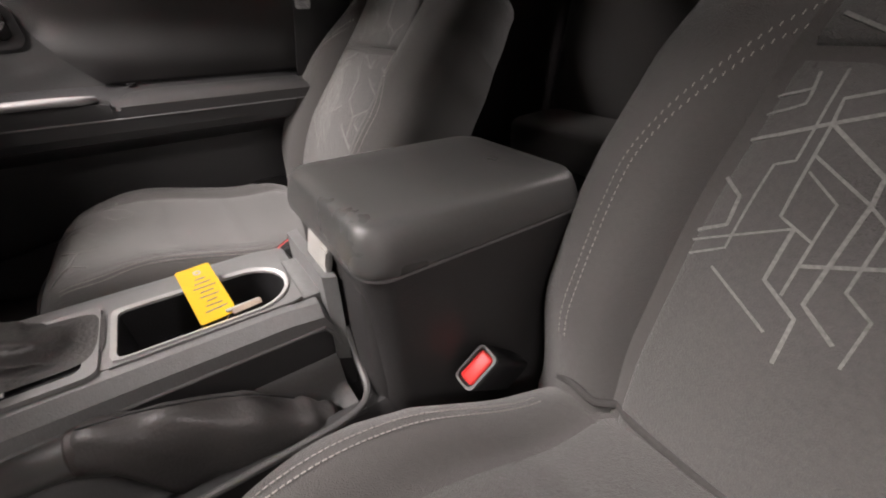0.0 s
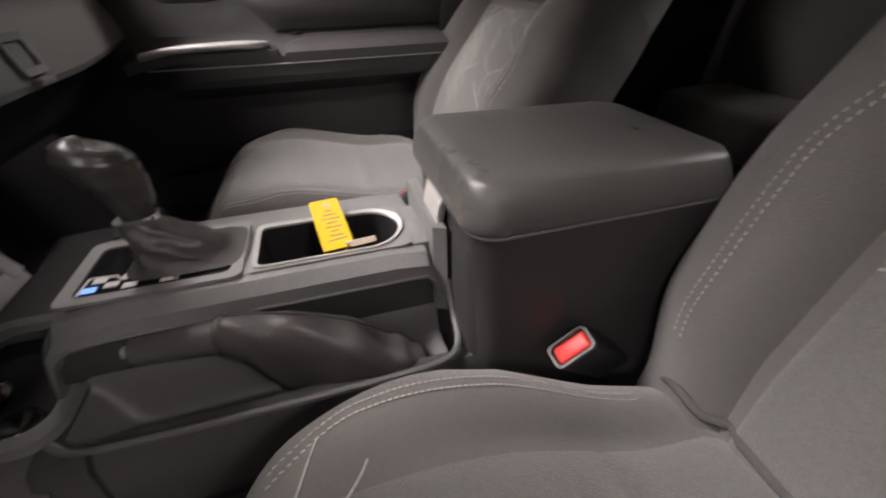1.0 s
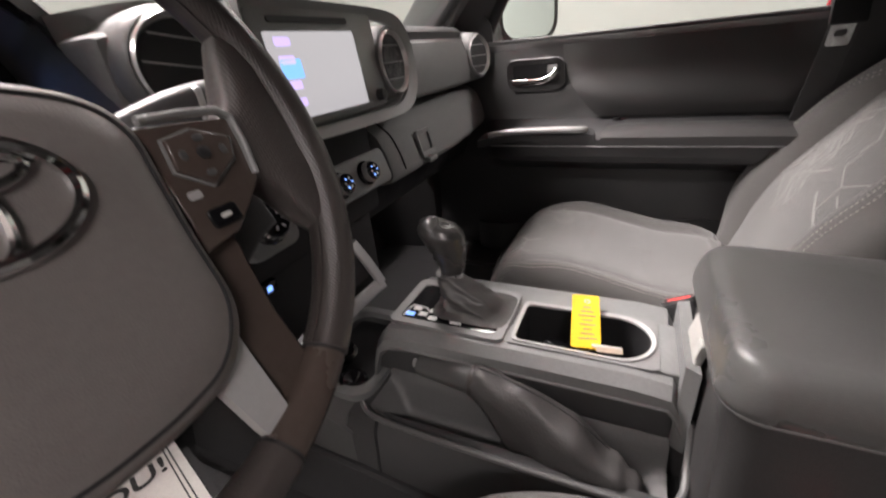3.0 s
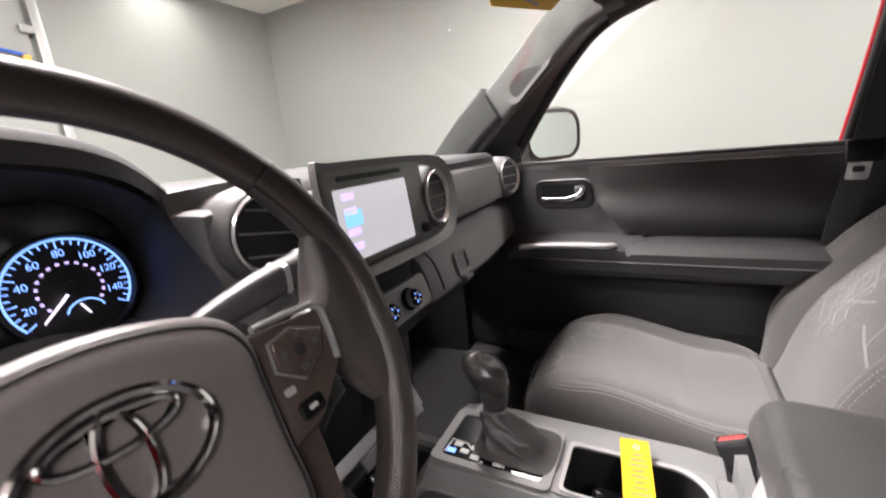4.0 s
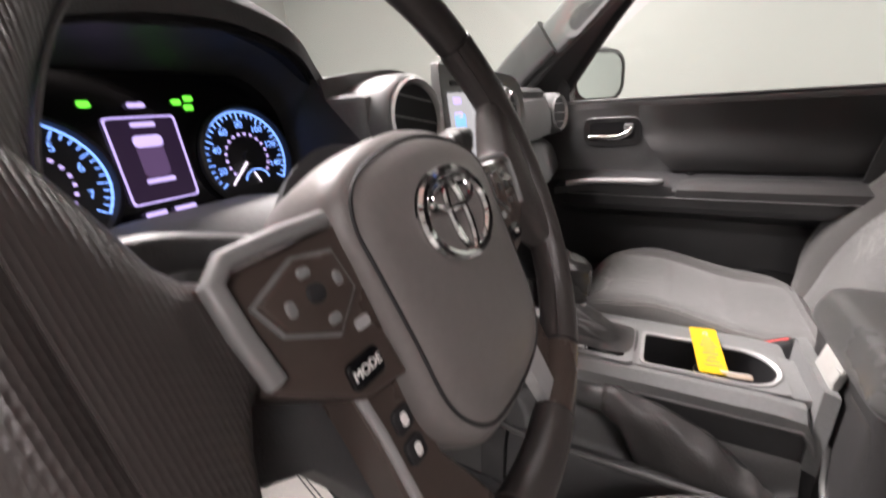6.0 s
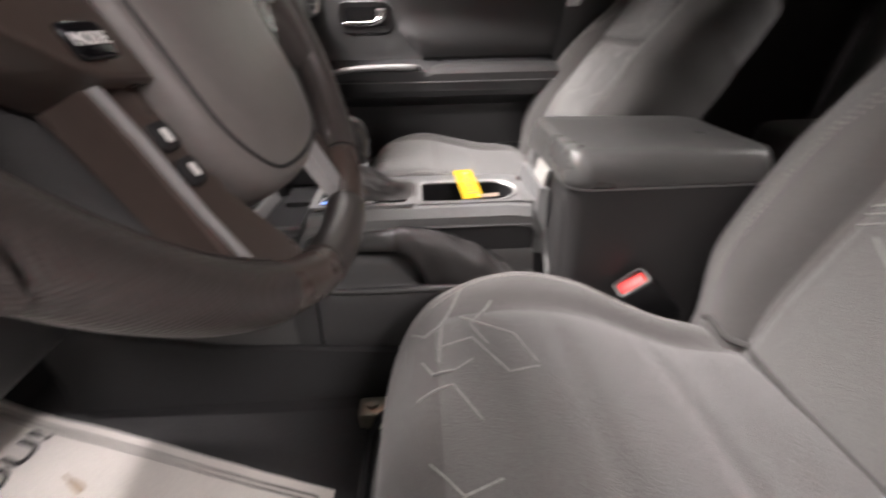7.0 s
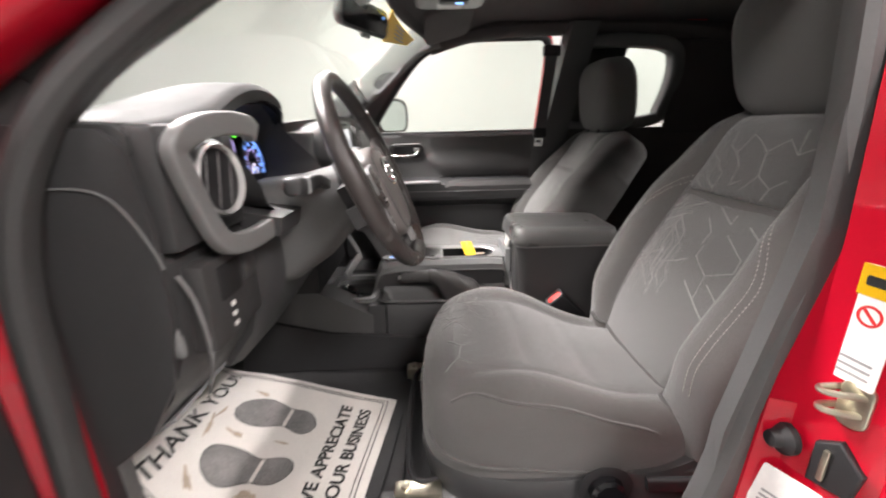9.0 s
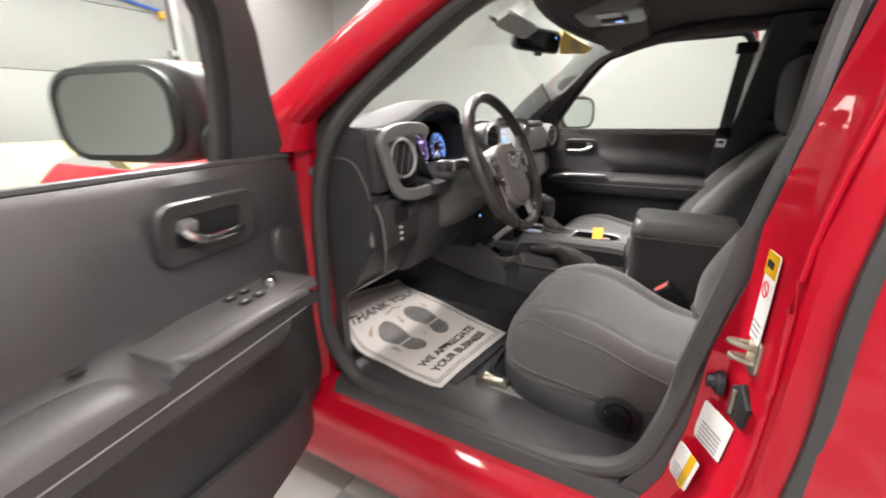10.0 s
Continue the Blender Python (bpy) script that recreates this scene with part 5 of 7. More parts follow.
def gauge(cx0, cz, r, figures):
    m = CM @ pose(cx0, cz, 0.001)
    g = part("gauge", lathe([(r * 1.10, 0.0), (r * 1.13, 0.008), (r * 1.06, 0.010), (r * 1.02, 0.002)], 40, m), BLACK, face, "blue lit round gauge")
    part("gauge_arc", tube([m @ Vector((r * math.cos(radians(a)), r * math.sin(radians(a)), 0.002)) for a in range(215, -36, -10)], 0.0011, 6, 2), GLOW_BLUE, g)
    for k in range(33):
        a = radians(215 - 250 * k / 32)
        l = 0.16 if k % 4 == 0 else 0.09
        part("tick", prism(rounded_rect(r * l, 0.0011, 0.0004, 1), 0.001, 0, m @ pose(r * (0.97 - l / 2) * math.cos(a), r * (0.97 - l / 2) * math.sin(a), 0.002, 0, 0, math.degrees(a))), GLOW_BLUE, g)
    for k, word in enumerate(figures):
        a = radians(215 - 250 * (k + 0.5) / len(figures))
        part("figure", lettering(word, r * 0.20, m @ pose(r * 0.72 * math.cos(a), r * 0.72 * math.sin(a), 0.002), 0.0004), GLOW_BLUE, g)
    for k in range(16):
        a = radians(215 - 250 * k / 15)
        part("inner_tick", prism(rounded_rect(r * 0.05, 0.003, 0.0004, 1), 0.001, 0, m @ pose(r * 0.52 * math.cos(a), r * 0.52 * math.sin(a), 0.002, 0, 0, math.degrees(a))), GLOW_LILAC, g)
    part("needle", prism([(-r * 0.12, 0.0015), (-r * 0.12, -0.0015), (r * 0.78, -0.0006), (r * 0.78, 0.0006)], 0.0012, 0, m @ pose(0, 0, 0.005, 0, 0, 222)), GLOW_WHITE, g, "lit needle")
    part("needle_hub", lathe([(0.0001, 0.0), (r * 0.16, 0.0), (r * 0.14, 0.007), (0.0001, 0.008)], 20, m), BLACK, g)
    part("sub_arc", tube([m @ Vector((r * 0.12 + r * 0.32 * math.cos(radians(a)), -r * 0.55 + r * 0.28 * math.sin(radians(a)), 0.002)) for a in range(165, 14, -15)], 0.0009, 6, 2), GLOW_BLUE, g)
    part("sub_needle", prism(rounded_rect(0.0016, r * 0.26, 0.0005, 1), 0.001, 0, m @ pose(r * 0.10, -r * 0.45, 0.003, 0, 0, 25)), GLOW_WHITE, g)


gauge(0.092, -0.007, 0.048, ("20", "40", "60", "80", "100", "120", "140"))
gauge(-0.087, -0.006, 0.048, ("1", "2", "3", "4", "5", "6", "7"))
info = part("info_display", prism(rounded_rect(0.056, 0.072, 0.003, 2), 0.002, 0, CM @ pose(0, 0.004, 0)), GLOW_VIOLET, face, "small lit display")
part("display_frame", frame_plate(rounded_rect(0.058, 0.074, 0.003, 2), rounded_rect(0.055, 0.071, 0.003, 2), 0.0008, CM @ pose(0, 0.004, 0.002)), GLOW_LILAC, info)
part("vehicle_outline", prism(rounded_rect(0.022, 0.030, 0.006), 0.0006, 0, CM @ pose(0, 0.004, 0.002)), GLOW_RUST, info)
part("vehicle_outline", prism(rounded_rect(0.024, 0.010, 0.004), 0.0006, 0, CM @ pose(0, 0.020, 0.0025)), GLOW_LILAC, info)
part("vehicle_outline", prism(rounded_rect(0.024, 0.004, 0.001), 0.0006, 0, CM @ pose(0, -0.014, 0.0025)), GLOW_LILAC, info)
for x, y, w in ((-0.014, -0.042, 0.018), (0.012, -0.042, 0.020), (0.0, 0.034, 0.020), (0.0, 0.050, 0.014)):
    part("display_bar", prism(rounded_rect(w, 0.004, 0.001, 1), 0.0006, 0, CM @ pose(x, y, 0.003)), GLOW_LILAC, info)
for x, y, mt in ((0.036, 0.052, GLOW_GREEN), (0.048, 0.055, GLOW_GREEN), (0.046, 0.047, GLOW_GREEN), (-0.036, 0.052, GLOW_GREEN), (-0.058, -0.030, GLOW_RED)):
    part("warning_light", prism(rounded_rect(0.009, 0.005, 0.002, 2), 0.0008, 0, CM @ pose(x, y, 0.001)), mt, face)

# centre stack: bezel, screen, slot, vent frame
FM = axes((0.045, 0.756, 1.305), (1, 0, 0), (0, 0.10, 1))
part("stack_body", box(-0.225, 0.262, 0.77, 0.90, 1.215, 1.352, 0.012), PLASTIC_SOFT, dash)
outer = [(-0.129, -0.078), (-0.10, -0.082), (0.11, -0.086), (0.19, -0.078), (0.228, -0.045), (0.236, 0.0), (0.225, 0.045), (0.19, 0.070), (0.10, 0.078), (-0.10, 0.080), (-0.129, 0.076), (-0.131, 0.0)]
inner = [(-0.122, -0.062), (-0.10, -0.066), (0.11, -0.070), (0.175, -0.063), (0.206, -0.038), (0.213, 0.0), (0.205, 0.038), (0.175, 0.055), (0.10, 0.063), (-0.10, 0.066), (-0.124, 0.062), (-0.126, 0.0)]
part("stack_trim", frame_plate([(p.x, p.y) for p in spline([(x, y, 0) for x, y in outer], 4, True)], [(p.x, p.y) for p in spline([(x, y, 0) for x, y in inner], 4, True)], 0.012, FM @ pose(0, 0, -0.004), -0.006), SILVER_DARK, dash, "satin grey centre trim")
part("head_unit", prism(rounded_rect(0.245, 0.136, 0.012), 0.010, 0.003, FM @ pose(-0.002, 0.004, -0.006)), PLASTIC_MID, dash, "grey radio fascia")
disp = part("touch_screen", prism(rounded_rect(0.170, 0.098, 0.003, 2), 0.002, 0, FM @ pose(-0.022, -0.004, 0.004)), SCREEN, dash, "lit touch screen")
part("screen_tile", prism(rounded_rect(0.035, 0.022, 0.002, 1), 0.0006, 0, FM @ pose(-0.078, 0.004, 0.006)), SCREEN_BLUE, disp)
for k in range(4):
    part("screen_row", prism(rounded_rect(0.026, 0.010, 0.002, 1), 0.0006, 0, FM @ pose(-0.082, 0.034 - k * 0.020 - (0.008 if k > 1 else 0), 0.006)), GLOW_LILAC, disp)
part("disc_slot", prism(rounded_rect(0.150, 0.007, 0.003), 0.002, 0, FM @ pose(-0.02, 0.058, 0.004)), BLACK, dash)
part("volume_knob", lathe([(0.0001, 0), (0.009, 0), (0.008, 0.012), (0.0001, 0.013)], 18, FM @ pose(0.098, -0.046, 0.004)), BLACK, dash)
# black box painted in as the shade under the stack
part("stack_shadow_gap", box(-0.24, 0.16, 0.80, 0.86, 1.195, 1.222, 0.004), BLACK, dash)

# heater panel with three dials
HM = axes((0.045, 0.757, 1.148), (1, 0, 0), (0, 0.34, 1))
hv = part("heater_panel", prism(rounded_rect(0.205, 0.058, 0.012), 0.014, 0.003, HM @ pose(0, 0, -0.012)), PLASTIC_MID, dash, "grey heater control panel")
# backing kept black so that the slot above the dials reads as shaded
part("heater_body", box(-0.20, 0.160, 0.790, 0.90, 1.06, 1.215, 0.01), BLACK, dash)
KM = axes((-0.131, 0.757, 1.148), (1, 0, 0), (0, 0.34, 1))
kv = part("fan_panel", prism(rounded_rect(0.080, 0.074, 0.016), 0.014, 0.003, KM @ pose(0, 0, -0.012)), PLASTIC_MID, dash, "grey fan control panel")
for m, x, k, owner in ((HM, -0.034, 0.68, hv), (HM, 0.034, 0.68, hv), (KM, 0.0, 0.92, kv)):
    m = m @ pose(x, 0, 0.001)
    d = part("heater_dial", lathe([(0.028 * k, 0.0), (0.029 * k, 0.004), (0.024 * k, 0.007), (0.022 * k, 0.018), (0.019 * k, 0.021), (0.0001, 0.020)], 28, m), GLOSS, owner, "black heater dial")
    part("dial_ring", lathe([(0.0235 * k, 0.008), (0.0250 * k, 0.014), (0.0225 * k, 0.018)], 28, m), CHROME if k > 0.8 else SILVER_DARK, d)
    for i in range(6):
        a = radians(60 * i)
        part("dial_mark", prism(rounded_rect(0.006 * k, 0.0028 * k, 0.0006, 1), 0.0008, 0, m @ pose(0.011 * k * math.cos(a), 0.011 * k * math.sin(a), 0.0212, 0, 0, 60 * i)), BAR_GREY if k > 0.8 else WHITE_LABEL if i % 2 else GLOW_BLUE, d)
# recessed face in black, standing in for the unlit void below the dials
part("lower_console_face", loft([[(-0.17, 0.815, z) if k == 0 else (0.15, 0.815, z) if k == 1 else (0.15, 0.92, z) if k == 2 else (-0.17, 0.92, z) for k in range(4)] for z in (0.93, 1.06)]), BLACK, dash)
part("power_socket", lathe([(0.0001, 0), (0.016, 0), (0.018, 0.006), (0.012, 0.008), (0.0001, 0.002)], 20, axes((0.062, 0.813, 1.055), (1, 0, 0), (0, 0, 1))), PLASTIC, dash)
part("lower_switch", box(-0.13, -0.10, 0.806, 0.82, 1.03, 1.05, 0.004), GLOSS, dash)
part("switch_glow", box(-0.120, -0.112, 0.8050, 0.8060, 1.036, 1.044, 0), GLOW_BLUE, dash)

# ---- steering column and stalks ----
column = thing("steering_column", "dark steering column shroud with two stalks", "steering column", (-0.395, 0.75, 1.15))
cs = []
for y, z, w, h in ((0.655, 1.232, 0.110, 0.125), (0.70, 1.205, 0.140, 0.165), (0.76, 1.178, 0.165, 0.190), (0.84, 1.162, 0.190, 0.205)):
    cs.append([Vector((-0.395 + x, y, z + k)) for x, k in rounded_rect(w, h, 0.045, 6)])
part("column_shroud", loft(cs), SHROUD, column)
part("ignition", lathe([(0.0001, 0), (0.020, 0), (0.018, 0.016), (0.0001, 0.018)], 20, axes((-0.312, 0.70, 1.215), (0.5, 1, 0), (0, 0, 1))), SILVER_DARK, column)
for s, tip in ((1, (-0.188, 0.682, 1.297)), (-1, (-0.575, 0.705, 1.278))):
    st = part("stalk", sweep(spline([(-0.395 + s * 0.055, 0.69, 1.262), (-0.395 + s * 0.10, 0.692, 1.276), (tip[0] - s * 0.05, tip[1], tip[2] - 0.006), tip], 6), rounded_rect(0.021, 0.025, 0.007, 4), (0, 0, 1), scale=lambda t: 0.75 + 0.35 * step(t, 0.2, 0.7)), PLASTIC, column, "grey control stalk")
    part("stalk_cap", moved(superellipsoid(0.016, 0.015, 0.015, 0.6, 0.6, 20, 12), pose(*tip)), PLASTIC, st)
    part("stalk_ring", moved(box(-0.004, 0.004, -0.0135, 0.0135, -0.0135, 0.0135, 0.005), pose(tip[0] - s * 0.035, tip[1], tip[2] - 0.004)), SILVER, st)

# ---- steering wheel ----
wheel = thing("steering_wheel", "black leather steering wheel with satin spokes and chrome badge", "steering wheel", (-0.398, 0.63, 1.265))
WM = axes((-0.392, 0.616, 1.261), (1, 0, 0), (0, 0.395, 0.9187))
RM = axes((-0.3875, 0.6095, 1.274), (1, -0.02, 0), (0, 0.40, 0.9165))
RW, RT = 0.1830, 0.0152


def arc_rim(a0, a1, k, n):
    """A stretch of the rim, wider in its plane than it is deep; k swells it."""
    rings = []
    for i in range(n + 1):
        a = radians(mix(a0, a1, i / n))
        rings.append([RM @ Vector(((RW + 0.0143 * k * math.cos(b)) * math.cos(a), (RW + 0.0143 * k * math.cos(b)) * math.sin(a), RT * k * math.sin(b))) for b in (2 * math.pi * j / 24 for j in range(24))])
    return loft(rings)


part("rim_top", arc_rim(41, 133, 1.0, 36), LEATHER, wheel, "smooth leather rim top")
part("rim_bottom", arc_rim(256.2, 283.8, 1.03, 16), LEATHER, wheel, "smooth leather rim foot")
for a0, a1 in ((239.6, 255.4), (284.6, 304.0)):
    part("rim_bridge", arc_rim(a0, a1, 0.99, 10), PIANO, wheel, "smooth dark rim piece over the spoke")
for a0, a1 in ((133.8, 238.8), (-55.2, 40.2)):
    grip = part("rim_grip", arc_rim(a0, a1, 1.06, 40), PERFORATED, wheel, "perforated leather grip")
    part("grip_stitch", tube([RM @ Vector(((RW - 0.0150) * math.cos(radians(mix(a0, a1, k / 40))), (RW - 0.0150) * math.sin(radians(mix(a0, a1, k / 40))), 0.006)) for k in range(41)], 0.0008, 5, 1, smooth=False), LEATHER, grip)
for a in (40.6, 133.4, 239.2, 255.8, 284.2, 304.4):
    part("rim_seam", arc_rim(a - 0.5, a + 0.5, 0.97, 2), BLACK, wheel)
# airbag pad, a long shield with a raised inner face and a softer side band
half = [(0.0, 0.060), (0.038, 0.055), (0.068, 0.043), (0.080, 0.024), (0.079, -0.002), (0.076, -0.042), (0.074, -0.078), (0.063, -0.100), (0.046, -0.114), (0.022, -0.119)]
pad_out = half + [(0.0, -0.120)] + [(-x, y) for x, y in half[:0:-1]]
pad_out = [(p.x, p.y) for p in spline([(x, y, 0) for x, y in pad_out], 5, True)]


def pad_level(k, z):
    return [WM @ Vector((x * k, -0.022 + (y + 0.022) * k, z)) for x, y in pad_out]


hub = part("airbag_pad", loft([pad_level(k, z) for k, z in ((0.97, -0.030), (1.01, -0.004), (1.0, 0.012), (0.985, 0.019), (0.95, 0.0235), (0.905, 0.0265), (0.89, 0.0262), (0.86, 0.0285), (0.72, 0.0315), (0.45, 0.0335), (0.15, 0.034))]), HUB, wheel, "dark airbag pad", sharp=1.0)
part("pad_groove", sweep(pad_level(0.897, 0.0266), circle(0.0011, 6), WM.to_3x3() @ Vector((0, 0, 1)), True), BLACK, hub)
part("badge_seat", lathe([(0.0001, 0), (0.041, 0), (0.041, 0.0025), (0.0001, 0.003)], 40, WM @ pose(0, 0.003, 0.0305) @ Matrix.Diagonal((0.95, 0.67, 1, 1))), GLOSS, hub)


def badge_ring(rx, ry, x, y, z, t):
    return sweep([WM @ Vector((x + rx * math.cos(a), y + ry * math.sin(a), z)) for a in (2 * math.pi * k / 48 for k in range(48))], circle(t, 8), WM.to_3x3() @ Vector((0, 0, 1)), True)


part("badge_ring", badge_ring(0.036, 0.0245, 0, 0.003, 0.0355, 0.0032), CHROME, hub, "chrome oval badge")
part("badge_inner", badge_ring(0.009, 0.0215, 0, 0.001, 0.0355, 0.0023), CHROME, hub)
part("badge_inner", badge_ring(0.0245, 0.008, 0, 0.014, 0.0355, 0.0023), CHROME, hub)
for k in range(2):
    part("print_bar", prism(rounded_rect(0.018 - 0.006 * k, 0.0025, 0.0008, 1), 0.0006, 0, WM @ pose(0.045, -0.048 - 0.006 * k, 0.0292)), PLASTIC, hub)
# button pods, satin corners, lower spokes with their finger covers
for s in (-1, 1):
    def side(pts):
        return [(s * x, y) for x, y in (pts if s > 0 else pts[::-1])]
    pod_out = side([(0.076, 0.024), (0.076, -0.030), (0.074, -0.050), (0.100, -0.046), (0.116, -0.034), (0.131, -0.022), (0.136, 0.000), (0.138, 0.020)])
    pod = part("button_pod", prism(pod_out, 0.030, 0.0025, WM @ pose(0, 0, -0.009)), PIANO, wheel, "dark button pod")
    part("pod_back", prism([(x * 0.98, y * 0.9) for x, y in pod_out], 0.026, 0, WM @ pose(0, 0, -0.036)), BLACK, wheel)
    # leather runs from the rim to the pod, flaring up and down
    web = []
    for x, top, low, fat in ((0.128, 0.021, -0.019, 0.016), (0.137, 0.025, -0.023, 0.0165), (0.144, 0.034, -0.036, 0.0165), (0.151, 0.054, -0.058, 0.0160), (0.160, 0.074, -0.074, 0.0150), (0.172, 0.088, -0.088, 0.0120)):
        ring = []
        for i in range(20):
            a = 2 * math.pi * i / 20
            c, q = math.cos(a), math.sin(a)
            y = mix(low, top, (math.copysign(abs(c) ** 0.5, c) + 1) / 2)
            ring.append(WM @ Vector((s * x, y, 0.002 + 0.011 * step(x, 0.128, 0.172) + fat * math.copysign(abs(q) ** 0.7, q))))
        web.append(ring)
    part("leather_web", loft(web), PERFORATED, wheel, "leather between rim and pod", sharp=1.0)
    corner = [WM @ Vector((s * x, y, z)) for x, y, z in ((0.082, 0.0265, 0.021), (0.105, 0.0262, 0.022), (0.128, 0.0245, 0.022), (0.1345, 0.0185, 0.022), (0.1335, 0.002, 0.022), (0.1300, -0.018, 0.021))]
    part("satin_edge", sweep(corner, rounded_rect(0.0075 if s < 0 else 0.0045, 0.007, 0.0025, 3), WM.to_3x3() @ Vector((0, 0, 1))), SILVER_DARK if s < 0 else PLASTIC_MID, wheel, "satin grey corner trim")
    hexagon = side([(0.105, 0.0165), (0.087, 0.0135), (0.084, -0.004), (0.100, -0.0165), (0.120, -0.006), (0.1255, 0.007)])
    bt = part("button_pad", prism(hexagon, 0.005, 0.0018, WM @ pose(0, 0, 0.020)), PIANO, pod, "six sided button pad")
    mid = (s * 0.1036, 0.0018)
    part("pad_edge", frame_plate([(mid[0] + (x - mid[0]) * 1.08, mid[1] + (y - mid[1]) * 1.08) for x, y in hexagon], [(mid[0] + (x - mid[0]) * 0.99, mid[1] + (y - mid[1]) * 0.99) for x, y in hexagon], 0.0015, WM @ pose(0, 0, 0.0212)), PLASTIC_SOFT, bt, "thin grey edge")
    for x, y, w, h in ((0.105, 0.0105, 0.006, 0.004), (0.101, -0.010, 0.006, 0.004), (0.0915, 0.003, 0.004, 0.006), (0.1160, 0.001, 0.004, 0.006)):
        part("button_mark", prism(rounded_rect(w, h, 0.0018, 2), 0.0012, 0.0004, WM @ pose(s * x, y, 0.025)), PLASTIC_MID if s < 0 else PLASTIC, bt)
    part("centre_key", lathe([(0.0001, 0), (0.0042, 0), (0.0036, 0.0016), (0.0001, 0.002)], 16, WM @ pose(mid[0], mid[1], 0.025)), BLACK, bt)
    part("corner_key", prism(rounded_rect(0.008, 0.005, 0.0015, 2), 0.0012, 0, WM @ pose(s * 0.0865, -0.0185, 0.021)), BAR_GREY, pod)
    part("mode_key", prism(rounded_rect(0.019, 0.012, 0.003), 0.003, 0.001, WM @ pose(s * 0.0955, -0.0345, 0.0200)), GLOSS, pod)
    if s < 0:
        part("key_word", lettering("MODE", 0.0058, WM @ pose(s * 0.0955, -0.0345, 0.0232), 0.0003), WHITE_LABEL, pod)
    else:
        part("key_mark", prism(rounded_rect(0.007, 0.003, 0.001, 1), 0.0006, 0, WM @ pose(s * 0.0955, -0.0345, 0.0230)), BEIGE, pod)
    rings = []
    for y, x0, x1, z in ((-0.040, 0.070, 0.101, 0.013), (-0.066, 0.069, 0.0985, 0.012), (-0.100, 0.0665, 0.0970, 0.010), (-0.130, 0.063, 0.0985, 0.0105), (-0.145, 0.062, 0.099, 0.0125), (-0.153, 0.063, 0.097, 0.012)):
        x0 -= 0.016 * step(-y, 0.09, 0.15) if s < 0 else 0.0
        deep = mix(0.022, 0.008, step(-y, 0.09, 0.15))
        rings.append([WM @ Vector((s * px, y, pz)) for px, pz in ((x0, z - deep), (x0, z - 0.002), (x0 + 0.002, z), (x1 - 0.002, z), (x1, z - 0.002), (x1, z - deep))])
    sp = part("lower_spoke", loft(rings), PIANO, wheel, "dark lower spoke")
    if s < 0:
        part("satin_line", sweep([WM @ Vector((s * x, y, z)) for x, y, z in ((0.0985, -0.046, 0.0135), (0.0955, -0.066, 0.0125), (0.0935, -0.100, 0.0115), (0.0920, -0.130, 0.0125), (0.0925, -0.155, 0.0135))], rounded_rect(0.0045, 0.004, 0.0015, 2), WM.to_3x3() @ Vector((0, 0, 1))), SILVER, sp, "thin satin line along the spoke")
    if s > 0:
        part("satin_band", loft([[WM @ Vector((s * px, y, pz)) for px, pz in ((x0, z - 0.010), (x0, z), (x1, z + 0.0015), (x1, z - 0.010))] for y, x0, x1, z in ((-0.098, 0.046, 0.0655, 0.0125), (-0.120, 0.042, 0.0650, 0.0135), (-0.150, 0.046, 0.0645, 0.0155), (-0.168, 0.050, 0.0650, 0.0150))]), SILVER, wheel, "satin silver spoke band")
    cover = side([(0.150, -0.018), (0.072, -0.018), (0.068, -0.110), (0.092, -0.126), (0.101, -0.092), (0.114, -0.068), (0.134, -0.057), (0.152, -0.052)])
    part("finger_cover", prism(cover, 0.022, 0.004, WM @ pose(0, 0, -0.034)), PLASTIC, wheel, "black cover behind the spoke")
    for k in range(2 if s < 0 else 0):
        key = part("phone_key", prism(rounded_rect(0.012, 0.012, 0.003), 0.003, 0.001, WM @ pose(s * 0.0825, -0.0685 - 0.0155 * k, 0.0108)), BLACK, sp)
        part("key_mark", prism(rounded_rect(0.004, 0.006, 0.001, 1), 0.0006, 0, WM @ pose(s * 0.0825, -0.0685 - 0.0155 * k, 0.0138)), WHITE_LABEL, key)
part("wheel_hub", lathe([(0.055, -0.06), (0.070, -0.04), (0.072, -0.03), (0.0001, -0.028)], 28, WM), BLACK, wheel)

# ---- overhead: mirror, console, visors ----
MM = axes((0.056, 0.672, 1.640), (0.93, -0.366, 0.0), (0.02, -0.18, 1))
rear_mirror = thing("rear_view_mirror", "dark rear view mirror with a blue lit mark", "mirror", (0.0, 0.66, 1.63))
part("mirror_housing", loft([[MM @ Vector((x * k, y * k, z)) for x, y in rounded_rect(0.250, 0.074, 0.028, 6)] for k, z in ((0.55, -0.040), (0.85, -0.030), (0.98, -0.012), (1.0, 0.0), (0.985, 0.004))]), PLASTIC, rear_mirror)
part("mirror_glass", prism(rounded_rect(0.232, 0.058, 0.021, 6), 0.002, 0, MM @ pose(0, 0, 0.0035)), GLOSS, rear_mirror, "dark mirror glass")
part("compass_mark", prism(rounded_rect(0.006, 0.008, 0.001, 1), 0.0006, 0, MM @ pose(0.090, 0.016, 0.0056)), SCREEN_BLUE, rear_mirror)
part("mirror_button", moved(box(-0.020, 0.020, -0.008, 0.008, -0.004, 0.010, 0.004), MM @ pose(0.01, -0.040, -0.006)), PLASTIC_MID, rear_mirror)
part("mirror_stem", tube([MM @ Vector((0, 0.01, -0.03)), (0.045, 0.694, 1.632), (0.045, 0.698, 1.636)], 0.012, 10, 5), BLACK, rear_mirror)
over = thing("overhead_console", "grey overhead console with map lamp switches", "overhead console", (0.07, 0.44, 1.70))
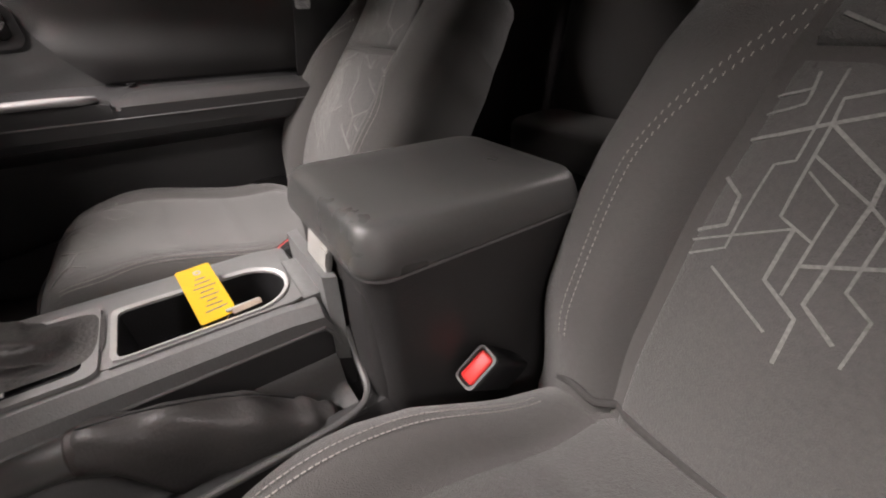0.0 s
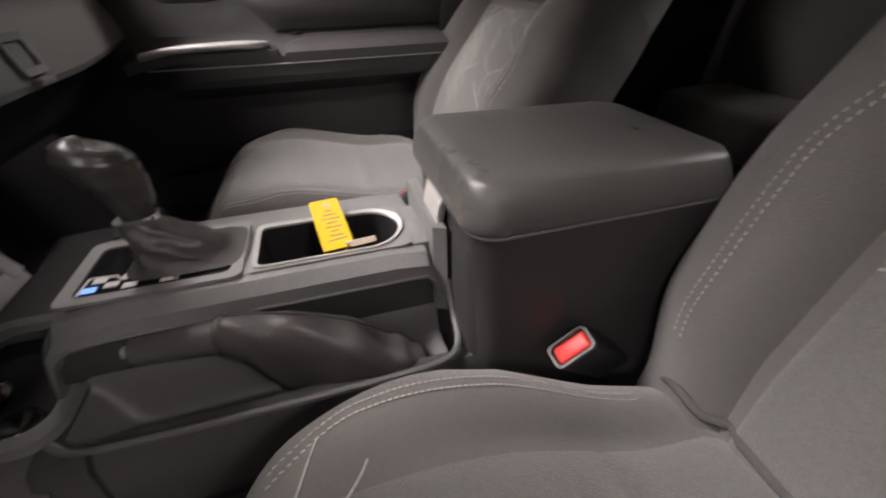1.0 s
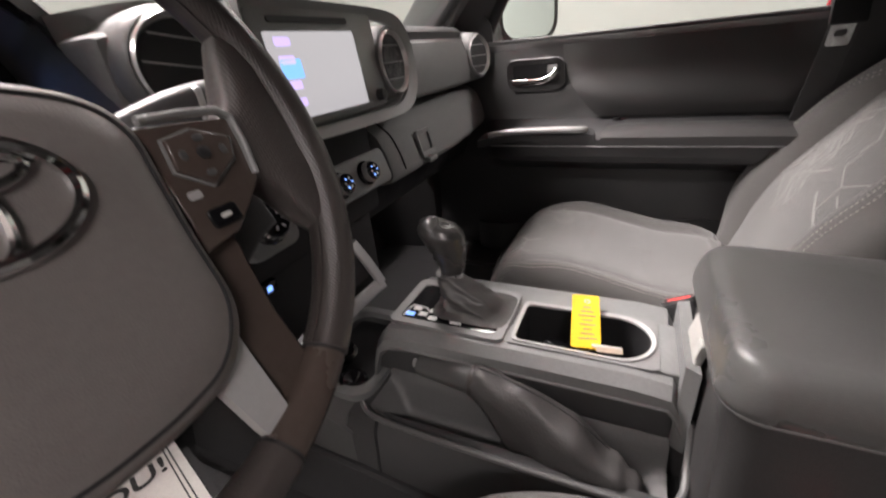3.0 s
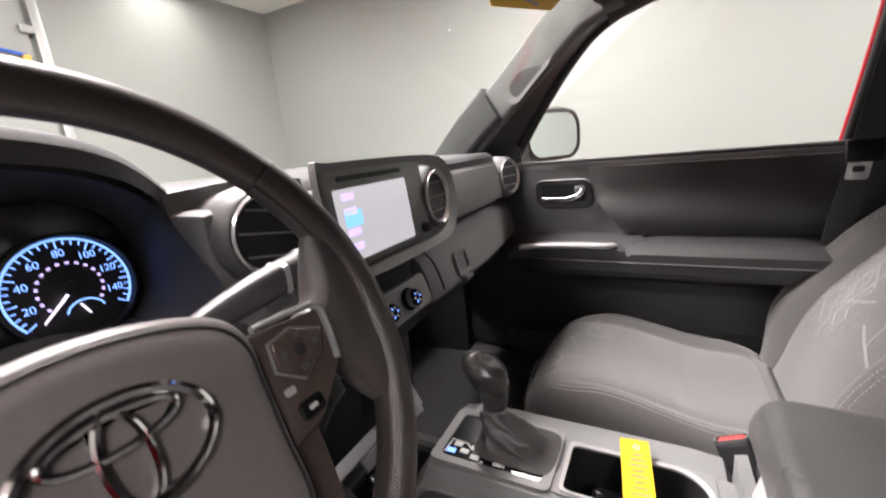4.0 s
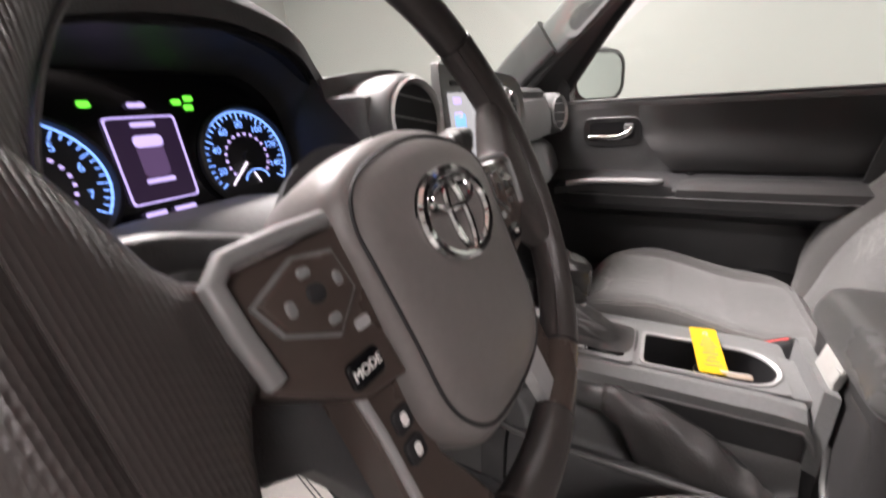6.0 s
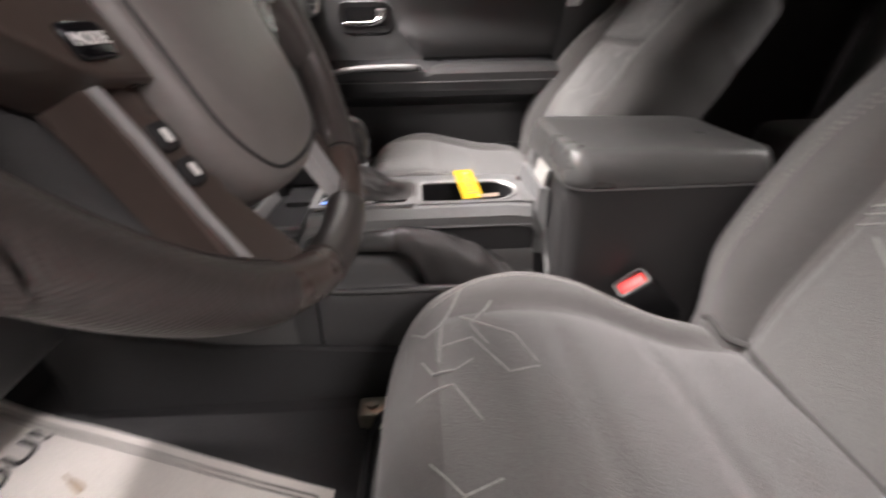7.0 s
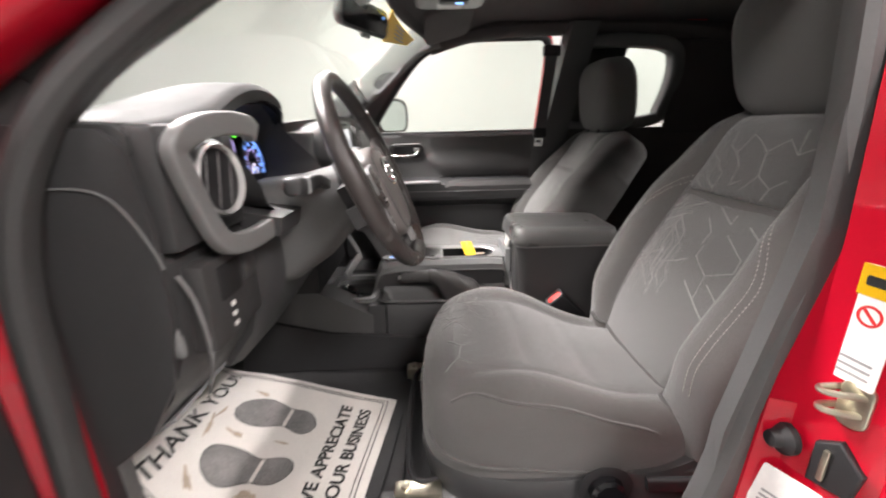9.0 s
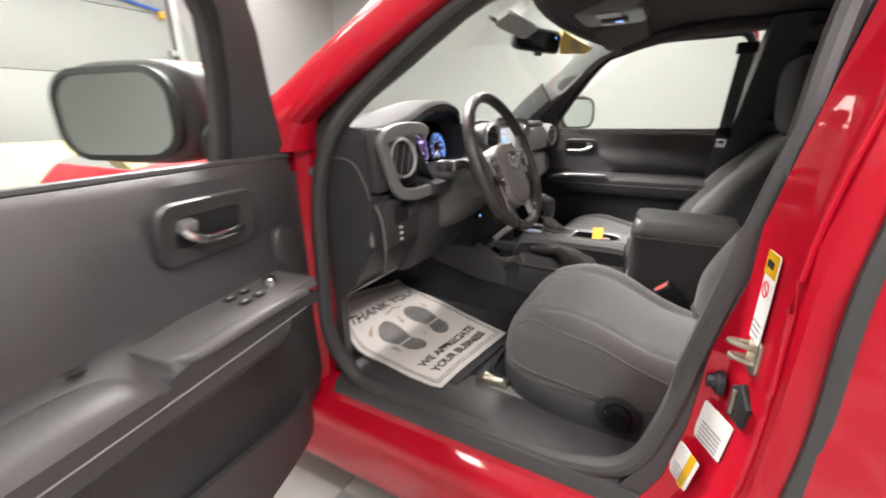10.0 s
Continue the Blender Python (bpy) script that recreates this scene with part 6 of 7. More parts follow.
part("console_shell", loft([[(0.06 + x * k, 0.44 + y * k, z) for x, y in rounded_rect(0.22, 0.20, 0.03, 5)] for k, z in ((1.0, 1.735), (1.0, 1.695), (0.96, 1.684), (0.88, 1.680))]), PLASTIC_MID, over)
for x in (0.0, 0.12):
    part("map_lamp", prism(rounded_rect(0.055, 0.07, 0.008), 0.003, 0, pose(x, 0.44, 1.6775)), WHITE_LABEL, over, "pale lamp lens")
part("lamp_switch", box(0.04, 0.08, 0.39, 0.47, 1.671, 1.681, 0.004), PLASTIC, over)
part("lamp_mark", box(0.052, 0.068, 0.405, 0.425, 1.6700, 1.6712, 0), GLOW_BLUE, over)
visor = thing("sun_visor", "dark cloth sun visor folded up under the headliner", "sun visor", (0.38, 0.43, 1.70), "sun visors")
part("visor_pad", moved(superellipsoid(0.19, 0.085, 0.010, 0.35, 0.3, 36, 12), pose(0.37, 0.435, 1.683, -14, 3, 0)), LINER, visor)
part("visor_label", moved(box(-0.035, 0.035, -0.026, 0.026, -0.0115, -0.0105, 0), pose(0.40, 0.445, 1.681, -14, 3, 0)), BEIGE, visor, "pale grey warning label")
visor = thing("sun_visor", "pale grey sun visor tipped towards the windscreen", "sun visor", (-0.30, 0.61, 1.60), "sun visors")
part("visor_pad", moved(superellipsoid(0.125, 0.026, 0.008, 0.35, 0.3, 36, 12), pose(-0.28, 0.632, 1.628, -29)), BEIGE, visor)
part("visor_rod", tube([(-0.12, 0.645, 1.622), (-0.28, 0.65, 1.620), (-0.44, 0.645, 1.622)], 0.005, 8, 6), BLACK, visor)
notice = thing("windscreen_sticker", "yellow dealer sticker on the windscreen beside the mirror", "sticker", (0.30, 0.62, 1.63))
part("sticker_sheet", grid(lambda u, v: Vector(screen_at(mix(mix(0.74, 0.60, v), 0.868, u), mix(0.822 + 0.048 * u, 0.948 - 0.03 * u, v))) + Vector((0, -0.006, -0.008)), 8, 6, (0, 0.0015, 0.002)), YELLOW, notice)
for k in range(4):
    part("writing_bar", grid(lambda u, v: Vector(screen_at(mix(0.70 + 0.02 * k, 0.77 + 0.018 * k, u), 0.918 - 0.016 * k + 0.005 * v)) + Vector((0, -0.0085, -0.0115)), 3, 1, (0, 0.001, 0.0015)), BAR_GREY, notice)

# ---- seats ----
W_KEYS = [(0.0, 0.215), (0.22, 0.235), (0.45, 0.243), (0.62, 0.234), (0.78, 0.218), (0.90, 0.206), (1.0, 0.196)]
BACK0, BACK1 = Vector((0, 0.108, 0.83)), Vector((0, -0.152, 1.408))
BACK_UP = (BACK1 - BACK0).normalized()
BACK_OUT = Vector((0, BACK_UP.z, -BACK_UP.y))


SEAT_FORM = {"front": 0.03, "tuck": 0.0, "print": 1.0, "swell": 0.024}


def back_at(a, h, off=0.0):
    """The seat back's front: a from -1 to 1 across, h from 0 to 1 up."""
    w = curve_at(W_KEYS, h)
    d = 0.10 * ((max(0.0, 1 - abs(a) ** 2.6)) ** 0.32 - 1)
    d += 0.058 * step(abs(a), 0.50, 0.80) * (1 - 0.75 * step(h, 0.55, 0.95)) * (0.4 + 0.6 * step(h, 0, 0.25))
    d -= 0.017 * math.exp(-((abs(a) - 0.60) / 0.035) ** 2)
    if abs(a) < 0.6:
        d -= 0.005 * math.exp(-((h - 0.655 - 0.01 * a * a) / 0.012) ** 2)
    d += 0.012 * math.exp(-((h - 0.30) / 0.2) ** 2) - 0.03 * step(h, 0.86, 1.0)
    d -= SEAT_FORM["tuck"] * (1 - 0.62 * step(h, 0.0, 0.42))
    d += SEAT_FORM["swell"] * step(-a, 0.58, 0.84) * (1 - 0.8 * step(h, 0.55, 0.95)) * step(h, 0, 0.25)
    return BACK0 + (BACK1 - BACK0) * h + Vector((w * a * (1 + 0.12 * step(abs(a), 0.62, 1.0)), 0, 0)) + BACK_OUT * (d + off)


def cushion_top(x, y):
    z = curve_at([(0.0, 0.868), (0.15, 0.872), (0.38, 0.915), (0.46, 0.912), (0.56, 0.88)], y) + SEAT_FORM["front"] * (0.35 + 0.65 * step(y, 0.1, 0.35))
    z += 0.015 * step(abs(x), 0.12, 0.19) * (1 - 0.5 * step(y, 0.35, 0.5))
    z -= 0.005 * math.exp(-((abs(x) - 0.145) / 0.009) ** 2) * (1 - step(y, 0.40, 0.47))
    z -= (0.005 * math.exp(-((y - 0.335) / 0.012) ** 2) + 0.004 * math.exp(-((y - 0.215) / 0.012) ** 2)) * (1 - step(abs(x), 0.09, 0.14))
    return z


def cushion_out(k, n=72):
    a = 2 * math.pi * k / n
    c, s = math.cos(a), math.sin(a)
    e = 0.48
    return (0.236 * math.copysign(abs(c) ** e, c), 0.27 + 0.265 * math.copysign(abs(s) ** (0.62 if s > 0 else e), s))


def ribbon(fn, line, width, off):
    """A thin raised line along points (p, q) of a surface fn(p, q, off)."""
    pts = []
    for (p0, q0), (p1, q1) in zip(line, line[1:]):
        n = 6
        for k in range(n):
            pts.append((mix(p0, p1, k / n), mix(q0, q1, k / n)))
    pts.append(line[-1])
    path = [fn(p, q, off) for p, q in pts]
    rings = []
    for i, p in enumerate(path):
        t = (path[min(i + 1, len(path) - 1)] - path[max(i - 1, 0)]).normalized()
        a, b = pts[i]
        nrm = (fn(a + 0.01, b, 0) - fn(a, b, 0)).cross(fn(a, b + 0.01, 0) - fn(a, b, 0)).normalized()
        if nrm.dot(fn(a, b, 0.01) - fn(a, b, 0)) < 0:
            nrm = -nrm
        side = t.cross(nrm).normalized() * width / 2
        rings.append([p + side, p - side, p - side - nrm * 0.002, p + side - nrm * 0.002])
    return loft(rings)


def cush_at(x, y, off=0.0):
    return Vector((x, y, cushion_top(x, y) + off - edge_drop_at(x, y)))


def edge_drop_at(x, y):
    s = (abs(x / 0.236) ** 4 + abs((y - 0.27) / 0.265) ** 3.6) ** 0.25
    return edge_drop(s)


def edge_drop(s):
    t = min(1, max(0, (s - 0.70) / 0.30))
    return 0.085 * (1 - math.sqrt(max(0, 1 - t ** 2.2)))


# a loose lattice of bent lines, as printed on the cloth
BACK_LINES = [[(0.56, 0.48), (0.49, 0.46), (0.48, 0.42), (0.56, 0.40)], [(0.56, 0.57), (0.47, 0.59), (0.47, 0.61), (0.56, 0.595)], [(0.48, 0.63), (0.47, 0.60)], [(0.56, 0.535), (0.37, 0.57), (0.25, 0.59)],
              [(0.41, 0.64), (0.41, 0.59), (0.40, 0.52), (0.45, 0.51), (0.45, 0.39), (0.55, 0.365)], [(0.14, 0.635), (0.38, 0.60), (0.37, 0.57), (0.35, 0.45), (0.24, 0.43), (0.24, 0.36)],
              [(0.37, 0.57), (0.18, 0.52), (0.17, 0.49), (0.18, 0.36), (0.07, 0.33)], [(0.35, 0.51), (0.24, 0.48), (0.24, 0.43)], [(0.36, 0.53), (0.18, 0.49), (0.11, 0.47), (0.11, 0.39), (0.03, 0.37), (0.03, 0.31)],
              [(0.30, 0.44), (0.30, 0.37), (0.18, 0.34), (0.17, 0.28)], [(0.56, 0.385), (0.30, 0.44)], [(0.46, 0.36), (0.23, 0.31)]]
BACK_MORE = [[(0.24, 0.40), (0.05, 0.43), (-0.04, 0.45)], [(-0.26, 0.56), (-0.49, 0.51), (-0.50, 0.47), (-0.31, 0.43), (-0.11, 0.47), (-0.12, 0.51)], [(-0.04, 0.63), (-0.23, 0.59), (-0.24, 0.62)],
             [(-0.17, 0.39), (-0.52, 0.32)], [(-0.38, 0.41), (-0.56, 0.375)], [(0.53, 0.85), (0.48, 0.79), (0.34, 0.77), (0.37, 0.71), (0.21, 0.68)], [(0.52, 0.70), (0.36, 0.67)],
             [(-0.10, 0.69), (-0.20, 0.74), (-0.36, 0.71), (-0.46, 0.74)], [(-0.20, 0.74), (-0.14, 0.81), (-0.30, 0.85), (-0.42, 0.81), (-0.52, 0.83)], [(0.10, 0.86), (0.18, 0.80), (0.06, 0.76)],
             [(-0.06, 0.72), (0.04, 0.70), (0.06, 0.76)], [(-0.36, 0.71), (-0.34, 0.67)], [(-0.42, 0.81), (-0.40, 0.88)], [(-0.14, 0.81), (-0.02, 0.84), (0.10, 0.86)], [(0.21, 0.68), (0.20, 0.73), (0.30, 0.75), (0.34, 0.77)], [(0.18, 0.80), (0.30, 0.82), (0.34, 0.87)],
             [(-0.31, 0.43), (-0.35, 0.36)], [(0.02, 0.59), (-0.10, 0.55), (-0.08, 0.51)], [(-0.40, 0.60), (-0.54, 0.57)]]
CUSH_LINES = [[(0.174, 0.433), (0.121, 0.462), (0.115, 0.482), (0.135, 0.497)], [(0.081, 0.485), (0.058, 0.474), (0.058, 0.452), (0.071, 0.433)], [(0.036, 0.490), (0.041, 0.455), (0.001, 0.433)],
              [(0.121, 0.462), (0.071, 0.468)], [(-0.03, 0.480), (-0.06, 0.455), (-0.10, 0.462), (-0.12, 0.44)], [(-0.06, 0.455), (-0.05, 0.425)], [(-0.10, 0.462), (-0.12, 0.488)],
              [(0.150, 0.400), (0.118, 0.430), (0.090, 0.415)], [(0.130, 0.440), (0.100, 0.385), (0.060, 0.370)], [(0.090, 0.470), (0.100, 0.430), (0.050, 0.400), (0.055, 0.370)]]


def front_seat(name, label, outer, recline=0.0):
    """outer: the side of the door, -1 or 1."""
    root = thing(name, label, "car seat", group="front seats")
    rings = []
    N = 40
    for j in range(45):
        h = j / 44
        cap = math.sqrt(max(0.0, 1 - (max(0, h - 0.90) / 0.10) ** 2)) if h > 0.90 else 1
        hh = h
        ring = []
        for i in range(N + 1):
            a = math.sin(mix(-math.pi / 2, math.pi / 2, i / N))
            a = math.copysign(abs(a) ** 0.92, a)
            p = back_at(a * max(0.05, 0.45 + 0.55 * cap), hh)
            ring.append(p - BACK_OUT * (0.05 * (1 - cap)))
        w = curve_at(W_KEYS, h)
        for i in range(1, 16):
            a = mix(1, -1, i / 16) * (0.45 + 0.55 * cap)
            ring.append(BACK0 + (BACK1 - BACK0) * h + Vector((w * a * 1.12, 0, 0)) - BACK_OUT * (mix(0.10, 0.165, cap) + mix(0.02, 0.03, cap) * (1 - abs(mix(1, -1, i / 16)) ** 4)))
        rings.append(ring)
    back = part("backrest", loft(rings), FABRIC, root, "dark grey cloth backrest with side bolsters", sharp=1.0)
    for lo, hi in ((0.05, 0.645), (0.665, 0.93)):
        ins = part("backrest_insert", grid(lambda u, v: back_at(mix(-0.575, 0.575, u), mix(lo, hi, v), 0.0035 * (1 - (2 * u - 1) ** 16) * (1 - (2 * v - 1) ** 24)), 36, 28, -BACK_OUT * 0.006), INSERT, back, "patterned cloth insert", sharp=1.0)
        for order, line in enumerate(BACK_LINES + BACK_MORE):
            mid = sum(q for _, q in line) / len(line)
            if lo < mid < hi:
                part("printed_line", ribbon(back_at, [(p, min(max(q, lo + 0.01), hi - 0.01)) for p, q in line], SEAT_FORM["print"] * (0.0029, 0.0018, 0.0022)[order % 3], 0.0042), PATTERN, ins)
    # seam ribbons, dark and wide to carry the shade of the bolster valley
    for side in (-1, 1):
        part("seam", ribbon(back_at, [(side * 0.59, 0.06 + 0.87 * k / 8) for k in range(9)], 0.0050, 0.0022), SEAM_SHADE, back)
    # paired stitches along the bolsters
    for side in (-1, 1):
        for gap in (0.0, 0.030):
            seam = []
            for k in range(56):
                h = 0.16 + 0.60 * k / 56
                bend = 0.80 - 0.30 * step(h, 0.44, 0.86)
                a = side * (bend + gap + (0.055 if side == outer else 0.0))
                p, q = back_at(a, h, 0.0012), back_at(a, h + 0.0062, 0.0012)
                seam.append(sweep([p, (p + q) / 2, q], circle(0.0005, 5), BACK_OUT))
            part("stitching", join(*seam), THREAD, back)
    head = moved(superellipsoid(0.166, 0.066, 0.130, 0.55, 0.55, 48, 32), pose(0, -0.178, 1.486, -14))
    for v in head.verts:
        v.co.x *= 1 - 0.14 * step(v.co.z, 1.52, 1.64)
    rest = part("headrest", head, FABRIC, root, "dark grey cloth headrest", sharp=1.0)
    rest_face = part("headrest_insert", moved(grid(lambda u, v: (mix(-0.075, 0.075, u), 0.0645 - 0.010 * (2 * v - 1) ** 4 - 0.002 * (2 * u - 1) ** 6, mix(-0.095, 0.095, v)), 10, 12, (0, -0.006, 0)), pose(0, -0.178, 1.486, -14)), INSERT, root, sharp=1.0)
    posts = [part("headrest_post", tube([(x, -0.155, 1.33), (x, -0.172, 1.42)], 0.006, 8, 2), PLASTIC, root) for x in (-0.05, 0.05)]
    if recline:
        turn = pose(0, BACK0.y - 0.05, BACK0.z, recline) @ pose(0, 0.05 - BACK0.y, -BACK0.z)
        for ob in [back, rest, rest_face] + posts:
            ob.matrix_local = turn
    # cushion
    rings = []
    n = 72
    out = [cushion_out(k, n) for k in range(n)]
    c = (0, 0.27)
    for s in (0.02, 0.1, 0.2, 0.3, 0.4, 0.5, 0.57, 0.6, 0.63, 0.66, 0.7, 0.75, 0.8, 0.85, 0.89, 0.93, 0.96, 0.98, 0.995):
        rings.append([Vector((x * s, c[1] + (y - c[1]) * s, cushion_top(x * s, c[1] + (y - c[1]) * s) - edge_drop(s))) for x, y in out])
    for z, s in ((0.795, 1.006), (0.77, 1.0), (0.745, 0.985), (0.738, 0.9)):
        rings.append([Vector((x * s, c[1] + (y - c[1]) * s, z)) for x, y in out])
    cush = part("seat_cushion", loft(rings), FABRIC, root, "dark grey cloth cushion with a rounded front", sharp=1.0)
    part("cushion_insert", grid(lambda u, v: cush_at(mix(-0.135, 0.135, u), mix(0.07, 0.475, v), 0.003 * (1 - (2 * u - 1) ** 12) * (1 - (2 * v - 1) ** 20)), 30, 40, (0, 0, -0.008)), INSERT, cush, "patterned cloth insert", sharp=1.0)
    part("piping", tube([cush_at(outer * (0.218 - 0.035 * step(y, 0.36, 0.48)), y, -0.001) for y in (0.06, 0.14, 0.22, 0.30, 0.38, 0.44, 0.48)], 0.0032, 6, 5), FABRIC, cush)
    for line in CUSH_LINES:
        part("printed_line", ribbon(lambda x, y, o: cush_at(x, y, o - 0.0026 * step(abs(x), 0.126, 0.140)), line, SEAT_FORM["print"] * 0.0018, 0.0036), PATTERN, cush)
    for side in (-outer,):
        for gap in (0.0, 0.009):
            seam = []
            for k in range(64):
                t = k / 69
                x, y = side * (0.180 + gap - 0.03 * step(t, 0.72, 1.0)), 0.14 + 0.36 * t
                p, q = cush_at(x, y, 0.001), cush_at(x, y + 0.0035, 0.001)
                seam.append(sweep([p, (p + q) / 2, q], circle(0.0006, 5), (0, 0, 1)))
            part("stitching", join(*seam), THREAD, cush)
    part("welt", tube([(outer * x, y, z) for x, y, z in ((0.236, 0.05, 0.80), (0.240, 0.20, 0.806), (0.237, 0.36, 0.815), (0.225, 0.46, 0.822), (0.17, 0.515, 0.828), (0.0, 0.537, 0.832), (-0.15, 0.52, 0.828))], 0.0028, 6, 8), FABRIC, cush)
    if outer < 0:
        for ob in [cush] + list(cush.children):
            for v in ob.data.vertices:
                x, y, z = v.co
                v.co = (x + 0.018 * step(x, 0.08, 0.20) * step(y, 0.12, 0.30), y, z - 0.022 * step(x, 0.0, 0.20) * (1 - step(y, 0.08, 0.30)))
    # a dark tube as painted shade where the cushion meets the backrest
    crease_line = []
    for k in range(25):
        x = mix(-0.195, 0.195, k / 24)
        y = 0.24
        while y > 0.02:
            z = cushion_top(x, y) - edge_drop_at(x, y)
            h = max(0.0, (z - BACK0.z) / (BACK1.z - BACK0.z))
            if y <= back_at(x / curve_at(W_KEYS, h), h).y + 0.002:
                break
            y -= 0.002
        crease_line.append(Vector((x, y + 0.002, z + 0.001)))
    part("cushion_gap", tube(crease_line, 0.0045, 8, 2), SEAM_SHADE, cush, "dark tube shading the crease behind the cushion")
    # base, side shield, knob, lever, rails
    edge = [(-0.06, 0.240, 1.05), (0.0, 0.238, 1.05)] + [(y, abs(x), mix(1.055, 1.012, step(y, 0.30, 0.48))) for x, y in (cushion_out(k, 144) for k in range(-28, 33)) if x > 0.10 and y > 0.03]
    shield_rings = []
    for y, x, k in edge:
        t = curve_at([(-0.06, 0.835), (0.05, 0.822), (0.16, 0.806), (0.30, 0.796), (0.46, 0.788), (0.54, 0.784)], y)
        yo = 0.27 + (y - 0.27) * k
        yi = 0.27 + (y - 0.27) * 0.9
        shield_rings.append([Vector((outer * px, py, pz)) for px, py, pz in ((x * 0.90, yi, 0.712), (x * 0.90, yi, t), (x * (k - 0.012), yo, t + 0.003), (x * k, yo, t - 0.006), (x * k * 0.995, yo, 0.76), (x * k * 0.97, mix(yo, yi, 0.2), 0.722), (x * k * 0.95, mix(yo, yi, 0.3), 0.712))])
    part("seat_base", box(-0.20, 0.20, 0.02, 0.44, 0.715, 0.775, 0.01), BLACK, root)
    shield = part("side_shield", loft(shield_rings), PLASTIC, root, "black plastic side shield")
    kn = axes((outer * 0.252, 0.235, 0.79), (0, -1, 0), (0, 0, 1))
    kn = kn if outer < 0 else axes((outer * 0.252, 0.235, 0.79), (0, 1, 0), (0, 0, 1))
    part("knob_well", lathe([(0.0001, 0), (0.042, 0), (0.045, 0.004), (0.036, 0.005), (0.0001, 0.003)], 28, kn), BLACK, shield)
    part("recline_knob", lathe([(0.0001, 0.0), (0.030, 0.0), (0.028, 0.016), (0.022, 0.020), (0.0001, 0.018)], 10, kn), GLOSS, shield, "ribbed black knob")
    part("lift_lever", sweep(spline([(outer * 0.258, 0.17, 0.80), (outer * 0.266, 0.10, 0.806), (outer * 0.266, 0.02, 0.812), (outer * 0.256, -0.03, 0.815)], 6), rounded_rect(0.012, 0.026, 0.005, 3), (0, 0, 1)), BLACK, shield, "black recline lever")
    for x in (-0.19, 0.19):
        rail = part("seat_rail", box(x - 0.022, x + 0.022, -0.05, 0.545, 0.699, 0.722, 0.004), SILVER_DARK, root, "grey steel seat rail")
        part("rail_end", box(x - 0.016, x + 0.016, 0.50, 0.585, 0.7, 0.737, 0.004), STEEL, rail)
        part("rail_bolt", lathe([(0.0001, 0), (0.009, 0), (0.009, 0.007), (0.0001, 0.009)], 6, pose(x, 0.565, 0.737)), STEEL, rail)
    part("adjust_bar", tube([(-0.17, 0.50, 0.735), (-0.15, 0.56, 0.735), (0.15, 0.56, 0.735), (0.17, 0.50, 0.735)], 0.006, 8, 5), BLACK, root)
    return root


driver_seat = front_seat("driver_seat", "dark grey cloth driver's seat printed with pale angular lines", -1)
driver_seat.location = (-0.425, 0, 0)
SEAT_FORM["front"], SEAT_FORM["tuck"], SEAT_FORM["print"], SEAT_FORM["swell"] = -0.004, 0.050, 1.6, 0.0
passenger_seat = front_seat("passenger_seat", "dark grey cloth passenger seat printed with pale angular lines", 1, 8.5)
passenger_seat.location = (0.44, 0.108, 0)

# ---- rear seats ----
for x in (-0.33, 0.33):
    rear = thing("jump_seat", "dark cloth folding jump seat against the cab wall", "car seat", group="rear seats")
    part("backrest", moved(superellipsoid(0.22, 0.06, 0.27, 0.3, 0.35, 32, 20), pose(0, 0, 0.27, 8)), FABRIC, rear)
    part("headrest", moved(superellipsoid(0.13, 0.05, 0.085, 0.5, 0.5, 28, 16), pose(0, -0.055, 0.60, 8)), FABRIC, rear)
    part("seat_cushion", moved(superellipsoid(0.21, 0.16, 0.06, 0.35, 0.4, 32, 16), pose(0, 0.14, 0.0)), FABRIC, rear)
    part("pedestal", box(-0.19, 0.19, -0.05, 0.24, -0.20, -0.03, 0.01), PLASTIC, rear)
    rear.location = (x, -0.80, 0.90)
back_window = part("back_window", grid(lambda u, v: (mix(-0.40, 0.40, u), mix(-0.955, -0.88, v), mix(1.285, 1.66, v)), 2, 2, (0, -0.004, 0)), GLASS, truck, "clear back window")
back_window.visible_shadow = False
part("back_window_frame", sweep(spline([(-0.42, -0.94, 1.28), (0, -0.94, 1.28), (0.42, -0.94, 1.28), (0.40, -0.87, 1.68), (0, -0.865, 1.69), (-0.40, -0.87, 1.68)], 6, True), rounded_rect(0.07, 0.06, 0.015, 3), (0, 1, 0), True), LINER, truck)

# ---- belt buckles, belts ----
for x, y, s in ((-0.174, 0.142, -1), (0.185, 0.25, 1)):
    buckle = thing("belt_buckle", "black seat belt buckle with a red press button", "belt buckle", (x, y, 0.83), "belt buckles")
    bmx = pose(x, y, 0.866, -46, s * 14, 4) if s < 0 else pose(x, y, 0.866, -30, s * 14, -16)
    part("buckle_body", moved(box(-0.014, 0.014, -0.024, 0.024, -0.06, 0.055, 0.006, 3), bmx), BLACK, buckle)
    part("buckle_rim", moved(frame_plate(rounded_rect(0.027, 0.049, 0.007), rounded_rect(0.0215, 0.0435, 0.006), 0.006), bmx @ pose(0, 0, 0.0535)), SHROUD, buckle)
    part("press_button", moved(box(-0.0095, 0.0095, -0.0195, 0.0195, 0.048, 0.0585, 0.004, 3), bmx), BUCKLE_RED, buckle, "red press button")
    part("buckle_stalk", moved(box(-0.006, 0.006, -0.015, 0.015, -0.12, -0.055, 0.003), bmx), BLACK, buckle)
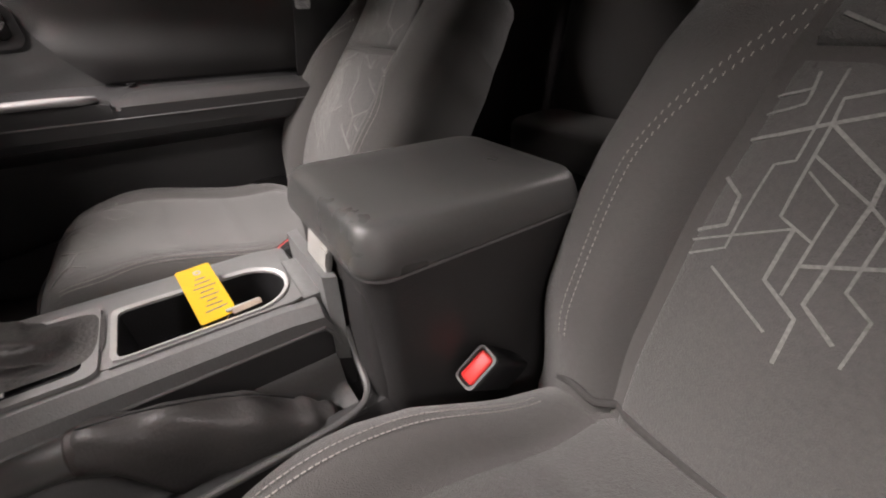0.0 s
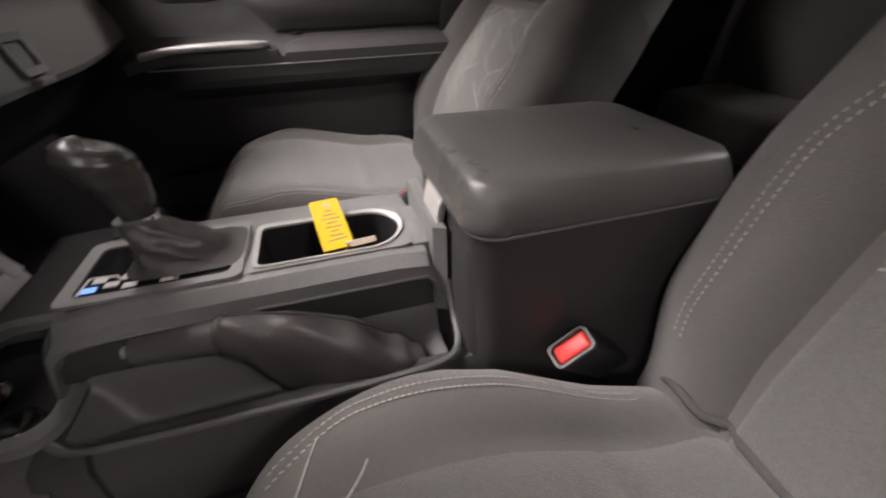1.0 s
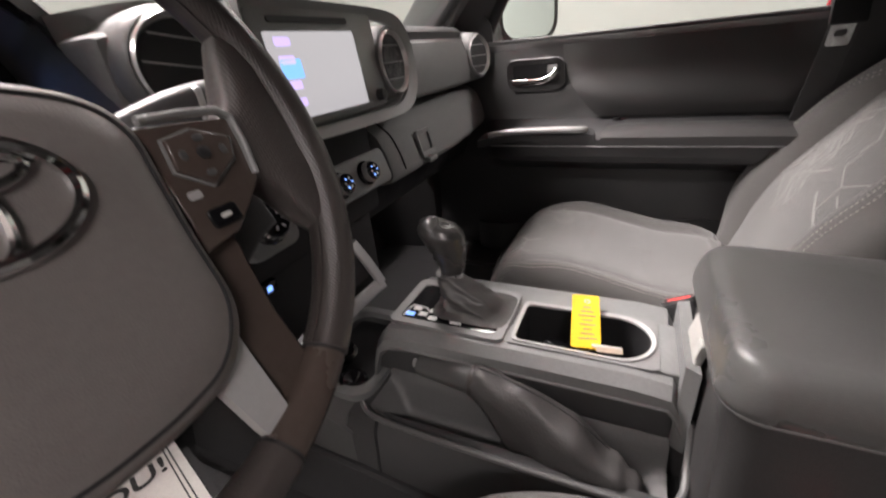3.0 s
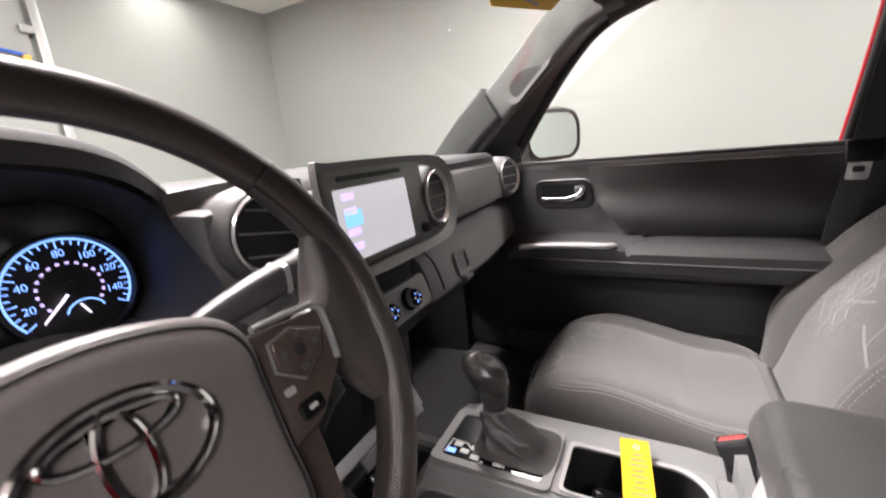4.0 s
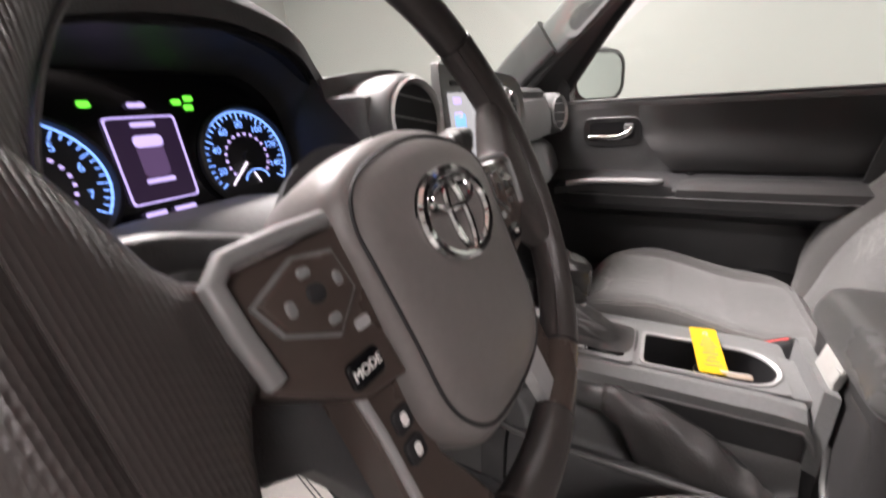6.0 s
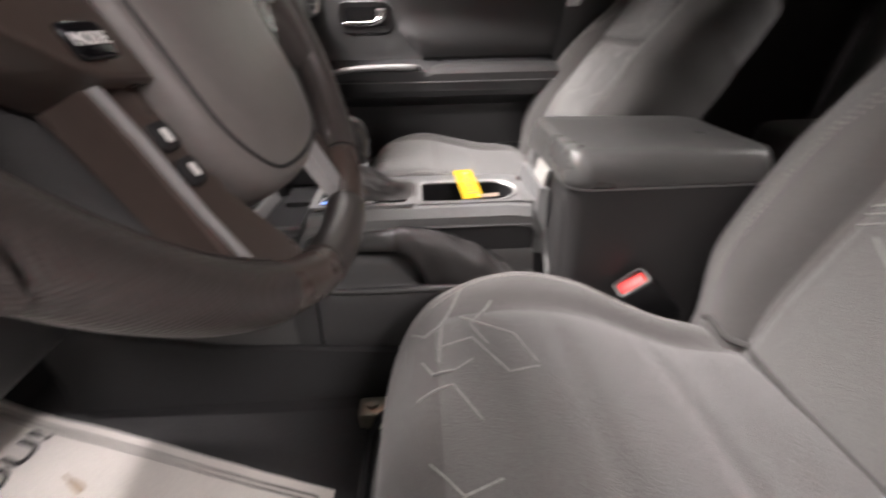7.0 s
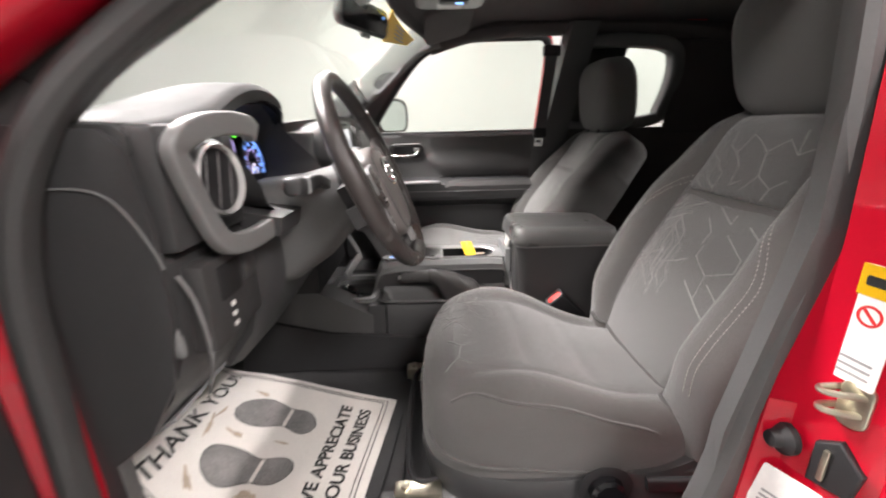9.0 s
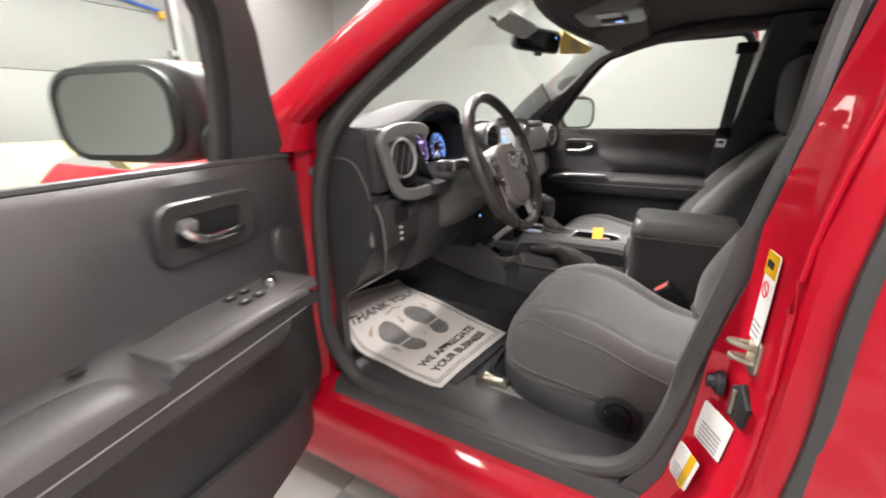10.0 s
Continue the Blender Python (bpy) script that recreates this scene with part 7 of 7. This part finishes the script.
for s in (-1, 1):
    belt = thing("seat_belt", "dark webbing seat belt hanging beside the door post", "seat belt", (s * 0.66, 0.0, 1.3), "seat belts")
    dy = -0.135 if s < 0 else -0.03
    webb = spline([(s * 0.565, 0.045, 1.62), (s * 0.60, 0.055, 1.45), (s * 0.645, 0.065, 1.25), (s * 0.672, 0.09, 1.0), (s * 0.68, 0.11, 0.80)], 6)
    webb = [p + Vector((0, dy, 0)) for p in webb]
    part("webbing", sweep(webb, rounded_rect(0.046, 0.002, 0.0009, 1), (s * 1, 0, 0.3)), SEAL if s < 0 else PLASTIC, belt)
    part("belt_guide", moved(box(-0.012, 0.012, -0.035, 0.035, -0.02, 0.02, 0.006), pose(s * 0.572, 0.045 + dy, 1.625)), BLACK, belt)
    part("tongue", moved(box(-0.006, 0.006, -0.028, 0.028, -0.022, 0.022, 0.005), pose(s * 0.626, 0.064 + dy, 1.31, 0, s * 16, 0)), BLACK, belt)
    part("tongue_plate", moved(frame_plate(rounded_rect(0.036, 0.045, 0.006), rounded_rect(0.018, 0.012, 0.004), 0.002), axes((s * 0.636, 0.066 + dy, 1.275), (0, 1, 0), (s * 0.25, 0, -1))), CHROME, belt, "chrome belt tongue")

# ---- floor mat, paper sheet ----
def mat_z(x, y):
    return 0.712 + 0.010 * step(y, 0.70, 1.0) + 0.06 * step(y, 1.06, 1.34)


single("rubber_floor_mat", grid(lambda u, v: (mix(-0.665, -0.215, u), mix(0.575, 1.13, v), mat_z(0, mix(0.575, 1.13, v)) - 0.004), 10, 24, (0, 0, -0.012)), RUBBER, "black rubber floor mat in the driver's footwell", "floor mat")


def sheet_at(u, v, off=0.0):
    """The paper: u across from the door, v forward."""
    x = mix(-0.706 + 0.035 * v + 0.115 * step(v, 0.5, 1.1), -0.345 + 0.165 * v, u)
    y = mix(mix(0.648, 0.606, u), 1.155, v)
    z = mat_z(x, y) + 0.008 + 0.006 * math.sin(5 * u + 3 * v) * math.sin(4 * v + 1) + 0.055 * step(v, 0.55, 1.0) * max(0, 1 - u) ** 1.5 + 0.010 * step(1 - u, 0.8, 1) * step(v, 0.2, 0.6)
    z += 0.0025 * noise.noise((x * 18, y * 18, 2.0)) + 0.008 * step(1 - v, 0.9, 1) * step(1 - u, 0.3, 1)
    return Vector((x, y, z + off))


paper = thing("paper_floor_mat", "crumpled white paper floor mat printed with shoe soles and thanks", "paper mat", (-0.47, 0.86, 0.72))
part("sheet", grid(lambda u, v: sheet_at(u, v), 44, 60, (0, 0, -0.0012)), PAPER, paper, sharp=1.2)
part("under_sheet", grid(lambda u, v: sheet_at(mix(0.10, 1.03, u), mix(-0.045, 0.8, v), -0.006), 24, 34, (0, 0, -0.0012)), RUBBER, paper, "grey lower layer of the mat")


def printed(bm, off):
    """Lays a flat print (0..1 across, 0..1 forward) on the sheet."""
    for v in bm.verts:
        v.co = sheet_at(v.co.x, v.co.y, off + v.co.z)
    return bm


SX, SY = 0.36, 0.53
for words, v, size in (("THANK YOU!", 0.79, 0.052), ("WE APPRECIATE", 0.20, 0.036), ("YOUR BUSINESS", 0.115, 0.036)):
    part("printed_line_of_text", printed(lettering(words, size, pose(0.5, v, 0) @ Matrix.Diagonal((1 / SX, 1 / SY, 1, 1)), 0.0004, bold=0.0008), 0.0016), INK, paper)
for inset in (0.035, 0.052):
    for p, q in (((inset, inset), (1 - inset, inset)), ((inset, 1 - inset), (1 - inset, 1 - inset)), ((inset, inset), (inset, 1 - inset)), ((1 - inset, inset), (1 - inset, 1 - inset))):
        n = 40
        line = [(mix(p[0], q[0], k / n), mix(p[1], q[1], k / n)) for k in range(n + 1)]
        part("printed_rule", sweep([sheet_at(a, b, 0.0012) for a, b in line], rounded_rect(0.0022, 0.0008, 0.0003, 1)), INK, paper)


def sole(cx):
    def sole_at(u, v, x):
        w = (0.105 - 0.035 * math.exp(-((v - 0.36) / 0.16) ** 2)) * math.sqrt(max(0, 1 - abs(2 * v - 1) ** 3.2))
        bend = 0.03 * math.sin(math.pi * v)
        return x + bend * (1 if x > 0.5 else -1) + (2 * u - 1) * w, 0.30 + 0.37 * v
    bm = grid(lambda u, v: (*sole_at(u, mix(0.005, 0.33, v), cx), 0), 8, 10)
    bm2 = grid(lambda u, v: (*sole_at(u, mix(0.37, 0.995, v), cx), 0), 8, 18)
    part("shoe_print", printed(join(bm, bm2), 0.0014), GREY_INK, paper, "grey printed shoe sole")
    edge = [sheet_at(*sole_at(0, k / 30, cx), 0.0012) for k in range(31)] + [sheet_at(*sole_at(1, 1 - k / 30, cx), 0.0012) for k in range(31)]
    part("print_outline", sweep(edge, rounded_rect(0.0018, 0.0008, 0.0003, 1)), INK, paper)


sole(0.35)
sole(0.66)


# brown shoe stains on the sheet
rng = random.Random(7)
for cu, cv, w, h, turn in ((0.505, 0.60, 0.045, 0.014, 80), (0.49, 0.72, 0.080, 0.010, 10), (0.20, 0.66, 0.050, 0.014, 40), (0.82, 0.60, 0.040, 0.010, 70), (0.19, 0.42, 0.020, 0.040, 5), (0.60, 0.715, 0.05, 0.007, -10), (0.51, 0.40, 0.030, 0.007, 85)):
    ring = []
    for k in range(18):
        a = 2 * math.pi * k / 18
        r = 1 + 0.45 * math.sin(3 * a + cu * 40) * 0.5 + rng.uniform(-0.25, 0.25)
        px, py = w * r * math.cos(a), h * r * math.sin(a)
        ring.append((cu + px * math.cos(radians(turn)) - py * math.sin(radians(turn)), cv + px * math.sin(radians(turn)) + py * math.cos(radians(turn))))
    bm = bmesh.new()
    hub_v = bm.verts.new((cu, cv, 0))
    vs = [bm.verts.new((*p, 0)) for p in ring]
    for k in range(18):
        bm.faces.new((hub_v, vs[k], vs[(k + 1) % 18]))
    part("stain", printed(bm, 0.0009), MUD, paper, "brown stain")

for s in (-1, 1):
    part("rear_corner_trim", loft([[(s * 0.40, y, z), (s * 0.70, y, z), (s * 0.70, y - 0.05, z), (s * 0.40, y - 0.05, z)] for y, z in ((-0.945, 1.27), (-0.93, 1.40), (-0.88, 1.73))]), LINER, truck, "black rear corner trim")
